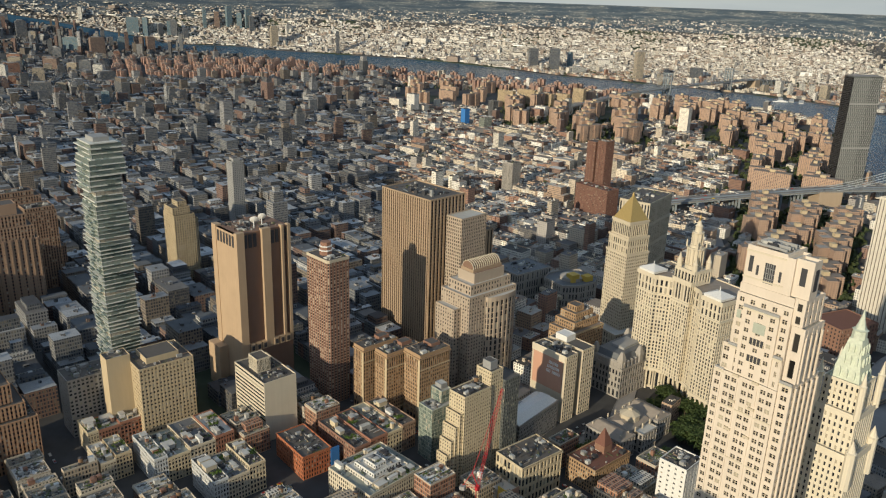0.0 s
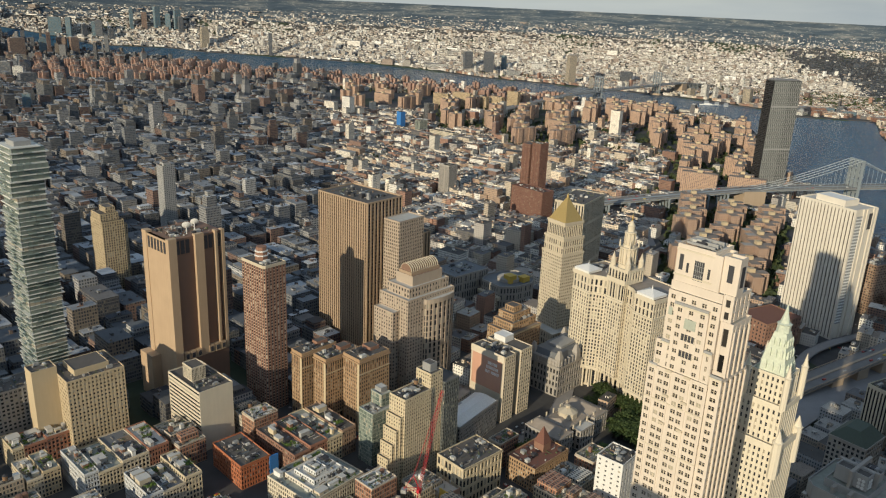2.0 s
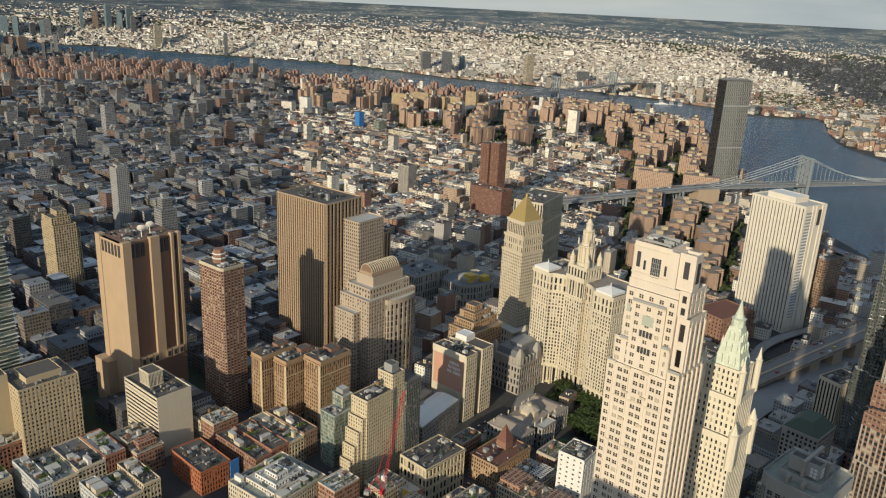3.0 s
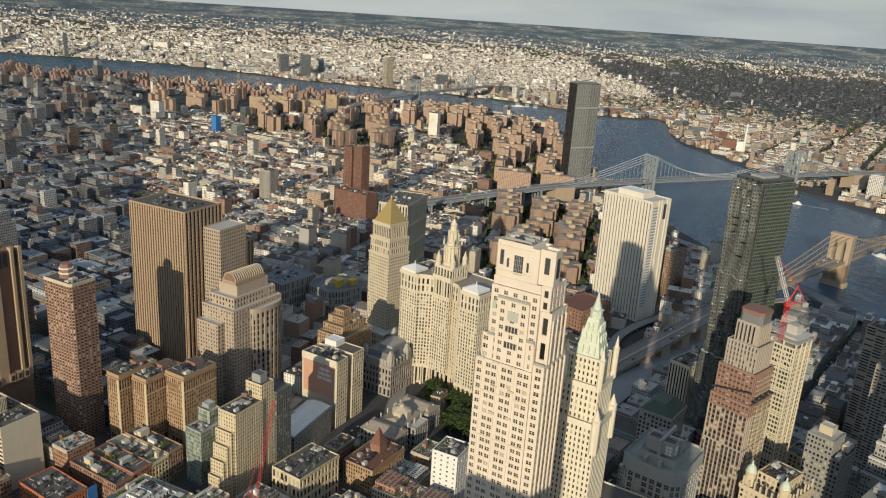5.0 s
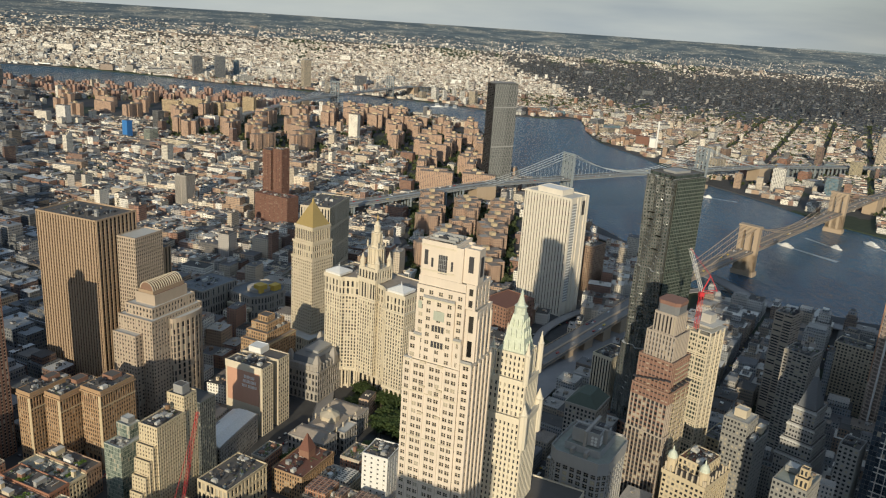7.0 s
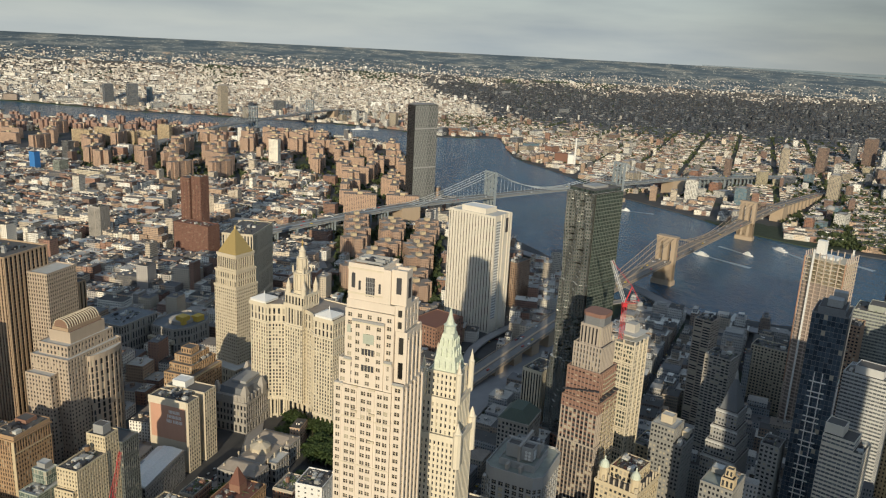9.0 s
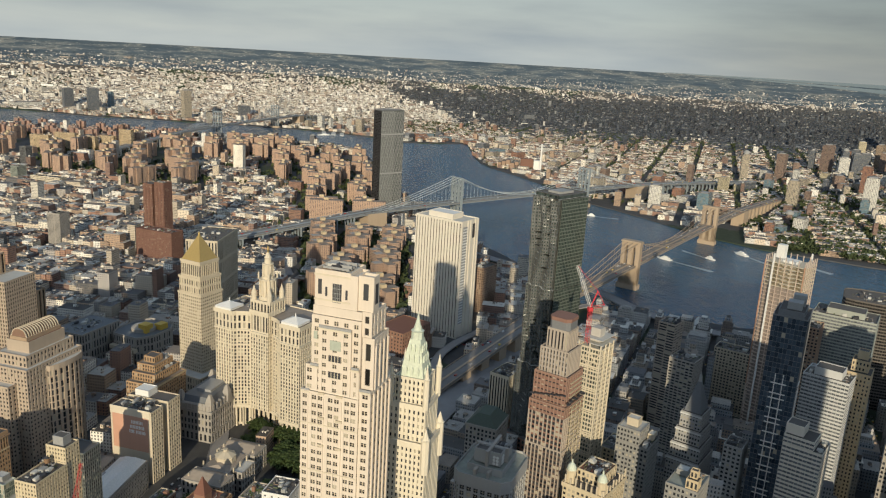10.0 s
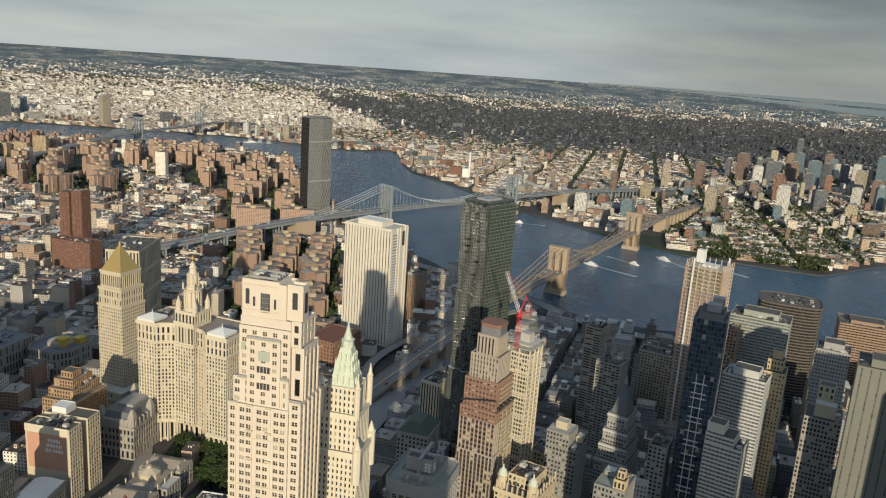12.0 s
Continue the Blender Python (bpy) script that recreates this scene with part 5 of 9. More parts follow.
def gothic_tower():
    x, y = centred(408, -76, 30, 26, 26)
    B = Building("gothic_tower", "cream terracotta gothic skyscraper with a green copper spire", "tower", x, y, 30, 26, 26, M_WHITE, loose=240)
    st = dict(bay=2.6, storey=3.8, pier=1.6, band=1.7, depth=0.5, rib=0.35)
    B.tier(-4, -30, 42, 52, 0, 108, dict(bay=4.2, storey=4.6, pier=2.2, band=1.9, depth=0.5, rib=0.3), M_DARKROOF, name="lower_block")
    B.tier(0, 0, 26, 26, 108, 165, st)
    B.tier(-0.6, -0.6, 26.6, 26.6, 165, 167.5, dict(plain=True), name="gallery", parapet=1.2)
    B.tier(2, 2, 24, 24, 167.5, 188, st, name="upper_wall")
    B.tier(1.4, 1.4, 24.6, 24.6, 188, 189.8, dict(plain=True), name="upper_gallery", parapet=1.2)
    B.tier(4, 4, 22, 22, 189.8, 205, st, name="top_wall")
    bm = bmesh.new()
    prism(bm, [(5.6, 5.6), (20.4, 5.6), (20.4, 20.4), (5.6, 20.4)], 205, 227, [(9.8, 9.8), (16.2, 9.8), (16.2, 16.2), (9.8, 16.2)])
    spire = part("spire_roof", bm, M_COPPER, B.root, "steep green copper roof")
    for z in (207, 214, 220):
        k = 1.6 + (z - 205) / 22 * 4.4
        for i in range(3):
            u = 8.2 + i * 4.3 - (0 if i == 1 else (i - 1) * k * 0.35)
            for side in (0, 1):
                bm = bmesh.new()
                w = 0.55
                c = (4 + k - 0.4, u) if side == 0 else (u, 4 + k - 0.4)
                prism(bm, [(c[0] - w, c[1] - w), (c[0] + w, c[1] - w), (c[0] + w, c[1] + w), (c[0] - w, c[1] + w)], z, z + 3.4)
                prism(bm, [(c[0] - w, c[1] - w), (c[0] + w, c[1] - w), (c[0] + w, c[1] + w), (c[0] - w, c[1] + w)], z + 3.4, z + 5, [(c[0] - 0.05, c[1] - 0.05), (c[0] + 0.05, c[1] - 0.05), (c[0] + 0.05, c[1] + 0.05), (c[0] - 0.05, c[1] + 0.05)])
                part("dormer", bm, M_COPPER, spire)
    bm = bmesh.new()
    lathe(bm, 13, 13, [(3.6, 227), (3.4, 231), (4.0, 231.5), (2.6, 232), (1.2, 237), (0.2, 242)], 8, math.pi / 8)
    part("lantern", bm, M_COPPER, spire, "octagonal copper lantern")
    for (cx, cy) in ((0.5, 0.5), (25.5, 0.5), (0.5, 25.5), (25.5, 25.5)):
        bm = bmesh.new()
        lathe(bm, cx, cy, [(2.6, 150), (2.6, 171), (3.0, 171.5), (2.2, 172), (0.2, 178)], 8, math.pi / 8)
        part("turret", bm, M_WHITE, B.root)
        bm = bmesh.new()
        sx, sy = 13 + (cx - 13) * 0.86, 13 + (cy - 13) * 0.86
        lathe(bm, sx, sy, [(1.7, 189), (1.7, 207), (2.1, 207.5), (1.4, 208), (0.1, 215)], 8, math.pi / 8)
        part("pinnacle", bm, M_WHITE, B.root)
    return B.close()


def switching_tower():
    B = Building("switching_tower", "white ribbed slab tower with a louvred slot", "tower", 984, -236, 46, 42, 76, M_OFFWHITE, G_DARK, loose=60)
    B.tier(0, 0, 42, 76, 0, 165, dict(bay=4.8, storey=165, pier=3.4, band=3, depth=0.9), M_LIGHTROOF, 1.5, sides="wn")
    B.block("louvre_slot", 3, -0.3, 20, 15, 0.5, 158, M_GREY)
    for i in range(34):
        B.block("louvre", 3.5, -0.6, 22 + i * 4, 14.5, -0.28, 23.6 + i * 4, M_WHITEMETAL)
    B.block("dark_recess", 26, -0.3, 140, 34, 0.5, 160, M_DARK)
    for x0, x1 in ((0, 3), (15, 19), (22, 26), (34, 38), (40, 42)):
        B.block("rib", x0, -1.2, 0, x1, 0.4, 166, M_OFFWHITE)
    B.tier(8, 20, 34, 60, 165, 172, dict(plain=True), M_WHITEPAINT, 0.6, name="penthouse")
    return B.close()


def rippled_tower():
    B = Building("steel_tower", "rippled stainless-steel apartment tower with small windows", "tower", 652, -246, 58, 42, 30, M_STEEL, G_GREEN, loose=120)
    st = dict(bay=3.0, storey=3.25, pier=1.75, band=1.75, depth=0.4)
    for z0, z1, y, o in ((20.2, 97.5, -4.1, 2.5), (97.7, 176, -2.6, 1.0), (176.2, 261.5, -1.5, 0.0)):
        B.tier(-o + 2.2, y, 42 + o - 0.6, y + 0.5, z0, z1, dict(bay=2.35, storey=3.25, pier=0.42, band=0.85, depth=0.3, wall=M_SILVER), M_DARKROOF, 0, name="south_screen", sides="s", label="flat green glass face in a silver grid")
    rnd = random.Random(4)
    ph = [rnd.uniform(0, 6) for _ in range(8)]
    z, h = 20.0, 6.5
    B.tier(-8, -10, 56, 38, 0, 20, dict(bay=5, storey=5, pier=2, band=2, depth=0.5, wall=M_BROWN), M_DARKROOF, name="podium")
    while z < 262:
        out = 5.5 if z < 95 else (2.2 if z < 170 else 0.0)
        pts = []
        for i in range(9):
            u = i / 8
            pts.append((-out * 0.5 + (42 + out) * u, -out * 0.4 - 0.3 * math.sin(ph[0] + u * 9 + z * 0.012) * (0.2 if i in (0, 8) else 1)))
        pts.append((42 + out * 0.5, 30 + out * 0.5))
        for i in range(8):
            u = i / 8
            pts.append((42 - (42 + out) * u, 30 + out * 0.5) if i in (0,) else (42 - 42 * u, 30 + out * 0.5 + 0.8 * math.sin(u * 8)))
        for i in range(15):
            u = i / 15
            pts.append((-out * 0.5 - 2.3 * math.sin(ph[1] + u * 15 + 2.2 * math.sin(z * 0.045 + u * 2) + z * 0.010) * (0.3 if i == 0 else 1) - 1.1 * math.sin(ph[2] + u * 6 - z * 0.03), 30 + out * 0.5 - (30 + out) * u))
        clean = []
        for p in pts:
            if not clean or math.hypot(p[0] - clean[-1][0], p[1] - clean[-1][1]) > 0.5:
                clean.append(p)
        B.poly(clean, z, min(262, z + h), st, parapet=0, name="facade")
        z += h
    B.tier(1, 1, 41, 29, 262, 265, dict(bay=3.0, storey=3, pier=0.5, band=0.6, depth=0.3, wall=M_STEEL), M_DARKROOF, 0.8, name="crown_screen")
    B.block("penthouse", 10, 8, 265, 30, 22, 267, M_GREY)
    return B.close()


def riverside_tower():
    x, y = centred(1836, -248, 61, 66, 30)
    B = Building("riverside_tower", "tall grey glass riverside tower with a diamond lattice", "tower", x, y, 61, 66, 30, M_CLAD, G_DARK, loose=30)
    B.tier(0, 0, 66, 30, 0, 243, dict(bay=3.6, storey=3.7, pier=0.3, band=0.7, depth=0.2, wall=M_DARK), M_DARKROOF, 2, sides="w")
    # from 39 metres on, the wall takes a darker grey
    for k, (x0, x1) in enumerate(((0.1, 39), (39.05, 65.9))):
        B.block("curtain_wall", x0, -0.7 - 0.15 * k, 0, x1, -0.05, 244, (M_SMOKE, M_SMOKEDARK)[k], ("smooth pale grey glass curtain wall", "darker grey end of the curtain wall")[k])
    bx = Boxes()
    for i in range(64):
        bx.box(0.1, -0.9, 4 + i * 3.75, 65.9, -0.72, 4.5 + i * 3.75)
    piece("spandrel_grid", bx.mesh("spandrel_grid", M_CLAD), B.root, kind="stuff")
    for z in (96, 188):
        B.block("plant_floor", 0, -1.2, z, 66, -0.72, z + 3.2, M_GREY, "pale band of a plant floor")
    bx = Boxes()
    for k in range(-14, 22):
        for s in (1, -1):
            x0, x1 = k * 4.8, k * 4.8 + 62
            a, b = max(x0, 0), min(x1, 66)
            if b - a > 1:
                z0, z1 = (a - x0) / 62 * 243, (b - x0) / 62 * 243
                if s < 0:
                    z0, z1 = 243 - z0, 243 - z1
                bx.bar((a, -1.0, z0), (b, -1.0, z1), 0.5)
    piece("lattice", bx.mesh("lattice", M_GREY), B.root, "pale diagonal lattice", "stuff")
    B.block("roof_screen", 4, 3, 243, 62, 27, 247, M_CLAD)
    return B.close()


def twin_slab_tower():
    B = Building("plaza_tower", "red-brown brick twin slab tower with a dark slot", "tower", 1408, 204, 33, 24, 44, M_RED, loose=100)
    st = dict(bay=3.4, storey=2.9, pier=2.2, band=1.5, depth=0.3)
    B.tier(0, 23.5, 22, 44, 0, 130, st, M_DARKROOF)
    B.tier(2, 0, 24, 20.5, 0, 134, st, M_DARKROOF, name="south_slab")
    B.block("core", 6, 20.4, 0, 20, 23.6, 128, M_DARK)
    for y in (6.5, 13.5, 30, 37):
        B.block("pier", -0.5 if y > 22 else 1.5, y, 0, 0.5 if y > 22 else 2.5, y + 1.1, 128, M_RED)
    B.plant(4, 2, 20, 42, 134, 4, 61)
    B.close()
    x = Building("school_block", "broad red-brown brick block before the slabs", "building", 1341, 183, 33, 30, 76, M_RED, loose=60)
    x.tier(0, 0, 30, 76, 0, 60, dict(bay=3.0, storey=3.2, pier=2.0, band=1.8, depth=0.3), M_ROOFRED)
    x.plant(3, 4, 26, 70, 60, 6, 62)
    return x.close()


def stepped_masonry():
    B = Building("masonry_tower", "new brown stone tower with pale piers and netting", "tower", 475, -197, 46, 26, 26, M_PIERS, loose=160)
    st = dict(bay=3.1, storey=3.6, pier=0.8, band=1.3, depth=1.0, rib=0.85, band_mat=M_UMBERSHADE)
    net = dict(st, bay=2.9, wall=M_NETSTONE, band_mat=M_DUSTYNET, band=2.5, rib=0.45)
    B.tier(-4, -3, 27, 27, 0, 112, st, M_DARKROOF)
    B.tier(-3.4, -2.4, 26.4, 26.4, 112, 138, dict(st, band_mat=M_DUSTYNET), M_DARKROOF, 0, name="pier_wall")
    B.tier(-3.4, -2.4, 26.4, 26.4, 138, 146, net, M_DARKROOF, name="netted_wall", label="storeys behind pink safety netting")
    B.tier(-1.8, -1, 25, 25, 146, 168, net, M_DARKROOF, name="netted_setback")
    B.tier(0.5, 1, 22, 23, 168, 186, dict(st, bay=2.4, pier=1.3, band_mat=M_GREY), M_DARKROOF, name="upper_wall")
    B.tier(3, 3.5, 19.5, 20, 186, 200, dict(bay=2.7, storey=14, pier=1.4, band=1.5, depth=0.8), M_DARKROOF, name="crown")
    bm = bmesh.new()
    prism(bm, [(6, 3.8), (17, 3.8), (19.3, 6.2), (19.3, 17.2), (17, 19.6), (6, 19.6), (3.4, 17.2), (3.4, 6.2)], 200.2, 207)
    part("crown_drum", bm, M_CLAD, B.root, "dark glazed top storey")
    bm = bmesh.new()
    prism(bm, [(6, 3.4), (17, 3.4), (19.7, 6), (19.7, 17.4), (17, 20), (6, 20), (3, 17.4), (3, 6)], 207, 209.6)
    part("netting", bm, M_DUSTYNET, B.root, "pink netting round the top floor")
    z = 62.0
    while z < 166:
        e = 0 if z < 112 else (0.6 if z < 146 else 2.0)
        B.block("ledge", 4, -4.0 + e, z, 26.5 - e, -3.05 + e, z + 0.5, M_BUFF)
        z += 3.6
    for x in (4.2, 11.5, 18.5, 25.5):
        B.block("hoist_column", x - 0.35, -4.4, 58, x + 0.35, -4.05, 146, M_BUFF)
    for k in range(7):
        B.block("catch_fan", -4.2 + k * 4.1, -5.2, 150 + (k % 3), -0.6 + k * 4.1, -3.2, 150.7 + (k % 3), M_DARK, "dark debris netting")
        B.block("catch_fan", -4.9, -2 + k * 4, 156 - k * 0.8, -3.0, 1.6 + k * 4, 156.7 - k * 0.8, M_DARK)
    return B.close()


def braced_tower():
    B = Building("braced_tower", "slim white tower under construction with cross bracing", "tower", 513, -238, 50, 20, 19, M_CREAM, G_GREEN, loose=100)
    B.tier(0, 0, 20, 19, 0, 172, dict(bay=2.5, storey=3.6, pier=0.7, band=1.3, depth=0.35), M_LIGHTROOF, 1)
    for z0 in (22, 92, 158):
        for y0, y1 in ((0.6, 9.0), (10, 18.4)):
            for a, b in ((y0, y1), (y1, y0)):
                bx = Boxes()
                bx.bar((-0.5, a, z0), (-0.5, b, z0 + 11), 0.75)
                piece("brace", bx.mesh("brace", M_CREAM), B.root)
    for y in (0.3, 9.5, 18.7):
        B.block("column", -0.9, y - 0.55, 0, 0.2, y + 0.55, 176, M_CREAM)
    for x in (6.5, 13, 19.6):
        B.block("column", x - 0.45, -0.7, 0, x + 0.45, 0.2, 176, M_CREAM)
    for k in range(9):
        B.block("belt", -0.7, 0, 12 + k * 18, 0.1, 19, 12.9 + k * 18, M_CREAM)
    for z in (176, 180):
        B.block("top_slab", -0.4, -0.4, z, 20.4, 19.4, z + 0.4, M_LIGHTROOF)
    B.block("lift_core", 6, 5, 176, 14, 13, 187, M_CONC, "raw concrete lift core")
    return B.close()


def frame_tower():
    B = Building("frame_tower", "unfinished white concrete frame tower with hoists", "tower", 652, -510, 57, 30, 41, M_PINKCONC, loose=0)
    z = 0.0
    while z < 200:
        B.block("floor_slab", 0, 0, z, 30, 41, z + 0.55, M_CREAM if z > 168 else M_PINKCONC)
        z += 4.0
    for x in (0.7, 5.4, 10, 14.7, 19.4, 24, 29.3):
        for y in (0.7, 7.4, 14, 20.5, 27, 33.6, 40.3):
            if x in (0.7, 29.3) or y in (0.7, 40.3):
                B.block("column", x - 0.4, y - 0.4, 0, x + 0.4, y + 0.4, 203, M_PINKCONC)
    B.block("core", 9, 13, 0, 22, 29, 199, M_WHITEPAINT, "white lift core inside the frame")
    B.block("stair_core", 8, 26, 200, 15, 34, 214, M_WHITEPAINT, "white stair core rising above the frame")
    # a solid block fills the open storeys in place of their shade
    B.block("infill", 2.2, 2.2, 0, 27.8, 38.8, 172, M_STOREYSHADE, "dark block standing for shade in the unglazed storeys")
    for x, y in ((-2.2, 31), (31, 6)):
        B.block("hoist_mast", x, y, 0, x + 1.5, y + 1.5, 206, M_WHITEPAINT)
    for y in (40.0, 0.2):
        B.block("netting", -0.45, y, 60, -0.05, y + 1.1, 198, M_NET, "orange netting on the edge")
    return B.close()


def plain_tower(name, label, x, y, b, w, d, h, wall, style, pane=None, top=None, loose=40, plant=6):
    B = Building(name, label, "tower", x, y, b, w, d, wall, pane, loose=loose)
    B.tier(0, 0, w, d, 0, h, style, M_DARKROOF)
    if top:
        B.tier(w * 0.2, d * 0.2, w * 0.8, d * 0.8, h, h + top, dict(plain=True), M_DARKROOF, 0.5, name="penthouse")
    B.plant(1, 1, w - 1, d - 1, h, plant, int(abs(x)))
    return B.close()


telephone_tower()
stacked_glass_tower()
striped_office()
slab_tower()
vaulted_tower()
brick_apartment_tower()
slender_building()
brick_wing(586, 287, 40, 16, 70, 31, M_OCHRE)
brick_wing(583, 262, 40, 18, 70, 32, M_OCHRE)
brick_wing(587, 231, 36, 23, 73, 33, M_OCHRE)
savings_building()
mansard_hall()
old_courthouse()
municipal()
gold_courthouse()
condominium()
gothic_tower()
switching_tower()
rippled_tower()
riverside_tower()
twin_slab_tower()
stepped_masonry()
braced_tower()
frame_tower()
M_COOP = stone("yellow_tan_brick", (0.53, 0.41, 0.26))
M_GREENGREY = stone("green_grey_panels", (0.38, 0.40, 0.35))
M_OLIVE = plain("olive_grey_metal_panels", (0.30, 0.30, 0.255), 0.4, 0.25, 0.14, 0.03)
# Brown that holds the shadow lying over most of a pale tan tower.
M_RIVERBROWN = stone("shade_brown_panels", (0.155, 0.135, 0.115))
M_ASHSTONE = stone("ash_grey_stone", (0.30, 0.295, 0.275))
FINE = dict(bay=3.0, storey=3.15, pier=0.25, band=1.55, depth=0.25, rib=0.0, shelf=0.15)
GRID = dict(bay=3.5, storey=3.6, pier=1.5, band=1.7, depth=0.4)
RIB = dict(bay=4.8, storey=3.7, pier=0.5, band=2.15, depth=0.35, rib=0.0, shelf=0.2)
plain_tower("office_building", "broad tan office building with small square windows", 469, 442, 29, 48, 42, 70, M_TAN, dict(bay=3.2, storey=3.7, pier=1.6, band=1.9, depth=0.4), top=5, loose=200, plant=9)
plain_tower("office_building", "dark grey office block behind a tan one", 450, 504, 28, 40, 28, 55, M_GRANITE, GRID, loose=60)
plain_tower("lift_slab", "plain tan slab rising beside the office building", 462, 470, 29, 20, 16, 77, M_TAN, dict(plain=True), loose=0, plant=2)
plain_tower("court_tower", "pale ribbed courthouse tower beside a gold pyramid", 1044, 84, 16, 80, 44, 122, M_PALE, dict(bay=4.2, storey=30, pier=2.2, band=4, depth=0.6), loose=60)


def ladder_tower():
    B = Building("glass_tower", "dark navy glass tower with a white ladder frame", "tower", 463, -372, 42, 34, 24, M_CLAD, G_NAVY, loose=60)
    B.tier(0, 0, 34, 24, 0, 212, dict(bay=2.8, storey=4.0, pier=0.14, band=0.3, depth=0.2), M_DARKROOF)
    for x in (6, 11.5):
        B.block("ladder_post", x, -0.7, 0, x + 0.6, -0.05, 156, M_WHITEPAINT)
    for y in (9.5, 15):
        B.block("ladder_post", -0.7, y, 0, -0.05, y + 0.6, 168, M_WHITEPAINT)
    z = 4.0
    while z < 166:
        if int(z / 4) % 5 in (0, 2, 3):
            B.block("ladder_rung", 3.4, -0.72, z, 15.4, -0.1, z + 0.8, M_WHITEMETAL)
            B.block("ladder_rung", -0.72, 6.8, z, -0.1, 18, z + 0.8, M_WHITEPAINT)
        z += 4.0
    B.tier(4, 3, 30, 21, 212, 216, dict(plain=True), M_DARKROOF, 0.5, name="penthouse")
    B.block("cooling_tower", 8, 6, 216.5, 18, 16, 222, M_GREY)
    B.block("cooling_tower", 20, 5, 216.5, 27, 14, 225, M_GREY)
    return B.close()


ladder_tower()
plain_tower("office_tower", "white banded office tower in deep shade", 493, -444, 50, 28, 35, 146, M_LIMEGREY, FINE, G_SMOKE, 6)
B = Building("office_tower", "white office block with ribbon windows and stepped roof", "tower", 411, -360, 50, 24, 26, M_OFFWHITE, G_SMOKE, loose=80)
B.tier(0, 0, 24, 26, 0, 134, FINE, M_DARKROOF)
B.tier(0, 6, 20, 26, 135.2, 141, FINE, M_DARKROOF, name="setback")
B.tier(2, 14, 15, 26, 142.2, 149, dict(plain=True), M_DARKROOF, 0.6, name="penthouse")
B.plant(1, 1, 23, 5, 134, 5, 14)
B.close()
plain_tower("office_tower", "olive-grey metal office tower with close vertical ribs", 365, -457, 46, 34, 40, 203, M_OLIVE, dict(bay=5.6, storey=3.9, pier=4.6, band=0.5, depth=0.5, rib=0.1), G_SMOKE, 5, 60)
B = Building("office_tower", "dark banded riverside office tower with rounded ends", "tower", 712, -706, 40, 60, 73, M_RIVERBROWN, G_DARK, loose=60)
B.poly([(6, 3), (15, 0), (45, 0), (54, 3), (59, 12), (60, 25), (60, 53), (55, 70), (46, 73), (14, 73), (5, 70), (1, 60), (0, 44), (0, 25), (2, 11)], 0, 129, dict(bay=2.6, storey=3.8, pier=0.3, band=1.5, depth=0.3, shelf=0.2, rib=0.0), M_DARKROOF)
B.plant(8, 8, 52, 64, 129, 12, 71, 4)
B.close()
plain_tower("office_tower", "green-grey office block with ribbon windows", 644, -598, 45, 40, 61, 139, M_GREENGREY, dict(FINE, storey=3.5), G_SMOKE, 6)
plain_tower("office_tower", "brown office block near the river", 757, -879, 40, 50, 69, 80, M_DECO, RIB, G_DARK, 4)
B = Building("apartment_tower", "tan brick apartment tower stepping up to a gabled crown", "tower", 793, 663, 29, 28, 36, M_TAN, loose=40)
TANBAY = dict(bay=3.2, storey=3.3, pier=1.4, band=1.2, depth=0.5, rib=0.3)
B.tier(0, 0, 28, 36, 0, 94, TANBAY, M_DARKROOF)
B.tier(0, 3, 23, 32, 95.2, 104, TANBAY, M_DARKROOF, name="setback")
B.tier(8, 5, 20, 24, 105.2, 112, TANBAY, M_DARKROOF, 0.4, name="crown")
B.tier(28.05, 4, 34, 32, 0, 86, TANBAY, M_DARKROOF, name="side_bay")
B.plant(1, 24, 22, 31, 104, 4, 77)
B.close()
# white brick drawn in grey stone, a cloud's shade put into the colour
plain_tower("apartment_tower", "white brick apartment tower, greyed for cloud shade, among low blocks", 1050, 752, 29, 20, 22, 108, M_GREYSTONE, dict(bay=3.4, storey=3.0, pier=1.4, band=1.2, depth=0.6), G_SMOKE, top=5, loose=40)
plain_tower("concrete_block", "grey concrete slab with close vertical ribs", 1478, 393, 25, 26, 27, 62, M_GRANITE, dict(bay=2.2, storey=60, pier=1.4, band=3, depth=0.6), loose=10, plant=4)
B = Building("sheeted_building", "building wrapped in bright blue construction sheeting", "building", 2194, 739, 30, 18, 19, M_BLUE, loose=0)
for k in range(6):
    B.tier(0, 0, 18, 19, k * 9, k * 9 + 8.9, dict(plain=True), M_DARKROOF, 0.1, name="sheeting_panel")
B.close()
plain_tower("apartment_tower", "dark glass apartment tower among tenements", 2352, 700, 30, 22, 24, 62, M_CLAD, dict(bay=2.6, storey=3.1, pier=0.5, band=1.0, depth=0.3), G_DARK, loose=10, plant=3)
plain_tower("apartment_tower", "green-grey glass apartment block among tenements", 2158, 667, 30, 30, 23, 37, M_GREENGREY, dict(bay=2.6, storey=3.1, pier=0.5, band=1.0, depth=0.3), G_GREEN, loose=10, plant=3)
plain_tower("school", "long cream school with rows of windows", 2075, 545, 24, 24, 86, 24, M_CREAM, dict(bay=4, storey=4, pier=1.8, band=1.6, depth=0.4), loose=10, plant=6)
COOP = dict(bay=4.4, storey=2.9, pier=1.8, band=1.3, depth=0.4)
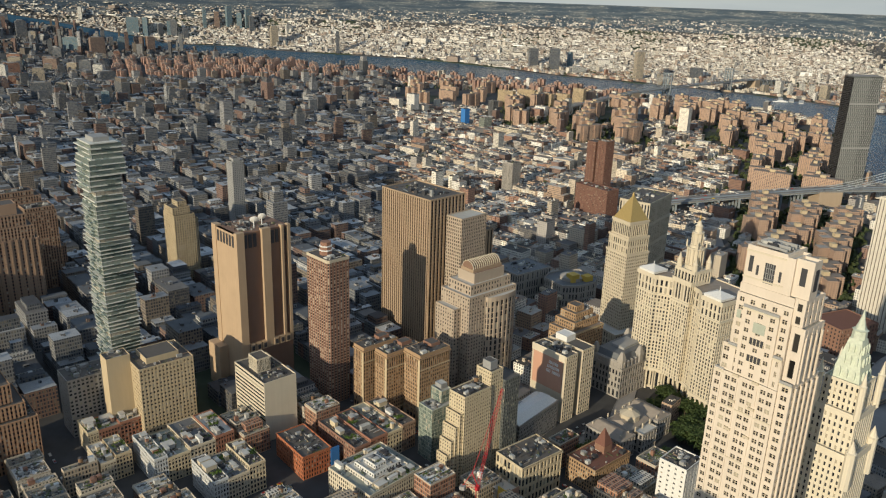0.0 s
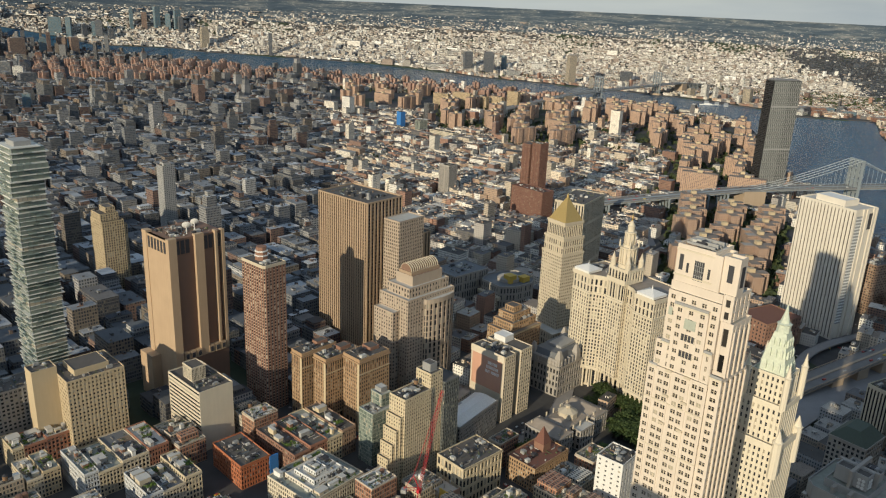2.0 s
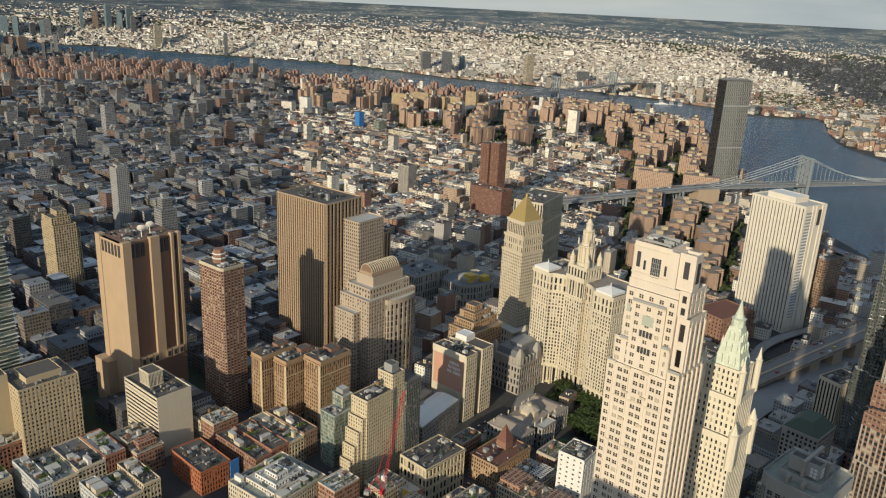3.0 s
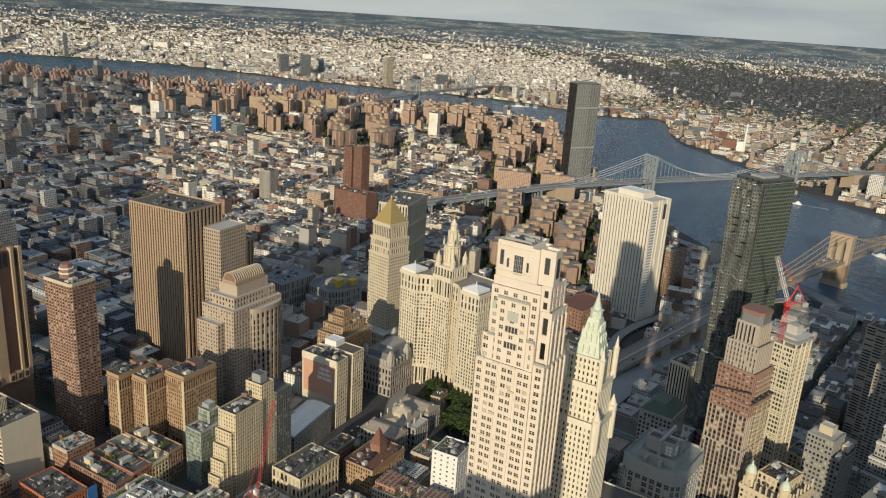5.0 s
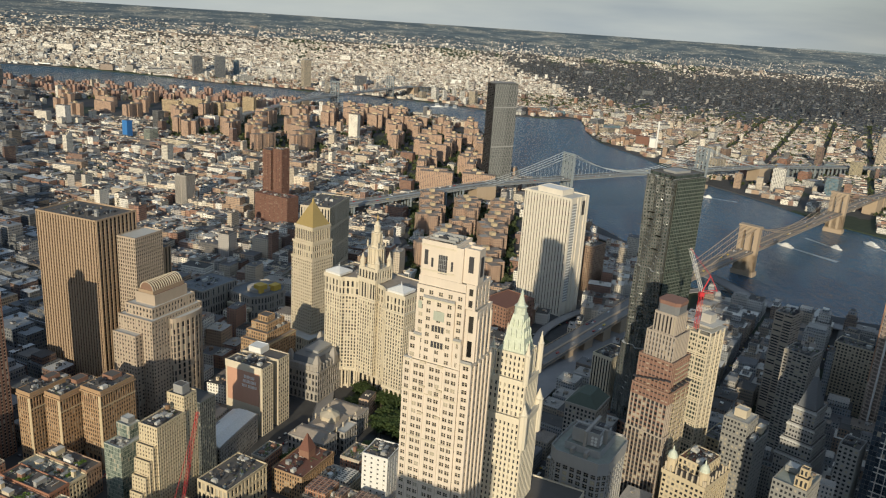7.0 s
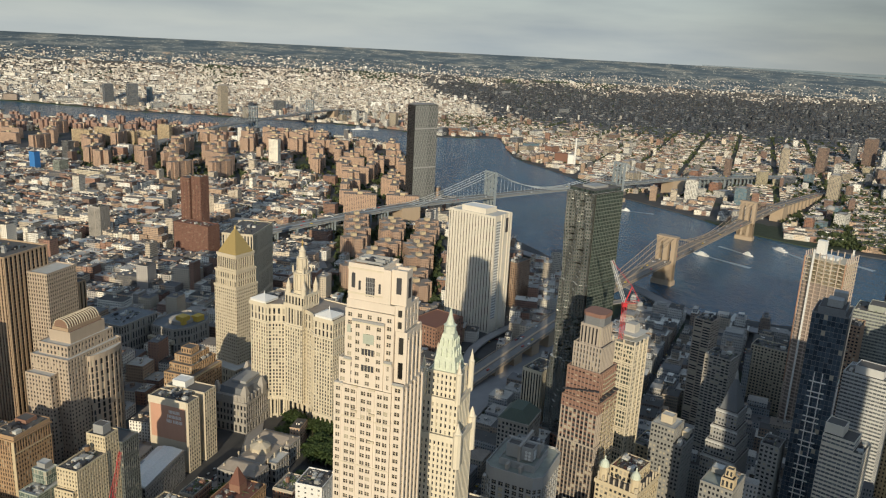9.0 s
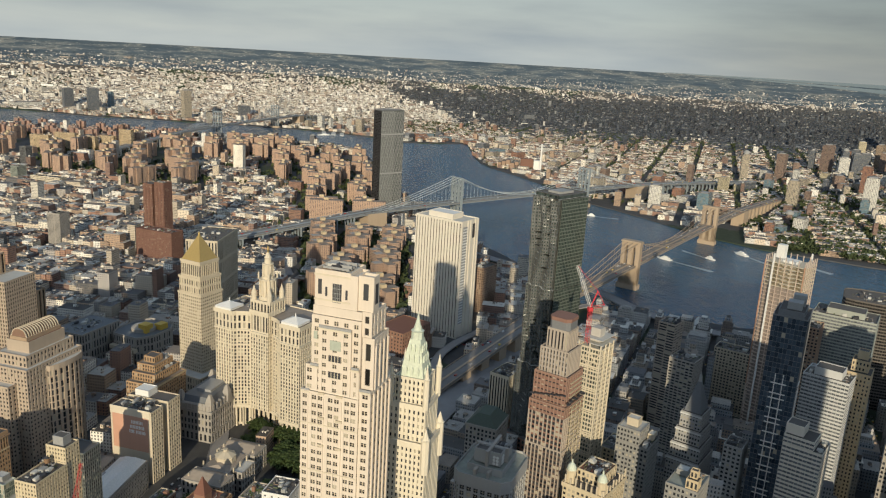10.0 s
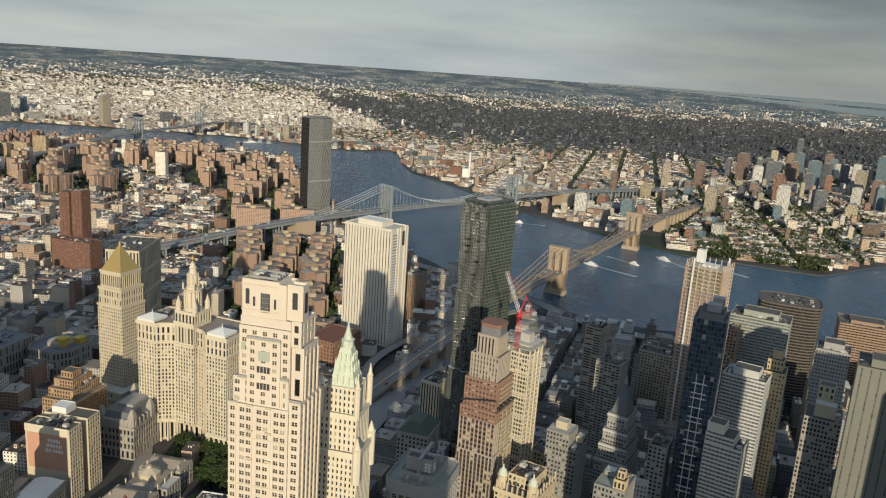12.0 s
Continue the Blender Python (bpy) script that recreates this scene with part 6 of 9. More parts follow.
for x, y, d, h in ((2723, 741, 66, 50), (2726, 662, 74, 58), (2752, 606, 60, 46), (2775, 553, 50, 47), (2787, 499, 44, 68)):
    plain_tower("apartment_building", "long yellow-tan brick cooperative apartment slab", x, y, 20, 19, d, h, M_COOP, COOP, loose=10, plant=3)
B = Building("deco_tower", "stepped brown brick communications tower", "tower", 596, 770, 29, 62, 54, M_DECO, loose=100)
DT = dict(bay=3.6, storey=4.2, pier=1.9, band=1.8, depth=0.8, rib=0.55, band_mat=M_BROWN)
B.tier(0, 0, 62, 54, 0, 96, DT, M_DARKROOF)
B.tier(5, 4, 58, 50, 96, 111, DT, M_DARKROOF, name="setback")
B.tier(11, 9, 52, 45, 111, 124, DT, M_DARKROOF, name="upper_setback")
B.tier(18, 15, 45, 39, 124, 136, dict(plain=True), M_DARKROOF, name="tank_house")
for i in range(9):
    B.block("pier", -0.7, 1.2 + i * 6.4, 0, -0.02, 2.6 + i * 6.4, 99, M_DECO)
    B.block("pier", 1.4 + i * 7.2, -0.7, 0, 2.8 + i * 7.2, -0.02, 99, M_DECO)
B.plant(2, 2, 60, 52, 96, 4, 83)
B.close()


# ---------------------------------------------------------------- more buildings round the park and in the shaded streets
def low_explicit(name, label, x, y, b, w, d, h, wall, style, roof=None, loose=50, seed=1, plant=8, pane=None):
    B = Building(name, label, "building", x, y, b, w, d, wall, pane, loose=loose)
    B.tier(0, 0, w, d, 0, h, style, roof or M_DARKROOF, 1.1)
    B.tier(-0.5, -0.5, w + 0.5, -0.02, h - 1.2, h + 0.2, dict(plain=True), parapet=0, name="cornice")
    B.plant(1.5, 1.5, w - 2, d - 2, h, plant, seed, 3)
    return B


LOFT = dict(bay=2.5, storey=4.0, pier=1.1, band=1.5, depth=0.45)
B = low_explicit("corner_building", "orange painted brick corner building with a dark roof", 474, 287, 30, 27, 46, 21, M_ORANGE, LOFT, seed=41)
B.block("tarpaulin", 26, -1.0, 1, 34, -0.1, 21, M_BLUE, "blue scaffold sheeting")
B.close()
def tuft(bm, x, y, z, r, n, rnd):
    """A clump of small leaf sprays."""
    for i in range(n):
        p = Vector((x + rnd.gauss(0, r * 0.5), y + rnd.gauss(0, r * 0.5), z + abs(rnd.gauss(0, r * 0.35))))
        a, b = rnd.uniform(0, 6.28), rnd.uniform(-0.7, 0.7)
        s = rnd.uniform(0.3, 0.7) * r * 0.45
        u = Vector((math.cos(a), math.sin(a), b)) * s
        v = Vector((-math.sin(a), math.cos(a), rnd.uniform(-0.5, 0.5))) * s
        bm.faces.new([bm.verts.new(p + c) for c in (-u - v, u - v, u + v, v - u)])


def roofscape(B, x0, y0, x1, y1, z, seed, green=2, white=4, decks=3):
    """A lived-in roof: stair houses, white terraces, timber decks, planting and a tank."""
    rnd = random.Random(seed)
    for i in range(white):
        w, d = rnd.choice((2.2, 3, 4.5, 9)), rnd.choice((2.4, 3.2, 5, 8))
        a, b = rnd.uniform(x0, max(x0, x1 - w)), rnd.uniform(y0, max(y0, y1 - d))
        hh = rnd.uniform(2.2, 5)
        B.block("roof_house", a, b, z, a + w, b + d, z + hh, rnd.choice((M_WHITEPAINT, M_GREYSTONE, M_BROWN, M_BUFF, M_GRANITE, M_PALE)))
        B.block("roof_house_lid", a - 0.25, b - 0.25, z + hh, a + w + 0.25, b + d + 0.25, z + hh + 0.35, M_LIGHTROOF)
    for i in range(decks):
        w, d = rnd.uniform(4, 10), rnd.uniform(4, 9)
        a, b = rnd.uniform(x0, max(x0, x1 - w)), rnd.uniform(y0, max(y0, y1 - d))
        k = rnd.uniform(0.25, 0.6)
        B.block("roof_deck", a, b, z + 0.05, a + w, b + d, z + k, rnd.choice((M_DECKBOARD, M_GREENGREY, M_LIMEGREY, M_DARKROOF)))
        bx = Boxes()
        for q in range(7):
            u, v, s = rnd.uniform(a, a + w - 1.5), rnd.uniform(b, b + d - 1.5), rnd.uniform(0.5, 1.5)
            bx.box(u, v, z + k, u + s, v + s * rnd.uniform(0.5, 1.2), z + k + rnd.uniform(0.4, 1.3))
        piece("deck_furniture", bx.mesh("deck_furniture", M_CLUTTER), B.root, kind="stuff")
    for i in range(green):
        bm = bmesh.new()
        a, b = rnd.uniform(x0, x1 - 6), rnd.uniform(y0, y1 - 6)
        for q in range(14):
            tuft(bm, a + rnd.uniform(0, 8), b + rnd.uniform(0, 5), z + 0.6, 1.5, 16, rnd)
        part("roof_garden", bm, M_PLANTER, B.root, "green roof garden planting", "stuff")


def street_block(label, x, y, bearing, d, parts, seed):
    """A terrace of joined fronts: each part is width, height, wall, roof."""
    w = sum(p[0] for p in parts)
    B = Building("street_block", label, "building", x, y, bearing, w, d, parts[0][2], loose=60)
    u = 0.0
    for i, (pw, h, wall, roof) in enumerate(parts):
        B.tier(u, 0, u + pw - 0.06, d - (i % 2) * 3, 0, h, dict(LOFT, wall=wall, bay=2.4 + 0.3 * (i % 3)), roof, 1.1)
        B.block("cornice", u, -0.7, h - 1.4, u + pw - 0.1, -0.02, h + 0.3, wall)
        roofscape(B, u + 1.2, 1.5, u + pw - 1.5, d - 5, h + 0.02, seed + i, 1 + (i % 2), 2 + int(pw / 9), 2)
        B.plant(u + 1, 1.5, u + pw - 2, d - 5, h, 4, seed + i, 2.4)
        u += pw
    return B.close()


M_GREENROOF = plain("green_grey_roofing", (0.31, 0.33, 0.29), 0.9, 0, 0.3, 0.2)
M_GREENHIP = plain("dark_green_roof", (0.10, 0.125, 0.10), 0.8)
M_DECKBOARD = plain("weathered_deck_boards", (0.26, 0.20, 0.14), 0.85)
M_PLANTER = leaf_mat("roof_garden_leaves", (0.06, 0.12, 0.025), (0.16, 0.22, 0.05))
M_ROWBRICK = stone("row_red_brick", (0.36, 0.18, 0.12))
street_block("brick loft row with a grey-green cluttered roof", 433, 470, 28, 27, ((9, 22, M_BUFF, M_GREENROOF), (18, 21, M_ROWBRICK, M_GREENROOF), (19, 22, M_ROWBRICK, M_LIGHTROOF)), 301)
street_block("row of loft buildings with roof gardens and arcaded fronts", 420, 390, 28, 46, ((11, 25, M_LIMEGREY, M_GREENROOF), (19, 22, M_BUFF, M_GREENROOF), (22, 24, M_PALE, M_SLATE), (17, 26, M_ROWBRICK, M_LIGHTROOF)), 311)
street_block("dark-roofed brick row behind blue sheeting", 500, 253, 28, 56, ((16, 23, M_BROWN, M_DARKROOF), (18, 25, M_ROWBRICK, M_DARKROOF), (16, 24, M_BUFF, M_GREENROOF), (15, 26, M_DECO, M_DARKROOF)), 321)
street_block("loft row with terraces and dark tarred roofs", 415, 330, 28, 40, ((12, 24, M_LIMEGREY, M_DARKROOF), (18, 22, M_PALE, M_SLATE), (14, 26, M_BUFF, M_DARKROOF)), 331)
street_block("small loft pair with pale roofs", 406, 431, 28, 34, ((12, 19, M_PALE, M_LIGHTROOF), (13, 22, M_TAN, M_GREENROOF)), 341)
B = low_explicit("loft_building", "cream stone loft building with white roof structures", 441, 211, 24, 54, 50, 28, M_CREAM, LOFT, M_GREENROOF, seed=42, plant=14)
for x0, y0, x1, y1, z0, z1, m in ((9, 8, 46, 40, 28, 31.2, M_OFFWHITE), (14, 12, 42, 35, 31.5, 34.6, M_WHITEPAINT), (19, 16, 30, 30, 34.9, 38, M_WHITEPAINT), (33, 18, 40, 32, 34.9, 37, M_LIMEGREY)):
    B.tier(x0, y0, x1, y1, z0, z1, dict(bay=3, storey=3.1, pier=1.4, band=1.3, depth=0.4, wall=m), M_LIGHTROOF, 0.9, name="roof_terrace")
    B.plant(x0 + 1, y0 + 1, x1 - 1, y1 - 1, z1, 3, int(x0), 2)
roofscape(B, 2, 2, 50, 8, 28.02, 351, 3, 4, 4)
roofscape(B, 2, 41, 50, 47, 28.02, 352, 3, 4, 4)
for i, (x, y) in enumerate(((8, 12), (22, 18), (34, 10), (40, 30), (16, 34))):
    B.block("roof_house", x, y, 28, x + 4.5, y + 4, 30.8 + i % 2, M_LIGHTROOF)
B.close()
B = low_explicit("office_building", "buff brick office building with a dark plant roof", 509, 113, 31, 45, 30, 35, M_BUFF, dict(bay=4.2, storey=8.2, pier=1.7, band=2.6, depth=0.7), seed=43, plant=9)
B.close()
B = low_explicit("office_building", "white stuccoed building with an open roof well", 521, -6, 25, 24, 22, 58, M_WHITEPAINT, dict(bay=5, storey=4.2, pier=3.6, band=2.8, depth=0.3), seed=44, loose=20, plant=5)
B.close()
B = Building("glass_building", "green glass infill building with pale floor edges", "building", 539, 200, 29, 24, 18, M_TERRACE, G_PALE, loose=80)
GLASSY = dict(bay=1.6, storey=3.5, pier=0.1, band=0.45, depth=0.15)
B.tier(0, 0, 24, 18, 0, 50, GLASSY, M_LIGHTROOF, 0.8)
B.tier(13, 4, 24, 18, 51.2, 62, GLASSY, M_LIGHTROOF, 0.8, name="upper_block")
B.tier(15, 7, 22, 15, 63.2, 67, dict(plain=True, wall=M_GREY), M_LIGHTROOF, 0.4, name="plant_house")
B.plant(1, 1, 12, 16, 50, 4, 45, 2)
B.close()
B = low_explicit("store_building", "long grey store with a pale curved roof", 580, 134, 19, 64, 26, 27, M_GRANITE, LOFT, M_LIGHTROOF, seed=46, plant=3)
bm = bmesh.new()
prism(bm, [(1, 1), (63, 1), (63, 25), (1, 25)], 28.2, 32, [(4, 9), (60, 9), (60, 17), (4, 17)])
part("curved_roof", bm, M_WHITEPAINT, B.root, "pale standing-seam roof")
B.close()
B = low_explicit("brick_building", "red-roofed brick building with a steep red-brown spire", 548, 62, 29, 46, 30, 22, M_OCHRE, LOFT, M_ROOFRED, seed=47, plant=6)
B.block("spire_base", 26, 12, 22, 36, 22, 29, M_BROWN)
bm = bmesh.new()
prism(bm, [(25.6, 11.6), (36.4, 11.6), (36.4, 22.4), (25.6, 22.4)], 29, 43, [(30.7, 16.7), (31.3, 16.7), (31.3, 17.3), (30.7, 17.3)])
part("spire", bm, M_ROOFRED, B.root, "steep red-brown pyramid roof")
B.close()
B = Building("office_building", "stepped tan brick office building with a penthouse", "office", 716, 116, 29, 46, 34, M_OCHRE, loose=80)
TALL = dict(bay=2.9, storey=3.6, pier=1.3, band=1.4, depth=0.5, rib=0.25)
B.tier(0, 0, 46, 34, 0, 62, TALL, M_BROWNROOF)
B.tier(-0.5, -0.5, 46.5, -0.02, 61, 62.8, dict(plain=True, wall=M_TAN), parapet=0, name="cornice")
B.tier(4, 4, 42, 30, 63.2, 71, TALL, M_BROWNROOF, name="setback")
B.tier(8, 7, 36, 27, 72.2, 79, TALL, M_BROWNROOF, name="upper_setback")
B.tier(12, 10, 24, 22, 80.2, 86, dict(bay=3, storey=5, pier=1.6, band=1.8, depth=0.4), M_DARKROOF, 0.6, name="tank_house")
B.plant(26, 9, 35, 25, 79, 6, 51)
B.plant(5, 5, 40, 8, 71, 5, 52)
B.close()
B = Building("county_courthouse", "colonnaded grey courthouse with yellow roof sheeting", "courthouse", 905, 160, 36, 62, 56, M_GRANITE, loose=60)
B.poly([(0, 10), (18, 0), (46, 0), (62, 12), (62, 46), (44, 56), (16, 56), (0, 46)], 0, 36, dict(bay=4.2, storey=9, pier=2.2, band=2.6, depth=0.8), M_SLATE, 2)
for i in range(10):
    bm = bmesh.new()
    lathe(bm, -3.5, 12 + i * 3.6, [(1.0, 0), (0.85, 1), (0.75, 18), (1.1, 19.5)], 8)
    part("column", bm, M_PALE, B.root)
B.block("portico_roof", -5.2, 9, 19.5, 1, 48, 24, M_PALE)
B.block("roof_sheeting", 20, 14, 36, 32, 26, 46, M_YELLOW, "yellow construction sheeting")
B.block("roof_sheeting", 38, 8, 36, 50, 18, 43, M_YELLOW)
bm = bmesh.new()
prism(bm, ring(31, 28, 15, 16), 36, 40)
prism(bm, ring(31, 28, 15, 16), 40, 44, ring(31, 28, 4, 16))
part("rotunda_roof", bm, M_GRANITE, B.root, "low grey stone rotunda roof")
B.close()
B = Building("hexagon_court", "long grey stone court with pilasters in shade", "courthouse", 905, 226, 32, 60, 44, M_GRANITE, loose=60)
B.tier(0, 0, 60, 44, 0, 44, dict(bay=4.4, storey=11, pier=2.2, band=2.8, depth=0.8), M_SLATE)
B.plant(6, 6, 50, 38, 44, 8, 52)
B.close()
B = Building("broadway_tower", "grey limestone tower with chamfered corners and a roof of fan houses", "tower", 416.4, -136.5, 35, 32, 26, M_GREYSTONE, loose=120)
OCT = [(-1, -6), (33, -6), (38, -1), (38, 27), (33, 32), (-1, 32), (-6, 27), (-6, -1)]
B.poly(OCT, 0, 120, dict(bay=4.6, storey=4.1, pier=1.6, band=1.2, depth=0.8, rib=0.4, mullion=0.12), parapet=0)
B.poly([(16 + (x - 16) * 1.02, 13 + (y - 13) * 1.02) for x, y in OCT], 120, 127, dict(plain=True), M_GREENROOF, 1.6, name="frieze")
B.tier(2, 1, 30, 25, 127, 131, dict(plain=True), M_GREENROOF, 0.8, name="roof_house")
B.tier(6, 4, 14, 22, 132, 140, dict(plain=True), M_DARKROOF, 1.2, name="fan_house")
B.tier(18, 3, 26, 21, 132, 137, dict(plain=True), M_DARKROOF, 1.2, name="fan_house")
for x0, y0, x1, y1, z1 in ((3, 11.6, 29, 13.4, 142), (14.6, 2, 16.4, 24, 141), (-3, 8, 2, 10, 131), (-3, 17, 2, 19, 131)):
    B.block("roof_beam", x0, y0, 127, x1, y1, z1, M_GRANITE)
for i in range(6):
    for face in (0, 1):
        u, z = 2.2 * (i % 2), 133.4 + 2.2 * (i // 2)
        at = Matrix.Translation((5.9, 6.2 + u, z)) @ Matrix.Rotation(radians(90), 4, "Y") if face == 0 else Matrix.Translation((8.6 + u, 3.9, z)) @ Matrix.Rotation(radians(90), 4, "X")
        bm = bmesh.new()
        bmesh.ops.create_cone(bm, cap_ends=True, segments=12, radius1=0.95, radius2=0.95, depth=0.5, matrix=at)
        part("cooling_fan", bm, M_WHITEMETAL, B.root, "round pale fan grille")
B.plant(19, 4, 25, 20, 137, 4, 63)
B.close()
B = Building("twin_cupola_tower", "ornate tan stone tower with twin copper cupolas", "tower", 424, -210, 48, 36, 30, M_BUFF, loose=120)
B.tier(0, 0, 36, 30, 0, 102, GRID, M_DARKROOF)
B.tier(-0.8, -0.8, 36.8, 30.8, 102, 104, dict(plain=True), M_DARKROOF, name="cornice")
for y in (3.5, 26.5):
    bm = bmesh.new()
    lathe(bm, 4, y, [(3.4, 104), (3.4, 113), (3.9, 113.5), (3.4, 114)], 12)
    drum = part("cupola_drum", bm, M_BUFF, B.root)
    bm = bmesh.new()
    lathe(bm, 4, y, [(3.3, 114), (3.0, 116), (2.0, 118), (0.7, 119), (0.5, 121), (0.1, 122)], 12)
    part("cupola", bm, M_COPPER, drum, "green copper dome")
for k in range(8):
    B.block("finial", 0.4 + k * 4.9, -0.4, 104.8, 1.4 + k * 4.9, 0.6, 109 + (k % 2) * 2, M_PALE)
    B.block("finial", -0.4, 0.6 + k * 3.9, 104.8, 0.6, 1.6 + k * 3.9, 109 + (k % 2) * 2, M_PALE)
B.tier(10, 6, 33, 25, 104, 112, dict(bay=3, storey=4, pier=1.4, band=1.4, depth=0.4), M_ROOFRED, name="attic_storey")
B.plant(11, 7, 32, 24, 112, 9, 53)
B.close()
B = Building("stepped_tower", "grey stepped office tower under a dark pyramid roof", "tower", 518, -338, 48, 36, 28, M_GREYSTONE, loose=120)
for i, (k, z0, z1) in enumerate(((0, 0, 66), (2.2, 67, 79), (4.4, 80, 92), (6.6, 93, 106))):
    B.tier(k, k * 0.8, 36 - k, 28 - k * 0.8, z0, z1, dict(GRID, bay=2.4, pier=0.95, storey=3.5), M_DARKROOF, name="wall" if i == 0 else "setback")
    B.block("cornice", k - 0.6, k * 0.8 - 0.6, z1 - 1.6, k, 28.6 - k * 0.8, z1 - 0.2, M_LIMEGREY)
bm = bmesh.new()
prism(bm, [(8.5, 7), (27.5, 7), (27.5, 21), (8.5, 21)], 107, 132, [(16.5, 12.5), (19.5, 12.5), (19.5, 15.5), (16.5, 15.5)])
part("pyramid_roof", bm, M_SLATE, B.root, "steep dark slate pyramid roof")
bm = bmesh.new()
lathe(bm, 18, 14, [(1.6, 132), (1.4, 136), (0.2, 140)], 8)
part("lantern", bm, M_GREY, B.root)
B.close()
B = Building("office_building", "grey stone office block with white roof houses", "office", 475, -266, 46, 26, 25, M_ASHSTONE, loose=60)
B.tier(0, 0, 26, 25, 0, 108, dict(GRID, bay=2.7, pier=1.1), M_DARKROOF)
B.tier(0, 7, 20, 25, 109.2, 120, dict(GRID, bay=2.7, pier=1.1), M_LIGHTROOF, name="setback")
B.tier(5, 11, 13, 20, 121.2, 127, dict(plain=True, wall=M_PALE), M_LIGHTROOF, 0.5, name="roof_house")
B.tier(15, 1.5, 23, 6, 109.2, 114, dict(plain=True, wall=M_PALE), M_LIGHTROOF, 0.4, name="roof_house")
B.plant(1, 1, 25, 6, 108, 6, 47)
B.close()
B = Building("office_building", "grey stone office block with a tan corner turret", "office", 380, -250, 46, 26, 20, M_ASHSTONE, loose=60)
B.tier(0, 0, 26, 20, 0, 132, dict(GRID, bay=2.6, pier=1.1), M_GREENROOF)
B.tier(0.4, 0.4, 8, 8, 133.2, 139, dict(bay=2.4, storey=5, pier=1.1, band=1.6, depth=0.4, wall=M_TAN), M_DARKROOF, 0.8, name="corner_turret")
B.tier(1.8, 1.8, 6.4, 6.4, 140.2, 145, dict(bay=2.2, storey=4, pier=1.0, band=1.4, depth=0.3, wall=M_TAN), M_DARKROOF, 0.6, name="turret_lantern")
B.tier(14, 11, 22, 18, 133.2, 136.5, dict(plain=True), M_LIGHTROOF, 0.4, name="roof_house")
B.plant(9, 2, 25, 10, 132, 7, 38)
B.close()
plain_tower("office_building", "narrow grey office building in a street canyon", 477, -346, 46, 20, 14, 103, M_GREYSTONE, GRID, loose=30, plant=4)
plain_tower("office_building", "red-brown brick office block by the river", 652, -539, 46, 26, 17, 132, M_DECO, GRID, loose=30, plant=4)
plain_tower("office_tower", "grey stone slab tower with pale roof houses", 509, -544, 46, 30, 28, 160, M_GREYSTONE, dict(bay=2.4, storey=3.4, pier=0.8, band=1.4, depth=0.3), G_SMOKE, top=6, loose=40)
B = Building("office_tower", "tan stepped office tower with a sunlit top", "tower", 502, -471, 46, 22, 19, M_TAN, loose=60)
B.tier(0, 0, 22, 19, 0, 148, dict(GRID, bay=2.7), M_DARKROOF)
B.tier(4, 3, 18, 16, 149.2, 158, dict(GRID, bay=2.7), M_DARKROOF, name="setback")
B.tier(7, 5, 15, 13, 159.2, 166, dict(plain=True), M_DARKROOF, 0.5, name="tank_house")
B.close()
B = Building("office_building", "dark office block with a tall lit stair tower", "office", 425, -459, 46, 30, 26, M_GRANITE, loose=40)
B.tier(0, 0, 30, 26, 0, 141, dict(bay=2.6, storey=3.7, pier=1.0, band=1.6, depth=0.4), M_DARKROOF)
B.tier(3, 5, 14, 20, 142.2, 152, dict(plain=True, wall=M_PALE), M_LIGHTROOF, 0.6, name="penthouse")
B.tier(16, 8, 28, 20, 142.2, 163, dict(bay=4, storey=5, pier=2.4, band=2, depth=0.4, wall=M_BUFF), M_DARKROOF, 0.6, name="stair_tower")
B.plant(2, 1, 28, 6, 141, 6, 19)
B.close()
plain_tower("office_building", "low tan block beside the braced tower", 520, -284, 46, 30, 34, 74, M_TAN, GRID, loose=40)
plain_tower("apartment_tower", "grey apartment slab with long balconies", 600, -371, 50, 24, 24, 121, M_GRANITE, dict(bay=4, storey=2.9, pier=0.8, band=1.3, depth=0.8), loose=40)
plain_tower("apartment_tower", "grey apartment slab with a sunlit edge", 681, -394, 50, 22, 18, 128, M_PIERS, dict(bay=8, storey=2.9, pier=0.8, band=1.3, depth=0.8), loose=40)
plain_tower("apartment_tower", "broad pale brick apartment block in shade", 718, -515, 46, 24, 43, 76, M_PALE, GRID, loose=40)
B = Building("office_building", "older stone office building under a dark green hipped roof", "office", 536, -167, 35, 30, 26, M_GRANITE, loose=40)
B.tier(0, 0, 30, 26, 0, 96, dict(bay=3.2, storey=3.7, pier=1.4, band=1.4, depth=0.5), parapet=0.6)
B.tier(-0.6, -0.6, 30.6, 26.6, 96.6, 98, dict(plain=True), parapet=0.2, name="cornice")
bm = bmesh.new()
prism(bm, [(0, 0), (30, 0), (30, 26), (0, 26)], 98, 106, [(6, 8), (24, 8), (24, 18), (6, 18)])
part("hipped_roof", bm, M_GREENHIP, B.root, "dark green hipped roof")
B.close()
plain_tower("ribbed_block", "small white ribbed block below the rippled tower", 690, -224, 46, 34, 22, 72, M_CREAM, dict(bay=3.2, storey=60, pier=1.6, band=4, depth=0.6), G_DARK, loose=20)
plain_tower("office_building", "grey office slab with flat plant roof", 392, -482, 46, 46, 34, 98, M_LIMEGREY, GRID, loose=60)
plain_tower("apartment_block", "brown brick apartment slab by the white tower", 1062, -262, 46, 30, 22, 92, M_DECO, GRID, loose=40)
plain_tower("apartment_block", "brown brick apartment slab near the river", 1090, -300, 46, 40, 24, 70, M_DECO, GRID, loose=40)
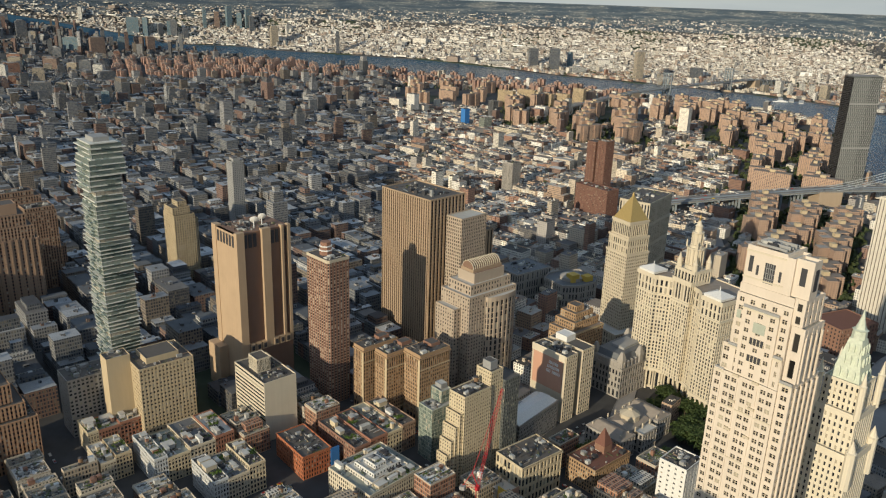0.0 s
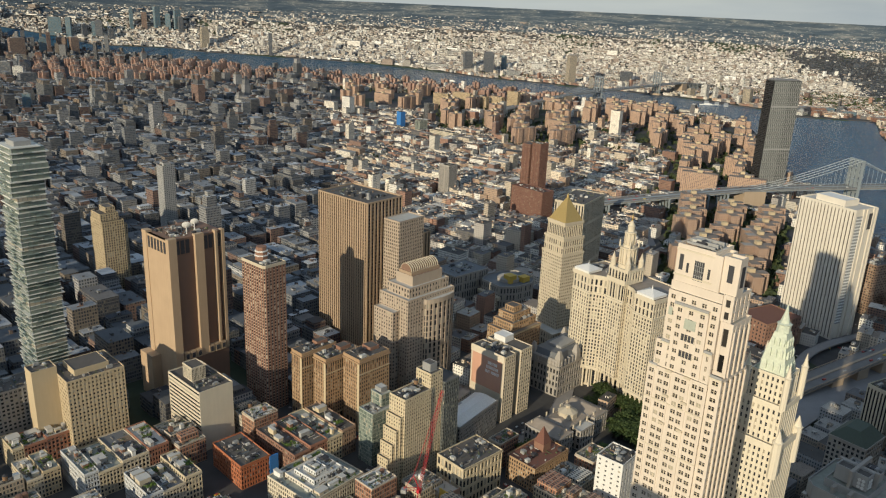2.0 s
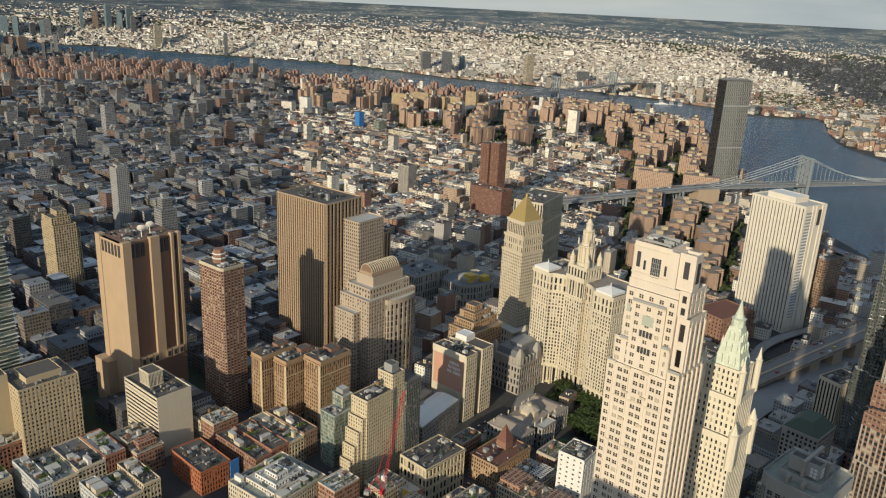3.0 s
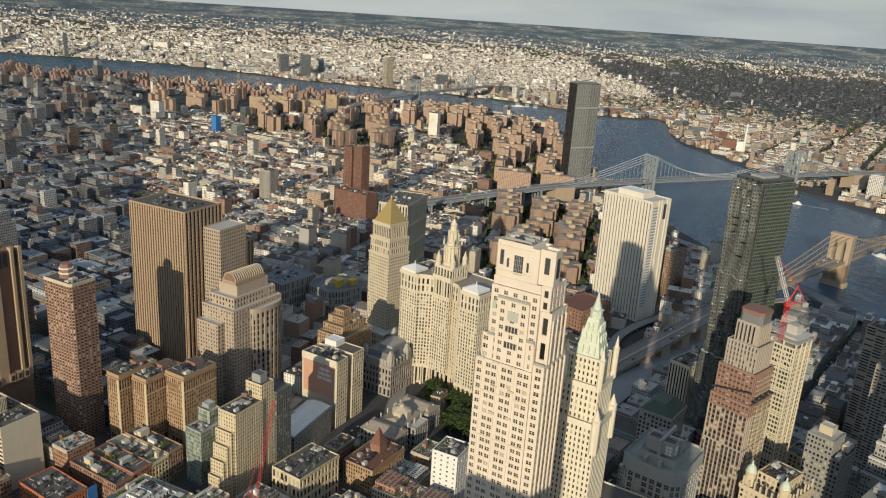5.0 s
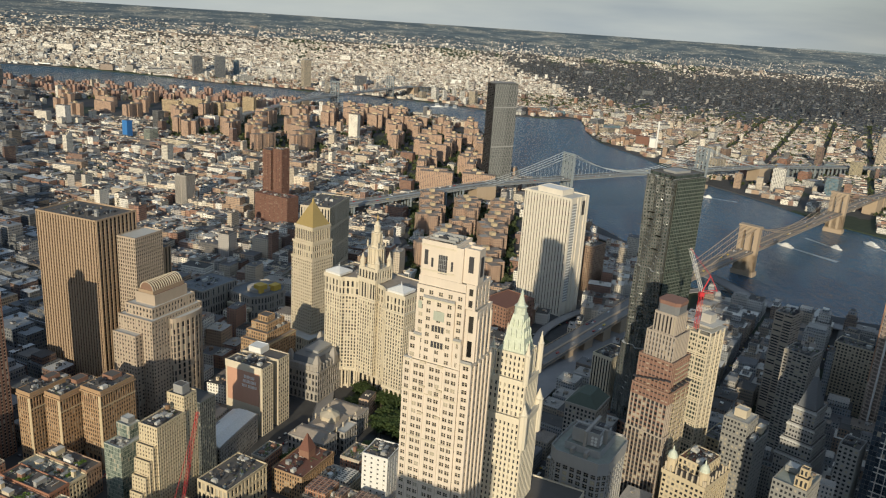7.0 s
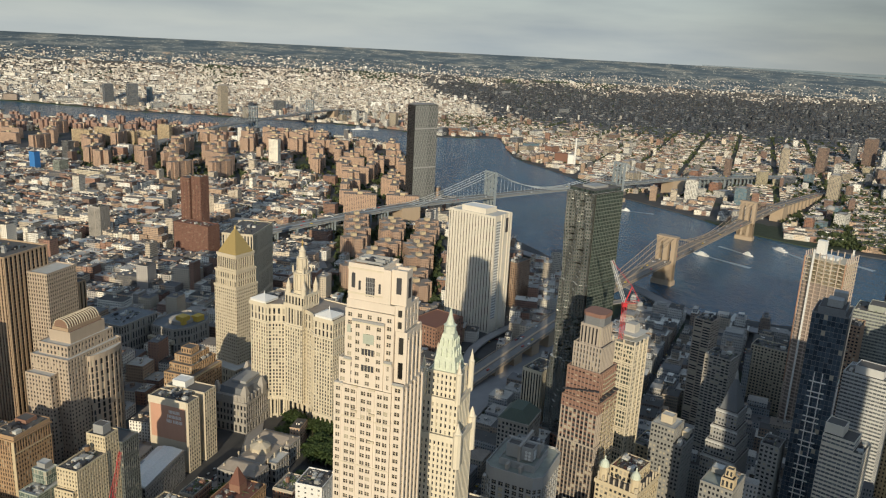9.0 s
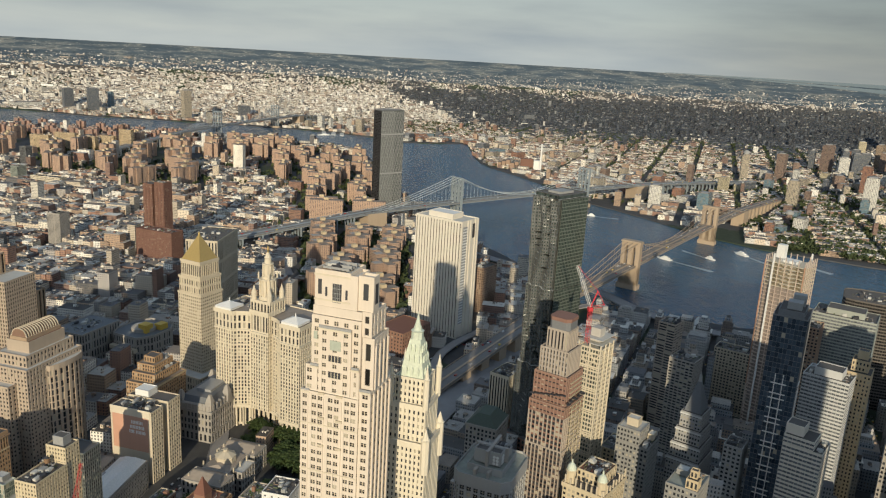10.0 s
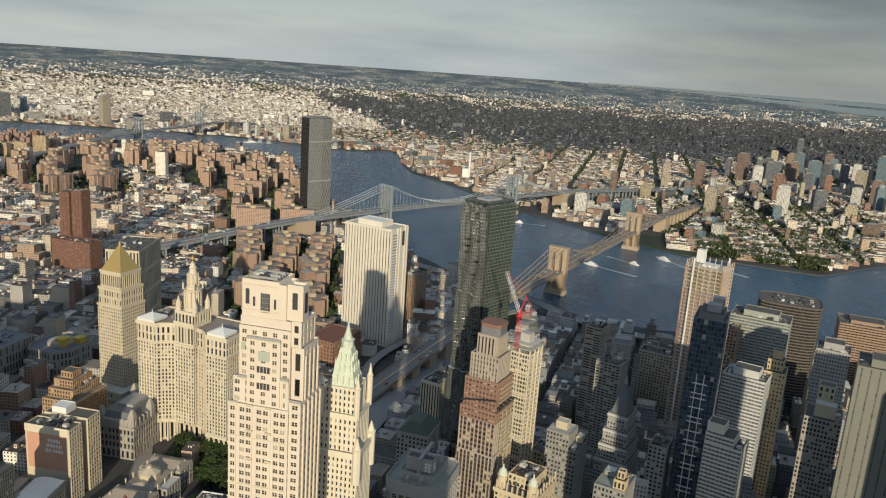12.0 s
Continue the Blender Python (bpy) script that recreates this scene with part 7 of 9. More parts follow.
bank = Building("brick_precinct", "low brown brick block with striped roof", "building", 905, -150, 46, 60, 44, M_BROWN, loose=20)
bank.tier(0, 0, 60, 44, 0, 38, dict(bay=5, storey=5, pier=3, band=2.4, depth=0.5), M_ROOFRED)
bank.close()
# the stepped brick buildings at the western edge
B = Building("stepped_building", "stepped orange-brown brick building with vertical piers", "building", 358, 528, 28, 62, 44, M_RUST, loose=60)
PIERED = dict(bay=3.0, storey=4.0, pier=1.6, band=1.6, depth=0.6, rib=0.35, band_mat=M_BROWN)
B.tier(0, 0, 62, 44, 0, 44, PIERED, M_DARKROOF)
B.tier(0, 4, 55, 44, 45.2, 57, PIERED, M_DARKROOF, name="setback")
B.tier(0, 8, 47, 44, 58.2, 74, PIERED, M_DARKROOF, name="upper_setback")
B.tier(0, 14, 36, 40, 75.2, 88, PIERED, M_DARKROOF, name="crown")
B.plant(56, 2, 61, 40, 44, 4, 58, 2)
B.close()
B = Building("deco_building", "stepped brown brick building with close vertical piers", "building", 694, 811, 28, 38, 30, M_DECO, loose=60)
DECO = dict(bay=3.1, storey=3.9, pier=1.5, band=1.4, depth=0.7, rib=0.45, band_mat=M_BROWN)
B.tier(0, 0, 38, 30, 0, 104, DECO, M_DARKROOF)
B.tier(1.5, 1.5, 36.5, 30, 105.2, 109, dict(DECO, storey=3.6), M_DARKROOF, name="setback")
B.tier(-48, 30.05, 30, 56, 0, 118, DECO, M_DARKROOF, name="rear_slab")
B.tier(-46, 32, 22, 54, 119.2, 125, DECO, M_DARKROOF, name="upper_setback")
B.tier(-50, -9, -7, 30, 0, 66, DECO, M_DARKROOF, name="low_wing")
B.tier(-47, -3, -6, 30, 67.2, 84, DECO, M_DARKROOF, name="wing_setback")
B.tier(38.05, 6, 46, 30, 0, 52, DECO, M_DARKROOF, name="side_wing")
B.plant(3, 4, 34, 26, 109, 7, 35)
B.plant(-40, 36, 18, 52, 125, 9, 36)
B.close()


# ---------------------------------------------------------------- the deck's own tower and its neighbours, behind the view
def deck_tower(name, label, x, y, b, w, h):
    cx, cy = centred(x, y, b, w, w)
    B = Building(name, label, "tower", cx, cy, b, w, w, M_GREY, G_BLUE, loose=0)
    B.tier(0, 0, w, w, 0, h, dict(bay=6, storey=h / 24, pier=0.4, band=0.8, depth=0.3), M_DARKROOF)
    return B.close()


deck_tower("observation_tower", "glass observation tower behind the viewpoint", -25.5, 7.6, 16.5, 44, 417)
deck_tower("glass_tower", "tall glass office tower behind the view", 120, -245, 29, 56, 325)
deck_tower("glass_tower", "slim glass office tower behind the view", 101, -296, 29, 30, 295)
deck_tower("office_tower", "dark steel office tower behind the view", 250, -440, 29, 60, 226)
deck_tower("office_tower", "dark hotel slab behind the view", 190, -215, 29, 36, 165)
deck_tower("glass_tower", "glass office tower over the trade centre site", 60, 60, 29, 44, 226)
deck_tower("office_tower", "riverside office tower behind the view", -240, 30, 29, 56, 225)
deck_tower("office_tower", "domed riverside office tower behind the view", -260, -160, 29, 56, 197)


# ---------------------------------------------------------------- bridges
M_BSTONE = stone("bridge_granite", (0.46, 0.36, 0.26))
M_BSTEEL = plain("bridge_blue_steel", (0.27, 0.31, 0.33), 0.5)
M_CABLE = plain("pale_bridge_cable", (0.48, 0.52, 0.53), 0.5)
M_BTAN = plain("bridge_tan_steel", (0.42, 0.33, 0.24), 0.6)
M_ROADWAY = plain("bridge_roadway", (0.22, 0.21, 0.20), 0.85, 0, 0.25, 0.1)


def tube(name, pts, r, mat, parent, n=6, label=""):
    bm = bmesh.new()
    rows = []
    for i, p in enumerate(pts):
        d = (Vector(pts[min(i + 1, len(pts) - 1)]) - Vector(pts[max(i - 1, 0)])).normalized()
        s = d.cross(Vector((1, 0, 0))).normalized()
        rows.append([bm.verts.new(Vector(p) + (Vector((1, 0, 0)) * math.cos(a) + s * math.sin(a)) * r) for a in np.linspace(0, 2 * math.pi, n, endpoint=False)])
    for a, b in zip(rows, rows[1:]):
        for i in range(n):
            bm.faces.new((a[i], a[(i + 1) % n], b[(i + 1) % n], b[i]))
    return part(name, bm, mat, parent, label)


def bridge(name, label, x, y, bearing, span, side, towers, deck, width, near, far, style):
    """A suspension bridge: the near tower stands at the origin, local y runs along the deck."""
    root = empty(name, x, y, bearing, label, "bridge")
    b = radians(bearing)
    for s in range(int(-near), int(span + far), 40):
        keep_off(x + s * math.sin(b), y + s * math.cos(b), width + 6, 44, bearing, 4)
    steel = M_BSTEEL if style == "steel" else M_BTAN

    def level(s):
        if s < -side:
            return deck - (deck - 9) * ((-side - s) / (near - side)) ** 1.15
        if s > span + side:
            return deck - (deck - 10) * ((s - span - side) / (far - side)) ** 1.15
        return deck + 3.0 * (1 - ((s - span / 2) / (span / 2 + side)) ** 2)

    stops = np.linspace(-near, span + far, 60)
    bm = bmesh.new()
    rows = []
    for s in stops:
        z = level(s)
        rows.append([bm.verts.new(c) for c in ((-width / 2, s, z), (width / 2, s, z), (width / 2, s, z - 2.4), (-width / 2, s, z - 2.4))])
    for p, q in zip(rows, rows[1:]):
        for i in range(4):
            bm.faces.new((p[i], p[(i + 1) % 4], q[(i + 1) % 4], q[i]))
    part("deck", bm, M_ROADWAY, root, "grey roadway deck")
    for sx in (-1, 1):
        bx = Boxes()
        for s0, s1 in zip(stops, stops[1:]):
            bx.bar((sx * width / 2, s0, level(s0) + 1.4), (sx * width / 2, s1, level(s1) + 1.4), 0.5, 0.8)
            bx.bar((sx * width / 2, s0, level(s0) - 2.6), (sx * width / 2, s1, level(s1) - 2.6), 0.6, 1.0)
            m = 3
            for k in range(m):
                u0, u1 = s0 + (s1 - s0) * k / m, s0 + (s1 - s0) * (k + 1) / m
                bx.bar((sx * width / 2, u0, level(u0) - 2.4), (sx * width / 2, u1, level(u1) + 1.4), 0.35)
        piece("side_truss", bx.mesh("side_truss", steel), root, kind="stuff")
    bm = bmesh.new()
    lw = 1.5 if style == "stone" else 2.5
    rows = [[bm.verts.new(c) for c in ((-lw, s, level(s) + 0.9), (lw, s, level(s) + 0.9), (lw, s, level(s) + 0.1), (-lw, s, level(s) + 0.1))] for s in stops]
    for p, q in zip(rows, rows[1:]):
        for i in range(4):
            bm.faces.new((p[i], p[(i + 1) % 4], q[(i + 1) % 4], q[i]))
    part("promenade", bm, steel, root, "raised central walkway")
    xs = (-width / 2, -width / 6, width / 6, width / 2)
    for T in (0, span):
        if style == "stone":
            w, t = 34, 12
            tw = bmesh.new()
            prism(tw, [(-w / 2 - 2, T - t / 2 - 2), (w / 2 + 2, T - t / 2 - 2), (w / 2 + 2, T + t / 2 + 2), (-w / 2 - 2, T + t / 2 + 2)], -4, 6)
            for x0, x1 in ((-w / 2, -w / 2 + 7.5), (-4.2, 4.2), (w / 2 - 7.5, w / 2)):
                prism(tw, [(x0, T - t / 2), (x1, T - t / 2), (x1, T + t / 2), (x0, T + t / 2)], 6, towers - 9)
            prism(tw, [(-w / 2, T - t / 2), (w / 2, T - t / 2), (w / 2, T + t / 2), (-w / 2, T + t / 2)], 6, deck - 3)
            for side_x in (-1, 1):
                for k in range(5):
                    cx, half, z0 = side_x * 6.85, 2.65, towers - 24 + k * 3
                    cut = half * math.sqrt(max(0, 1 - ((k + 0.5) / 5) ** 2))
                    for s2 in (-1, 1):
                        a, c = sorted((cx + s2 * cut, cx + s2 * half))
                        prism(tw, [(a, T - t / 2), (c, T - t / 2), (c, T + t / 2), (a, T + t / 2)], z0, z0 + 3)
            prism(tw, [(-w / 2, T - t / 2), (w / 2, T - t / 2), (w / 2, T + t / 2), (-w / 2, T + t / 2)], towers - 9, towers - 3)
            prism(tw, [(-w / 2 - 1, T - t / 2 - 1), (w / 2 + 1, T - t / 2 - 1), (w / 2 + 1, T + t / 2 + 1), (-w / 2 - 1, T + t / 2 + 1)], towers - 3, towers)
            part("tower", tw, M_BSTONE, root, "granite tower with two pointed arches")
        else:
            bx = Boxes()
            for xx in xs:
                bx.box(xx - 1.2, T - 3.0, 0, xx + 1.2, T + 3.0, towers)
            for z in (deck - 8, deck + 14, towers - 20, towers - 3):
                bx.box(-width / 2, T - 2.6, z, width / 2, T + 2.6, z + 3)
            for x0, x1 in zip(xs, xs[1:]):
                for z0, z1 in ((2, deck - 8), (deck + 17, towers - 20)):
                    bx.bar((x0, T, z0), (x1, T, z1), 1.2)
                    bx.bar((x1, T, z0), (x0, T, z1), 1.2)
            piece("tower", bx.mesh("tower", steel), root, "riveted steel tower with braced legs")
            pm = bmesh.new()
            prism(pm, [(-width / 2 - 5, T - 9), (width / 2 + 5, T - 9), (width / 2 + 5, T + 9), (-width / 2 - 5, T + 9)], -4, 7)
            part("pier", pm, M_BSTONE, root)
    hang = Boxes()
    sag = deck + 6
    for xx in xs:
        pts = []
        for s in np.linspace(-side, span + side, 61):
            if s < 0:
                z = deck + (towers - deck) * (1 + s / side) ** 1.25
            elif s > span:
                z = deck + (towers - deck) * (1 - (s - span) / side) ** 1.25
            else:
                z = sag + (towers - sag) * (2 * s / span - 1) ** 2
            pts.append((xx, s, z))
        tube("main_cable", pts, 0.55, steel if style == "stone" else M_CABLE, root)
        if xx in (xs[0], xs[-1]):
            for s in np.arange(-side + 10, span + side - 9, 11):
                z = float(np.interp(s, [p[1] for p in pts], [p[2] for p in pts]))
                if z - level(s) > 3:
                    hang.bar((xx, s, level(s)), (xx, s + 0.01, z), 0.22)
    piece("hanger", hang.mesh("hanger", steel if style == "stone" else M_CABLE), root, kind="stuff")
    for s in list(np.arange(-near + 60, -side - 10, 42)) + list(np.arange(span + side + 30, span + far - 30, 42)):
        pm = bmesh.new()
        h = level(s) - 2.4
        if h > 5:
            if style == "stone":
                prism(pm, [(-width / 2 + 1, s - 9), (width / 2 - 1, s - 9), (width / 2 - 1, s + 9), (-width / 2 + 1, s + 9)], 0, h)
                part("pier", pm, M_BSTONE, root)
            else:
                for xx in xs:
                    prism(pm, [(xx - 1.4, s - 1.6), (xx + 1.4, s - 1.6), (xx + 1.4, s + 1.6), (xx - 1.4, s + 1.6)], 0, h)
                prism(pm, [(-width / 2, s - 1.8), (width / 2, s - 1.8), (width / 2, s + 1.8), (-width / 2, s + 1.8)], h - 2.2, h)
                part("viaduct_bent", pm, steel, root)
    for s in (-side - 12, span + side + 12):
        am = bmesh.new()
        h = level(s) - 2.5
        prism(am, [(-width / 2 - 2, s - 24), (width / 2 + 2, s - 24), (width / 2 + 2, s + 24), (-width / 2 - 2, s + 24)], 0, h)
        part("anchorage", am, M_BSTONE, root, "massive stone anchorage")
    # traffic on the deck
    rnd = random.Random(int(span))
    cars = Boxes()
    for i in range(90):
        s = rnd.uniform(-near, span + far)
        xx = rnd.choice((-0.38, -0.27, 0.27, 0.38)) * width
        cars.box(xx - 0.9, s - 2.2, level(s), xx + 0.9, s + 2.2, level(s) + 1.5)
    piece("traffic", cars.mesh("traffic", M_TRAFFIC), root, "small cars on the roadway", "stuff")
    return root


def traffic_mat():
    n = Nodes("car_paint")
    return n.done(n.ramp(n.island(), [(0, (0.6, 0.6, 0.58)), (0.3, (0.05, 0.05, 0.06)), (0.5, (0.25, 0.26, 0.28)), (0.7, (0.62, 0.45, 0.05)), (0.85, (0.35, 0.05, 0.04))], True), 0.3)


M_TRAFFIC = traffic_mat()
bridge("stone_bridge", "suspension bridge with tan stone gothic towers", 1222, -602, 136.3, 470, 265, 84, 39, 26, 600, 760, "stone")
bridge("steel_bridge", "blue-grey steel suspension bridge across the river", 1757, -405, 152.5, 450, 225, 102, 42, 36, 650, 900, "steel")
bridge("distant_bridge", "distant grey steel suspension bridge", 3265, 253, 117, 490, 230, 102, 42, 36, 720, 620, "steel")

# ---------------------------------------------------------------- roads
M_ROAD = plain("road_asphalt", (0.29, 0.28, 0.275), 0.85, 0, 0.2, 0.08)


def road(label, pts, width, z=0.3, pillars=False):
    """A road ribbon through plan points, smoothed, with raised kerb walls."""
    P = [Vector((x, y, 0)) for x, y in pts]
    line = []
    for i in range(len(P) - 1):
        p0, p1, p2, p3 = P[max(i - 1, 0)], P[i], P[i + 1], P[min(i + 2, len(P) - 1)]
        for k in range(8):
            t = k / 8
            line.append(0.5 * (2 * p1 + (p2 - p0) * t + (2 * p0 - 5 * p1 + 4 * p2 - p3) * t * t + (3 * p1 - p0 - 3 * p2 + p3) * t ** 3))
    line.append(P[-1])
    bm = bmesh.new()
    rows = []
    for i, p in enumerate(line):
        d = (line[min(i + 1, len(line) - 1)] - line[max(i - 1, 0)]).normalized()
        s = Vector((d.y, -d.x, 0)) * width / 2
        zz = z + 0.0
        rows.append([bm.verts.new(c) for c in ((p - s) * 1 + Vector((0, 0, zz + 0.9)), (p - s * 0.96) + Vector((0, 0, zz + 0.9)), (p - s * 0.96) + Vector((0, 0, zz)), (p + s * 0.96) + Vector((0, 0, zz)),
                                               (p + s * 0.96) + Vector((0, 0, zz + 0.9)), (p + s) + Vector((0, 0, zz + 0.9)), (p + s) + Vector((0, 0, zz - 1.0)), (p - s) + Vector((0, 0, zz - 1.0)))])
        if i % 4 == 0:
            keep_off(p.x, p.y, width + 2, width + 20, math.degrees(math.atan2(d.x, d.y)), 1)
    for a, b in zip(rows, rows[1:]):
        for i in range(8):
            bm.faces.new((a[i], b[i], b[(i + 1) % 8], a[(i + 1) % 8]))
    me = bpy.data.meshes.new("road")
    bm.to_mesh(me)
    bm.free()
    me.materials.append(M_ROAD)
    return tagged(new("road", me), label, "road", kind="structure")


road("elevated riverside highway in grey concrete", [(1750, -300), (1500, -330), (1330, -430), (1180, -520), (1060, -560), (960, -640), (930, -760), (960, -920)], 24, 7)
road("broad bridge approach road with several lanes", [(700, -130), (795, -193), (880, -260), (960, -330)], 34, 4)
road("curved ramp beside the bridge approach", [(770, -120), (840, -170), (930, -210), (1010, -290), (1080, -420), (1120, -520)], 12, 5)
road("looping ramp under the bridge approach", [(960, -345), (900, -330), (850, -290), (840, -240), (870, -215)], 9, 3)
road("wide street with parked cars", [(560, 150), (640, 112 - 40), (700, 60), (770, 60)], 16, 0.1)
road("wide avenue running away through tenement blocks", [(1300, -10), (1846, 63), (2429, 164), (2900, 240)], 22, 0.1)

# City park, kept clear of buildings
for x, y, r in ((640, -25, 52), (690, -45, 40), (722, 6, 16)):
    keep_off(x, y, 2 * r, 2 * r, 28, 0)


# ---------------------------------------------------------------- the near low buildings, one by one
NEAR = [(0.0, (0.50, 0.40, 0.29)), (0.18, (0.38, 0.19, 0.12)), (0.34, (0.68, 0.61, 0.49)), (0.5, (0.26, 0.16, 0.12)), (0.62, (0.56, 0.46, 0.32)), (0.78, (0.72, 0.67, 0.58)), (0.9, (0.33, 0.31, 0.29))]


def near_wall(name):
    n = Nodes(name)
    r = n.one()
    base = n.ramp(r, NEAR, constant=True)
    base = n.mix(0.6, base, n.mix(n.noise(0.09, 4), (0.5, 0.5, 0.5), (1.2, 1.2, 1.2)), "MULTIPLY")
    u, v = n.uv()
    uu = n.math("FRACT", n.math("DIVIDE", u, 2.5))
    vv = n.math("FRACT", n.math("DIVIDE", v, 3.9))
    w = n.math("MULTIPLY", n.math("LESS_THAN", n.math("ABSOLUTE", n.math("SUBTRACT", uu, 0.5)), 0.26), n.math("LESS_THAN", n.math("ABSOLUTE", n.math("SUBTRACT", vv, 0.52)), 0.3))
    base = n.mix(n.math("MULTIPLY", n.math("LESS_THAN", vv, 0.14), 0.4), base, (0.60, 0.55, 0.45))
    wn = n.add("ShaderNodeTexWhiteNoise")
    c = n.add("ShaderNodeCombineXYZ")
    n.put(c.inputs[0], n.math("FLOOR", n.math("DIVIDE", u, 2.5)))
    n.put(c.inputs[1], n.math("FLOOR", n.math("DIVIDE", v, 3.9)))
    n.put(c.inputs[2], r)
    n.put(wn.inputs["Vector"], c.outputs[0])
    g = n.ramp(wn.outputs["Value"], [(0.0, (0.015, 0.018, 0.022)), (0.7, (0.06, 0.065, 0.07)), (0.9, (0.25, 0.23, 0.19))])
    n.bump(n.math("MULTIPLY", w, -1.0), 0.7, 0.3)
    return n.done(n.mix(w, base, g), n.math("MULTIPLY_ADD", w, -0.55, 0.85))


def near_roof(name):
    n = Nodes(name)
    r = n.math("FRACT", n.math("MULTIPLY", n.one(), 7.31))
    c = n.ramp(r, [(0.0, (0.27, 0.26, 0.22)), (0.2, (0.44, 0.43, 0.38)), (0.38, (0.17, 0.165, 0.15)), (0.52, (0.60, 0.59, 0.54)), (0.70, (0.36, 0.35, 0.29)), (0.82, (0.74, 0.73, 0.70))], constant=True)
    c = n.mix(0.8, c, n.mix(n.noise(0.15, 5), (0.45, 0.45, 0.45), (1.4, 1.4, 1.4)), "MULTIPLY")
    c = n.mix(n.math("MULTIPLY", n.math("GREATER_THAN", n.noise(0.5, 3), 0.6), 0.45), c, (0.10, 0.095, 0.09))
    return n.done(c, 0.85)


M_NEARWALL, M_NEARROOF = near_wall("near_masonry"), near_roof("near_roofing")
M_NEARTRIM = stone("stone_cornice", (0.55, 0.48, 0.38))


def near_building(x, y, w, d, h, bearing, rnd, label):
    root = empty("town_building", x, y, bearing, label, "building", "low city buildings")
    w2, d2 = w / 2, d / 2
    bx = Boxes()
    bx.box(-w2, -d2, 0, w2, d2, h)
    piece("wall", bx.mesh("wall", M_NEARWALL), root)
    bm = bmesh.new()
    bm.faces.new([bm.verts.new(c) for c in ((-w2 + 0.4, -d2 + 0.4, h + 0.05), (w2 - 0.4, -d2 + 0.4, h + 0.05), (w2 - 0.4, d2 - 0.4, h + 0.05), (-w2 + 0.4, d2 - 0.4, h + 0.05))])
    part("roof", bm, M_NEARROOF, root)
    bm = bmesh.new()
    o = [(-w2, -d2), (w2, -d2), (w2, d2), (-w2, d2)]
    k = [(-w2 + 0.4, -d2 + 0.4), (w2 - 0.4, -d2 + 0.4), (w2 - 0.4, d2 - 0.4), (-w2 + 0.4, d2 - 0.4)]
    lo, hi, ih, il = [[bm.verts.new((px, py, z)) for px, py in q] for q, z in ((o, h), (o, h + 1.1), (k, h + 1.1), (k, h))]
    for i in range(4):
        j = (i + 1) % 4
        bm.faces.new((lo[i], lo[j], hi[j], hi[i])), bm.faces.new((hi[i], hi[j], ih[j], ih[i])), bm.faces.new((ih[i], ih[j], il[j], il[i]))
    part("parapet", bm, M_NEARTRIM, root)
    if rnd.random() < 0.6:
        bx = Boxes()
        bx.box(-w2 - 0.6, -d2 + 0.1, h - 1.3, -w2 - 0.02, d2 - 0.1, h + 0.3)
        piece("cornice", bx.mesh("cornice", M_NEARTRIM), root)
    m = [M_GREY, M_LIGHTROOF, M_NEARTRIM, M_BROWN, M_WHITEPAINT]
    for i in range(rnd.choice((1, 2, 2, 3))):
        a, b = rnd.uniform(-w2 + 2, w2 - 5), rnd.uniform(-d2 + 2, max(-d2 + 2.1, d2 - 5))
        bx = Boxes()
        hh = rnd.uniform(2.4, 4.4)
        bx.box(a, b, h, a + rnd.uniform(2.6, 4.5), b + rnd.uniform(2.4, 4), h + hh)
        bx.box(a - 0.2, b - 0.2, h + hh, a + 2.4, b + 2.6, h + hh + 0.3)
        piece("bulkhead", bx.mesh("bulkhead", rnd.choice(m)), root)
    bx = Boxes()
    for i in range(int(w * d * rnd.uniform(0.12, 0.22))):
        a, b, s = rnd.uniform(-w2 + 0.8, w2 - 2.2), rnd.uniform(-d2 + 0.8, d2 - 2.2), rnd.choice((0.4, 0.6, 0.9, 1.3, 1.9))
        if rnd.random() < 0.35:
            bx.box(a, b, h, min(a + s * 4, w2 - 0.5), b + 0.35, h + rnd.uniform(0.3, 1.1))
        else:
            bx.box(a, b, h, a + s, b + s * rnd.uniform(0.6, 1.5), h + rnd.uniform(0.4, 1.5))
    piece("roof_clutter", bx.mesh("roof_clutter", M_CLUTTER), root, kind="stuff")
    if rnd.random() < 0.28:
        water_tank(root, rnd.uniform(-w2 + 3, w2 - 3), rnd.uniform(-d2 + 3, d2 - 3), h)
    if rnd.random() < 0.3:
        bx = Boxes()
        a, b, q, r = rnd.uniform(-w2 + 1, 0), rnd.uniform(-d2 + 1, 0), rnd.uniform(4, w2 + 2), rnd.uniform(4, d2)
        bx.box(a, b, h + 0.06, min(a + q, w2 - 0.8), min(b + r, d2 - 0.8), h + 0.3)
        piece("roof_deck", bx.mesh("roof_deck", rnd.choice((M_DECKBOARD, M_LIGHTROOF, M_WHITEPAINT))), root, "timber or coated roof terrace deck")
    if rnd.random() < 0.3:
        bx = Boxes()
        k = rnd.uniform(0.45, 0.8)
        bx.box(-w2 * k, d2 * (1 - 2 * k) - 0.6, h, w2 * k, d2 - 0.6, h + rnd.uniform(3, 7))
        piece("penthouse", bx.mesh("penthouse", M_NEARWALL), root)
    if rnd.random() < 0.5:
        bm = bmesh.new()
        for i in range(11):
            tuft(bm, rnd.uniform(-w2 + 2, w2 - 2), rnd.uniform(-d2 + 2, d2 - 2), h + 0.4, 1.3, 16, rnd)
        part("roof_garden", bm, M_PLANTER, root, "green roof garden planting", "stuff")
    return root


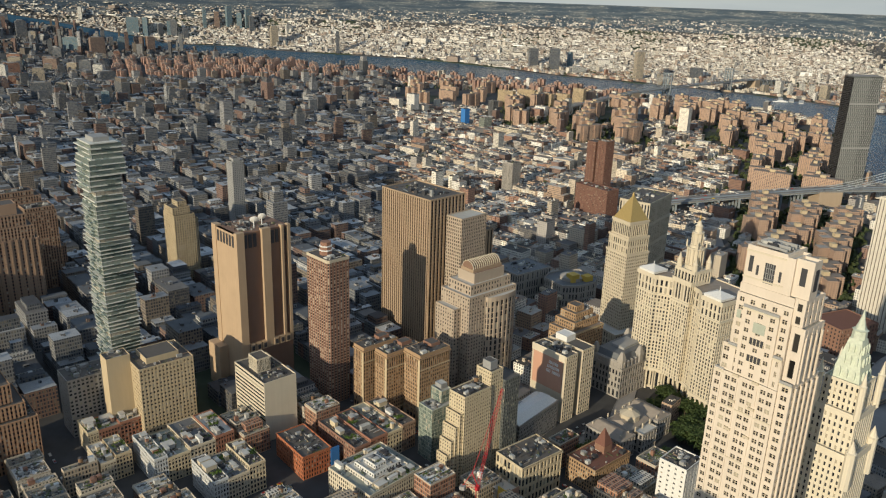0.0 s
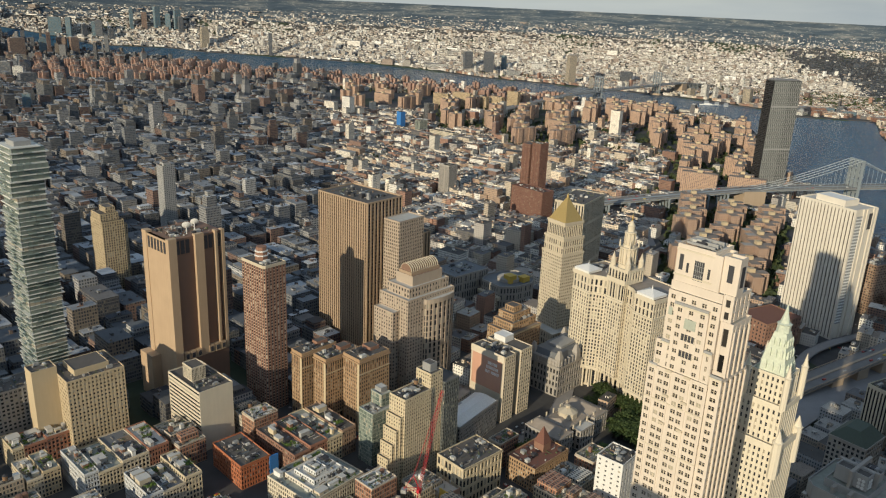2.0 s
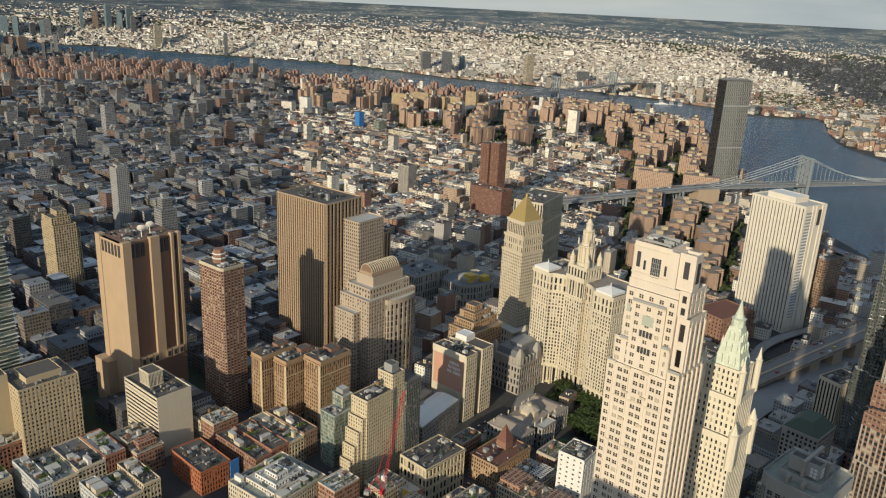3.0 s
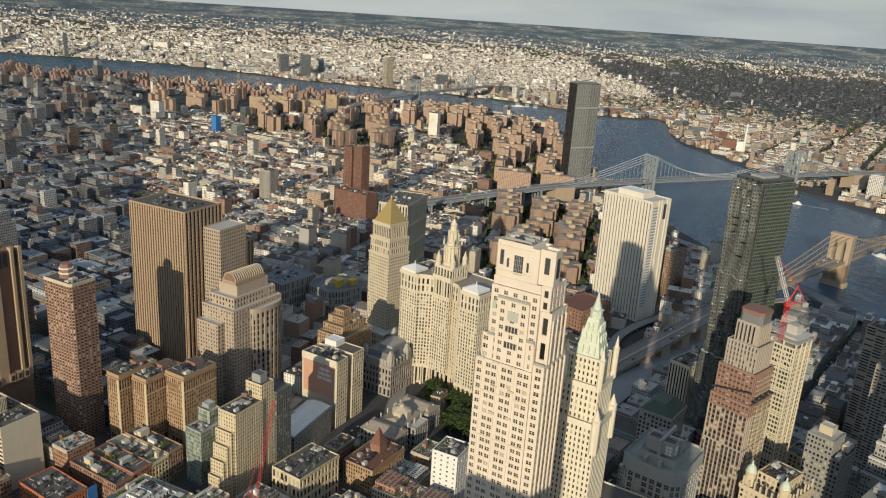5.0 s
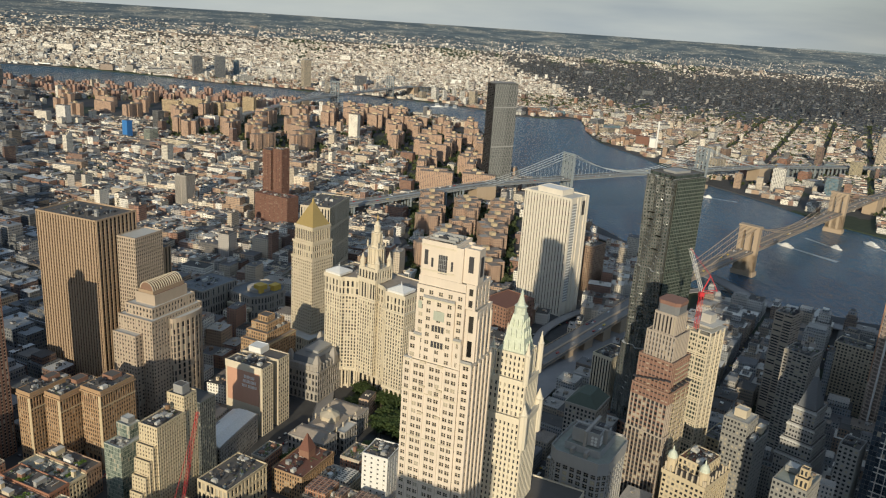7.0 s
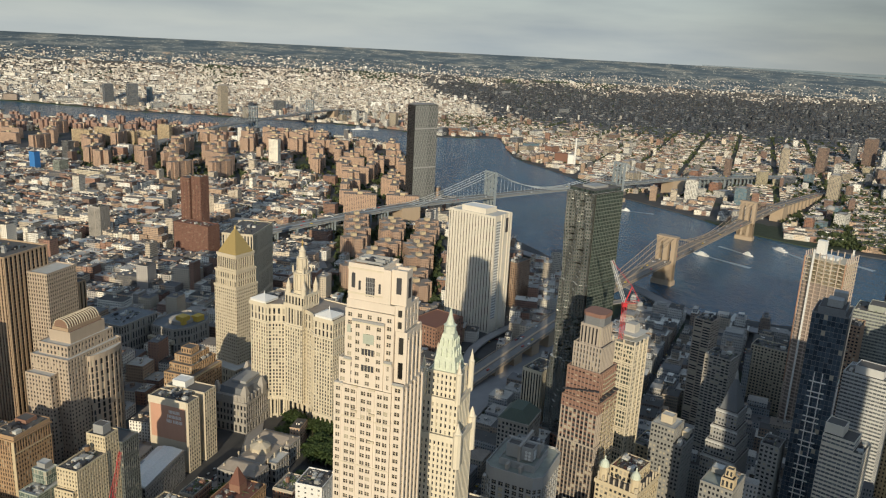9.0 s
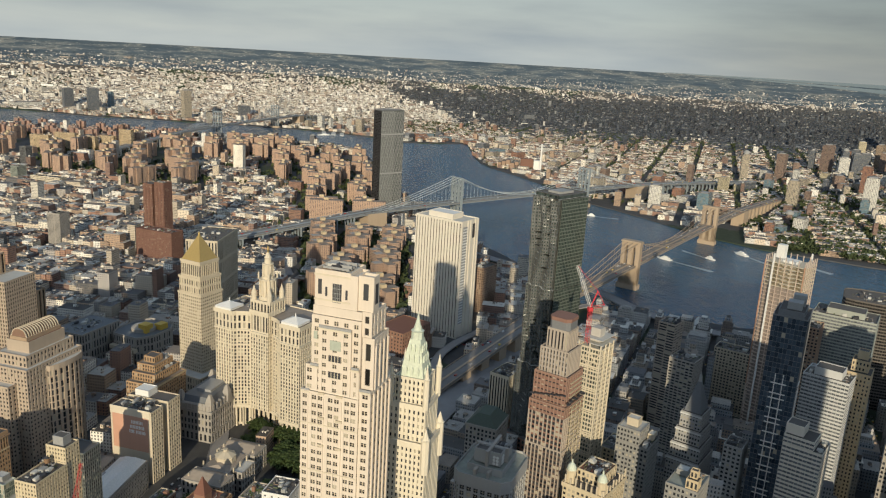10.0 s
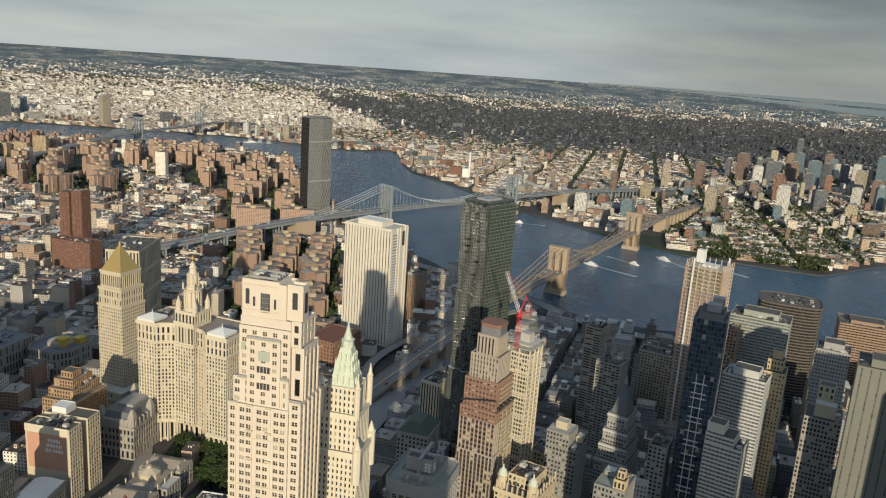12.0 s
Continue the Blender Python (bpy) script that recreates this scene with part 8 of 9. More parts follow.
def near_town():
    rnd = random.Random(77)
    words = ["low brick loft building with a flat cluttered roof", "tan stone loft building with a tarred roof", "narrow masonry building with roof bulkheads", "old mercantile building with a stone cornice"]
    X, Y, W, D, R = lots(120, -60, 760, 760, 28, block=(54, 106), street=(12, 13), lot=(11, 27), seed=51, deep=(0.93, 1.0))
    b, d = polar(X, Y)
    k = (b > 26) & (b < 95) & (d > 285) & (d < 660) & clear_of(X, Y, 8.5)
    H = heights(len(X), 52, (14, 31), 0.07, (34, 44), 0.45 * R + 0.55 * np.random.RandomState(53).rand(len(X)))
    for x, y, w, dd, h in zip(X[k], Y[k], W[k], D[k], H[k]):
        near_building(x, y, w, dd, h if math.hypot(x, y) > 420 else min(h, 30), 28, rnd, rnd.choice(words))


near_town()


# ---------------------------------------------------------------- brick housing estates
def housing_cross(h):
    root = empty("apartment_block", 0, 0, 0, "brown brick cross-plan housing block", "apartment block", "brick housing estate")
    bx = Boxes()
    bx.box(-8, -23, 0, 8, 23, h)
    piece("wall", bx.mesh("wall", [M_BRICK, M_ROOF], 1), root)
    bx = Boxes()
    bx.box(-24, -8, 0, -8.02, 7.5, h - 0.2), bx.box(8.02, -7.5, 0, 24, 8, h - 0.2)
    piece("side_wing", bx.mesh("side_wing", [M_BRICK, M_ROOF], 1), root)
    bx = Boxes()
    bx.box(-4, -4, h, 4, 5, h + 5.5)
    piece("bulkhead", bx.mesh("bulkhead", M_TAN), root)
    return root


def housing_slab(h):
    root = empty("apartment_block", 0, 0, 0, "long brown brick housing slab", "apartment block", "brick housing estate")
    bx = Boxes()
    bx.box(-37, -9, 0, 37, 9, h)
    piece("wall", bx.mesh("wall", [M_BRICK, M_ROOF], 1), root)
    bx = Boxes()
    bx.box(-28, -12.5, 0, -14, -9.02, h - 0.3), bx.box(10, -12.5, 0, 25, -9.02, h - 0.3)
    piece("projecting_bay", bx.mesh("projecting_bay", [M_BRICK, M_ROOF], 1), root)
    bx = Boxes()
    bx.box(-5, -4, h, 6, 4, h + 5)
    piece("bulkhead", bx.mesh("bulkhead", M_TAN), root)
    return root


M_REDHOUSE = windowed("red_housing_brick", [(0.0, (0.33, 0.19, 0.145)), (0.35, (0.38, 0.235, 0.18)), (0.6, (0.28, 0.155, 0.12)), (0.85, (0.40, 0.28, 0.215))], 3.2, 2.9, wide=0.5, tall=0.46)


def housing_small(h):
    bx = Boxes()
    bx.box(-6.5, -17, 0, 6.5, 17, h), bx.box(-17, -6, 0, -6.52, 6, h - 0.2), bx.box(6.52, -6, 0, 17, 6, h - 0.2)
    bx.box(-3, -3, h, 3, 4, h + 5)
    return tagged(new("apartment_block", bx.mesh("apartment_block", [M_REDHOUSE, M_ROOF], 1)), "red brick cross-plan apartment block of middle height", "apartment block", "riverside brick housing")


OPEN_GROUND = []


def estates():
    rnd = random.Random(5)
    kinds = {}
    for h in (36, 44, 52, 60):
        for f in (housing_cross, housing_slab):
            kinds[(f, h)] = f(h)
    for h in (33, 38, 43):
        kinds[(housing_small, h)] = housing_small(h)
    used = {k: False for k in kinds}

    def place(f, h, x, y, turn):
        m = pose(x, y, 0, 0, 0, turn)
        if used[(f, h)]:
            copy_thing(kinds[(f, h)], m)
        else:
            kinds[(f, h)].matrix_basis = m
            used[(f, h)] = True
        near = 20 if f is housing_small else 27
        KEEP_OFF.append((x, y, near, near, 0))

    # bearing range, distance range, spacing, heights, share of slabs, turn
    for b0, b1, d0, d1, gap, hs, slabs, turn in (
            (74, 79.4, 2360, 2900, 84, (52, 44), 0.5, -15), (79.0, 84.2, 2150, 2520, 84, (52,), 0.6, -40), (84.6, 91.2, 2660, 3010, 66, (52, 44), 0.3, -10),
            (88.3, 91, 2250, 2700, 100, (44, 52), 0.4, -10), (91.2, 97.4, 1640, 2360, 76, (44, 52), 0.6, -10), (91.8, 99.4, 1120, 1570, 60, (36, 44), 0.0, 20),
            (79.2, 84.0, 2620, 3120, 104, (44, 52), 0.5, -25), (66, 74, 2780, 3260, 130, (36, 44), 0.4, -25), (90.6, 96.8, 2430, 2800, 88, (36, 44), 0.4, -10),
            (46.8, 62, 3420, 4200, 66, (33, 38, 43), None, -29)):
        d = d0
        spots = []
        while d < d1:
            n = max(1, int(math.radians(b1 - b0) * d / gap))
            for i in range(n):
                b = b0 + (b1 - b0) * (i + 0.5 + rnd.uniform(-0.2, 0.2)) / n
                x, y = d * math.sin(math.radians(b)), d * math.cos(math.radians(b))
                if clear_of(np.array([x]), np.array([y]), 14)[0] and d < near_shore(b) - 50:
                    spots.append((x, y, gap))
                    place(housing_small if slabs is None else housing_slab if rnd.random() < slabs else housing_cross, rnd.choice(hs), x, y, turn + rnd.choice((0, 0, 90)))
            d += gap
        OPEN_GROUND.extend(spots)
    for row in range(4):
        b = 60.5
        while b < 84:
            d = near_shore(b) - 110 - row * 85
            x, y = d * math.sin(math.radians(b)), d * math.cos(math.radians(b))
            if clear_of(np.array([x]), np.array([y]), 14)[0]:
                place(housing_small, rnd.choice((33, 38, 43)), x, y, -20)
            b += 1.15 + rnd.uniform(-0.2, 0.4)


estates()
for x, y, gap in OPEN_GROUND:
    KEEP_OFF.append((x, y, gap * 0.62, gap * 0.62, 0))

# ---------------------------------------------------------------- trees
M_LEAF = leaf_mat("tree_leaves", (0.035, 0.062, 0.020), (0.090, 0.120, 0.042))
M_FARLEAF = leaf_mat("far_tree_leaves", (0.040, 0.060, 0.025), (0.090, 0.108, 0.050))
# The far leaves below have cloud shade and blue haze in their colour.
M_RIMLEAF = leaf_mat("hazy_shaded_woodland_leaves", (0.014, 0.027, 0.032), (0.034, 0.052, 0.056))
M_BARK = plain("bark", (0.10, 0.075, 0.055), 0.9)


def tree(seed):
    rnd = random.Random(seed)
    root = empty("tree", 0, 0, 0, "leafy green park tree in summer", "tree", "park trees")
    bm = bmesh.new()
    lathe(bm, 0, 0, [(0.45, 0), (0.32, 2.5), (0.24, 5), (0.1, 8)], 7)
    for i in range(5):
        a = i * 1.3 + rnd.uniform(0, 0.5)
        e = Vector((math.cos(a) * 3, math.sin(a) * 3, rnd.uniform(6.5, 9)))
        s = Vector((0, 0, rnd.uniform(3.5, 5)))
        p, q = s + Vector((0.12, 0, 0)), s + Vector((-0.12, 0.1, 0))
        bm.faces.new([bm.verts.new(c) for c in (p, q, e)])
        bm.faces.new([bm.verts.new(c) for c in (s + Vector((0, -0.14, 0)), s + Vector((0, 0.14, 0)), e)])
    part("trunk", bm, M_BARK, root)
    bm = bmesh.new()
    for i in range(13):
        a, r, z = rnd.uniform(0, 6.28), rnd.uniform(0.4, 4.4), rnd.uniform(5.5, 11.5)
        tuft(bm, r * math.cos(a), r * math.sin(a), z, 2.3, 34, rnd)
    part("crown", bm, M_LEAF, root)
    return root


def park_trees():
    rnd = random.Random(9)
    protos = [tree(s) for s in (1, 2, 3)]
    first = [True] * 3
    spots = []
    for cx, cy, r, n in ((729, 20, 10, 12), (708, -10, 13, 18), (668, -8, 17, 26), (640, -30, 22, 26), (612, 12, 9, 9), (596, -8, 14, 12), (680, -45, 20, 18), (592, 72, 7, 6), (700, 30, 7, 6)):
        for i in range(n):
            a, q = rnd.uniform(0, 6.28), r * math.sqrt(rnd.random())
            spots.append((cx + q * math.cos(a), cy + q * math.sin(a)))
    for x, y in spots:
        u, v = (x - 600) * math.cos(radians(28)) - (y - 46) * math.sin(radians(28)), (x - 600) * math.sin(radians(28)) + (y - 46) * math.cos(radians(28))
        if -3 < u < 81 and -3 < v < 49:
            continue
        i = rnd.randrange(3)
        s = rnd.uniform(1.1, 1.4)
        m = pose(x, y, 0, 0, 0, rnd.uniform(0, 360)) @ Matrix.Diagonal((s, s, s, 1))
        if first[i]:
            protos[i].matrix_basis, first[i] = m, False
        else:
            copy_thing(protos[i], pose(x, y, 0, 0, 0, rnd.uniform(0, 360)))


park_trees()


def sprays(C, k, rnd, size=(0.16, 0.34)):
    """Leaf sprays round tree centres (x, y, radius), as corner arrays."""
    n = len(C) * k
    P = np.repeat(C, k, 0)
    off = rnd.normal(0, 0.42, (n, 3)) * P[:, 2:3]
    ctr = np.stack([P[:, 0] + off[:, 0], P[:, 1] + off[:, 1], P[:, 2] * 1.15 + off[:, 2] * 0.8 + 2], -1)
    u = rnd.normal(0, 1, (n, 3))
    u /= np.linalg.norm(u, axis=1)[:, None]
    v = np.cross(u, rnd.normal(0, 1, (n, 3)))
    v /= np.linalg.norm(v, axis=1)[:, None]
    s = (P[:, 2] * rnd.uniform(*size, n))[:, None]
    return np.stack([ctr - u * s - v * s, ctr + u * s - v * s, ctr + u * s + v * s, ctr - u * s + v * s], 1).reshape(-1, 3)


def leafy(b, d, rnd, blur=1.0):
    """Where the belt of tree-lined brownstone streets lies whose colours hold a cloud's shadow, by bearing and
    distance, with a ragged edge.
    """
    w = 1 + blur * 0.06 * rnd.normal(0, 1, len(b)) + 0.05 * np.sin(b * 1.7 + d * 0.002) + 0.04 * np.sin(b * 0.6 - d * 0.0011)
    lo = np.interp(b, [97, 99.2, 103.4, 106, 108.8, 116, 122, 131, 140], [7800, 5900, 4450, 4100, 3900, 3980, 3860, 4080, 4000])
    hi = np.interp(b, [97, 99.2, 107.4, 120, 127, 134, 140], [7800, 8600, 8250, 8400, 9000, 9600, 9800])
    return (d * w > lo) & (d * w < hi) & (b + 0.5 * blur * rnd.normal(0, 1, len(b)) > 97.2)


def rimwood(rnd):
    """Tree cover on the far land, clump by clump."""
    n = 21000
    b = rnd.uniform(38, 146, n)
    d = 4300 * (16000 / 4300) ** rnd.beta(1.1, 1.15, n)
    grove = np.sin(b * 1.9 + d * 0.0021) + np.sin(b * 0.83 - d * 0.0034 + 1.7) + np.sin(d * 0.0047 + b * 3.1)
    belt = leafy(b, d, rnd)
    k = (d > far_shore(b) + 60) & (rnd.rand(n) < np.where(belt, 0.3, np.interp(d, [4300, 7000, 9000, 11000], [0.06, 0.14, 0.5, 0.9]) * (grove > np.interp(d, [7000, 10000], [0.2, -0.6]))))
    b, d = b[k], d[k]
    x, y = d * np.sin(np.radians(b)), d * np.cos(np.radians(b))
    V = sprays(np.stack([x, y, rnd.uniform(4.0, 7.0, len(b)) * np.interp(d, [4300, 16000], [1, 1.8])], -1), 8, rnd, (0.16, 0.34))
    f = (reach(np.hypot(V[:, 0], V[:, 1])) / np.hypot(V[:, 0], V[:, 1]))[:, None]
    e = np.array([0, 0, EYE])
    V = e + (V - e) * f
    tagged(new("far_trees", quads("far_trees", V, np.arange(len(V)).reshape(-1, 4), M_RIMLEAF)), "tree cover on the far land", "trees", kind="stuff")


def far_woods():
    """Street and park trees too far to tell apart: sprays of leaves, joined."""
    rnd = np.random.RandomState(61)
    C = []

    def patch(b0, b1, d0, d1, n, r=(4, 7)):
        b, d = rnd.uniform(b0, b1, n), rnd.uniform(d0, d1, n)
        x, y = d * np.sin(np.radians(b)), d * np.cos(np.radians(b))
        C.append(np.stack([x, y, rnd.uniform(*r, n)], -1))

    for p in ((63, 71, 1760, 2200, 260), (88.5, 94, 2840, 3080, 330), (84.5, 89, 1750, 2800, 380, (4, 7)), (89, 97.5, 1650, 2700, 560, (4.5, 7.5)), (91.5, 99.5, 1100, 1620, 640, (5, 8)), (79, 85, 2150, 2600, 260), (74, 80, 2350, 2900, 240), (77.5, 79, 1560, 1680, 60), (79, 84, 2080, 2200, 120),
              (74, 79, 2300, 2420, 90), (60, 86, 3200, 3320, 220), (126, 134.5, 1835, 1960, 560), (123, 137, 2000, 2800, 1500, (4, 7.5)), (112, 117.5, 2190, 2260, 90), (117, 123, 2300, 2900, 420),
              (104, 140, 2600, 3400, 1300, (4, 7)), (104, 140, 3400, 4290, 2600, (4, 7)), (99, 104, 3700, 4290, 500), (62, 100, 4000, 4300, 300), (97.8, 98.6, 1900, 2200, 40), (50, 60, 3500, 4100, 260), (52, 66, 1500, 3200, 260), (112.8, 116, 2170, 2240, 60)):
        patch(*p)
    C = np.concatenate(C)
    rimwood(rnd)
    KEEP = np.ones(len(C), bool)
    for cx, cy, hw, hd, b in KEEP_OFF:
        if hw != hd or hw < 30:
            dx, dy = C[:, 0] - cx, C[:, 1] - cy
            k = 0.8 if hw == hd == 27 else 1.0
            KEEP &= ~((np.abs(dx * math.cos(b) - dy * math.sin(b)) < hw * k) & (np.abs(dx * math.sin(b) + dy * math.cos(b)) < hd * k))
    b, d = polar(C[:, 0], C[:, 1])
    KEEP &= ~((b > 99) & (b < 111.5) & (d < 3550) & (d > 2600) & (rnd.rand(len(b)) < 0.85))
    KEEP &= ~((b > 111) & (b < 124) & (d > 2150) & (d < 2850) & (rnd.rand(len(b)) < 0.7))
    KEEP &= (d < near_shore(b) - 8) | (d > far_shore(b) + 12)
    C = C[KEEP]
    V = sprays(C, 10, rnd, (0.27, 0.52))
    tagged(new("far_trees", quads("far_trees", V, np.arange(len(V)).reshape(-1, 4), M_FARLEAF)), "distant green trees between the blocks", "trees", kind="stuff")


FAR_WOODS = far_woods


# ---------------------------------------------------------------- towers over the river and up it
def tower_mat(name, c, bay=3.4, storey=3.4, wide=0.58, tall=0.56, glass=(0.03, 0.035, 0.045)):
    return windowed(name, [(0.0, c), (0.5, tone(c, 0.92))], bay, storey, glass, wide, tall)


C_T = ("tan brick", tower_mat("far_tan_brick", (0.42, 0.36, 0.27)))
C_W = ("white", tower_mat("far_white_stone", (0.66, 0.64, 0.58)))
C_B = ("brown brick", tower_mat("far_brown_brick", (0.25, 0.17, 0.13)))
C_O = ("orange brick", tower_mat("far_orange_brick", (0.34, 0.25, 0.17)))
C_G = ("blue-green glass", tower_mat("far_green_glass", (0.17, 0.24, 0.28), 2.6, 3.4, 0.8, 0.66, (0.06, 0.10, 0.12)))
C_D = ("dark grey", tower_mat("far_dark_cladding", (0.13, 0.145, 0.165), 2.8, 3.4, 0.7, 0.6))
C_Y = ("yellow stone", tower_mat("far_yellow_stone", (0.52, 0.45, 0.30)))
C_R = ("red brick", tower_mat("far_red_brick", (0.31, 0.155, 0.10)))
# bearing, distance, width, height, look
BROOKLYN_A = [
    (123.1, 2981, 70, 94, C_T),
    (126.4, 2495, 70, 78, C_T),
    (125.4, 3088, 41, 96, C_B),
    (128.1, 3432, 76, 116, C_B),
    (129.0, 3018, 89, 47, C_B),
    (131.0, 2560, 68, 103, C_W),
    (131.1, 3755, 99, 111, C_O),
    (132.6, 3419, 95, 116, C_G),
    (133.2, 2789, 62, 73, C_D),
    (135.2, 2696, 79, 52, C_Y),
    (135.4, 3319, 85, 106, C_T),
    (136.6, 3413, 50, 161, C_G),
    (134.4, 3662, 54, 94, C_D),
    (131.5, 4525, 53, 132, C_D),
    (133.4, 4389, 58, 79, C_B),
    (136.6, 2426, 90, 39, C_B),
    (117.4, 2203, 68, 64, C_W),
    (120.8, 2221, 69, 53, C_G)]
BROOKLYN_B = [
    (119.6, 2695, 24, 71, C_B),
    (121.9, 2613, 46, 50, C_Y),
    (122.8, 2648, 47, 26, C_Y),
    (125.3, 1997, 44, 33, C_R),
    (124.8, 2748, 49, 38, C_G),
    (123.6, 2703, 52, 29, C_D),
    (126.3, 3321, 49, 45, C_B),
    (127.2, 3479, 31, 83, C_D),
    (127.2, 2087, 56, 37, C_W),
    (125.7, 2126, 47, 15, C_W),
    (115.4, 2564, 38, 34, C_B),
    (112.7, 3084, 50, 34, C_W)]
WILLIAMSBURG = [
    (76.1, 4446, 65, 101, C_D),
    (77.6, 4265, 81, 117, C_D),
    (78.7, 4549, 30, 81, C_G),
    (79.2, 4165, 140, 34, C_W),
    (83.5, 3975, 52, 139, C_T),
    (87.4, 4208, 74, 56, C_D),
    (92.8, 3721, 38, 62, C_W),
    (93.5, 3663, 27, 59, C_W),
    (94.2, 3697, 27, 57, C_W),
    (94.8, 3683, 27, 56, C_W),
    (95.6, 3637, 43, 64, C_T),
    (91.9, 3748, 44, 37, C_T),
    (73.6, 4575, 234, 16, C_W),
    (85.0, 3819, 28, 51, C_T)]
UPRIVER_A = [
    (54.7, 7815, 68, 193, C_G),
    (53.1, 7542, 39, 185, C_G),
    (53.9, 7574, 61, 147, C_B),
    (55.4, 7649, 61, 140, C_G),
    (56.0, 7680, 79, 176, C_G),
    (56.2, 7130, 52, 131, C_D),
    (50.8, 6482, 47, 104, C_G),
    (51.1, 6352, 65, 122, C_D),
    (50.2, 6469, 47, 83, C_D),
    (57.7, 5438, 64, 134, C_T),
    (62.1, 4926, 25, 134, C_D),
    (48.8, 4649, 61, 101, C_B),
    (49.5, 4615, 54, 104, C_B),
    (47.7, 4648, 48, 98, C_G),
    (48.5, 6433, 141, 130, C_G),
    (49.3, 6314, 46, 136, C_G)]
UPRIVER_B = [
    (41.9, 5626, 99, 135, C_D),
    (41.0, 6817, 100, 121, C_D),
    (42.5, 5386, 55, 82, C_T),
    (44.7, 4585, 134, 100, C_G),
    (46.2, 4413, 116, 111, C_B),
    (51.8, 6108, 45, 71, C_D),
    (43.0, 5385, 39, 66, C_W),
    (45.4, 8812, 51, 124, C_W),
    (58.7, 7337, 96, 54, C_W),
    (44.1, 4955, 109, 61, C_D),
    (41.3, 3778, 66, 69, C_T),
    (44.6, 3631, 53, 57, C_T),
    (46.6, 3313, 97, 54, C_D),
    (42.6, 2877, 106, 64, C_D),
    (46.4, 2643, 31, 61, C_G),
    (49.3, 2562, 23, 52, C_O)]


def far_tower(b, D, w, h, look_of, k):
    """A tower by bearing and true distance; the farthest stand on the risen rim, at their scale there."""
    word, mat = look_of
    f = float(reach(D)) / D
    p = lay(b, D)
    root = new("distant_tower")
    root.matrix_basis = pose(float(p[0]), float(p[1]), float(p[2]), 0, 0, -(30 + 11 * (k % 4)))
    tagged(root, "distant %s tower standing above low blocks" % word if h > 60 else "distant %s building among low blocks" % word, "tower" if h > 60 else "building")
    w = w * (0.74 if w < 80 else 0.6)
    d = min(w, 26 + 6 * (k % 3)) if h > 60 else w * 0.6
    w, d, h = w * f, d * f, h * f
    e = (0.94, 0.86, 0.955, 0.95)[k % 4]
    bx = Boxes()
    bx.box(-w / 2, -d / 2, 0, w / 2, d / 2, h * e)
    piece("wall", bx.mesh("wall", [mat, M_ROOF], 1), root)
    q = 0.9 if k % 3 else 0.75
    bx = Boxes()
    bx.box(-w / 2 * q, -d / 2 * q, h * e, w / 2 * q, d / 2 * q, h * 0.975)
    piece("setback", bx.mesh("setback", [mat, M_ROOF], 1), root)
    bx = Boxes()
    bx.box(-w * 0.3, -d * 0.3, h * 0.975, w * 0.2, d * 0.3, h)
    piece("plant_room", bx.mesh("plant_room", M_GREY), root)
    if k == 0:
        bm = bmesh.new()
        lathe(bm, 0, 0, [(11, h), (11, h + 3), (9, h + 7), (5, h + 9.5), (0.5, h + 10.5)], 14)
        part("dome", bm, M_GREY, root, "grey domed roof drum")
    KEEP_OFF.append((D * math.sin(radians(b)), D * math.cos(radians(b)), w * 0.6, d * 0.6 + 4, 0))


for k, row in enumerate(BROOKLYN_A + BROOKLYN_B + WILLIAMSBURG + UPRIVER_A + UPRIVER_B):
    far_tower(*row, k)


def mid_rises():
    """Warehouses, courts and offices standing above the rows across the river."""
    rnd = random.Random(23)
    looks = [C_T, C_W, C_B, C_W, C_Y, C_R, C_D, C_T, C_W, C_G]
    for b0, b1, d0, d1, n, h0, h1, w0, w1 in ((112.5, 121, 2200, 2750, 46, 18, 40, 36, 80), (120, 127, 1960, 2300, 16, 14, 26, 26, 50), (123, 131, 2500, 3300, 26, 22, 52, 30, 60),
                                             (129, 138, 2900, 4150, 46, 35, 105, 28, 56), (104, 113, 2850, 3700, 26, 12, 26, 50, 120), (99, 104, 3350, 3700, 12, 12, 24, 50, 110),
                                             (40.5, 47.5, 2900, 4500, 24, 45, 75, 34, 76)):
        for i in range(n):
            b, d = rnd.uniform(b0, b1), rnd.uniform(d0, d1)
            x, y = d * math.sin(radians(b)), d * math.cos(radians(b))
            if (d > far_shore(b) + 40 or d < near_shore(b) - 60) and clear_of(np.array([x]), np.array([y]), 16)[0]:
                far_tower(b, d, rnd.uniform(w0, w1), rnd.uniform(h0, h1), rnd.choice(looks), rnd.randrange(12))


mid_rises()


# the power station on the far bank
def power_station():
    x, y, _ = lay(109.0, 2705)
    root = empty("power_station", float(x), float(y), 110, "brick power station with a tall white chimney", "power station")
    bm = bmesh.new()
    lathe(bm, 0, 0, [(4.2, 0), (3.2, 40), (2.7, 92), (3.0, 93), (2.8, 95)], 14)
    part("chimney", bm, M_WHITEPAINT, root, "tall white chimney")
    bx = Boxes()
    bx.box(-24, 8, 0, -2, 34, 34)
    piece("boiler_house", bx.mesh("boiler_house", M_WHITEPAINT), root)
    bx = Boxes()
    bx.box(-70, 6, 0, -26, 30, 38)
    piece("turbine_hall", bx.mesh("turbine_hall", M_RED), root)
    for i in range(5):
        bx = Boxes()
        bx.box(-150 + i * 15, 10, 0, -137 + i * 15, 52, 20 + (i % 3) * 5)
        piece("shed", bx.mesh("shed", [M_DECO, M_ROOF], 1), root)
    keep_off(float(x), float(y), 60, 60, 0, 0)


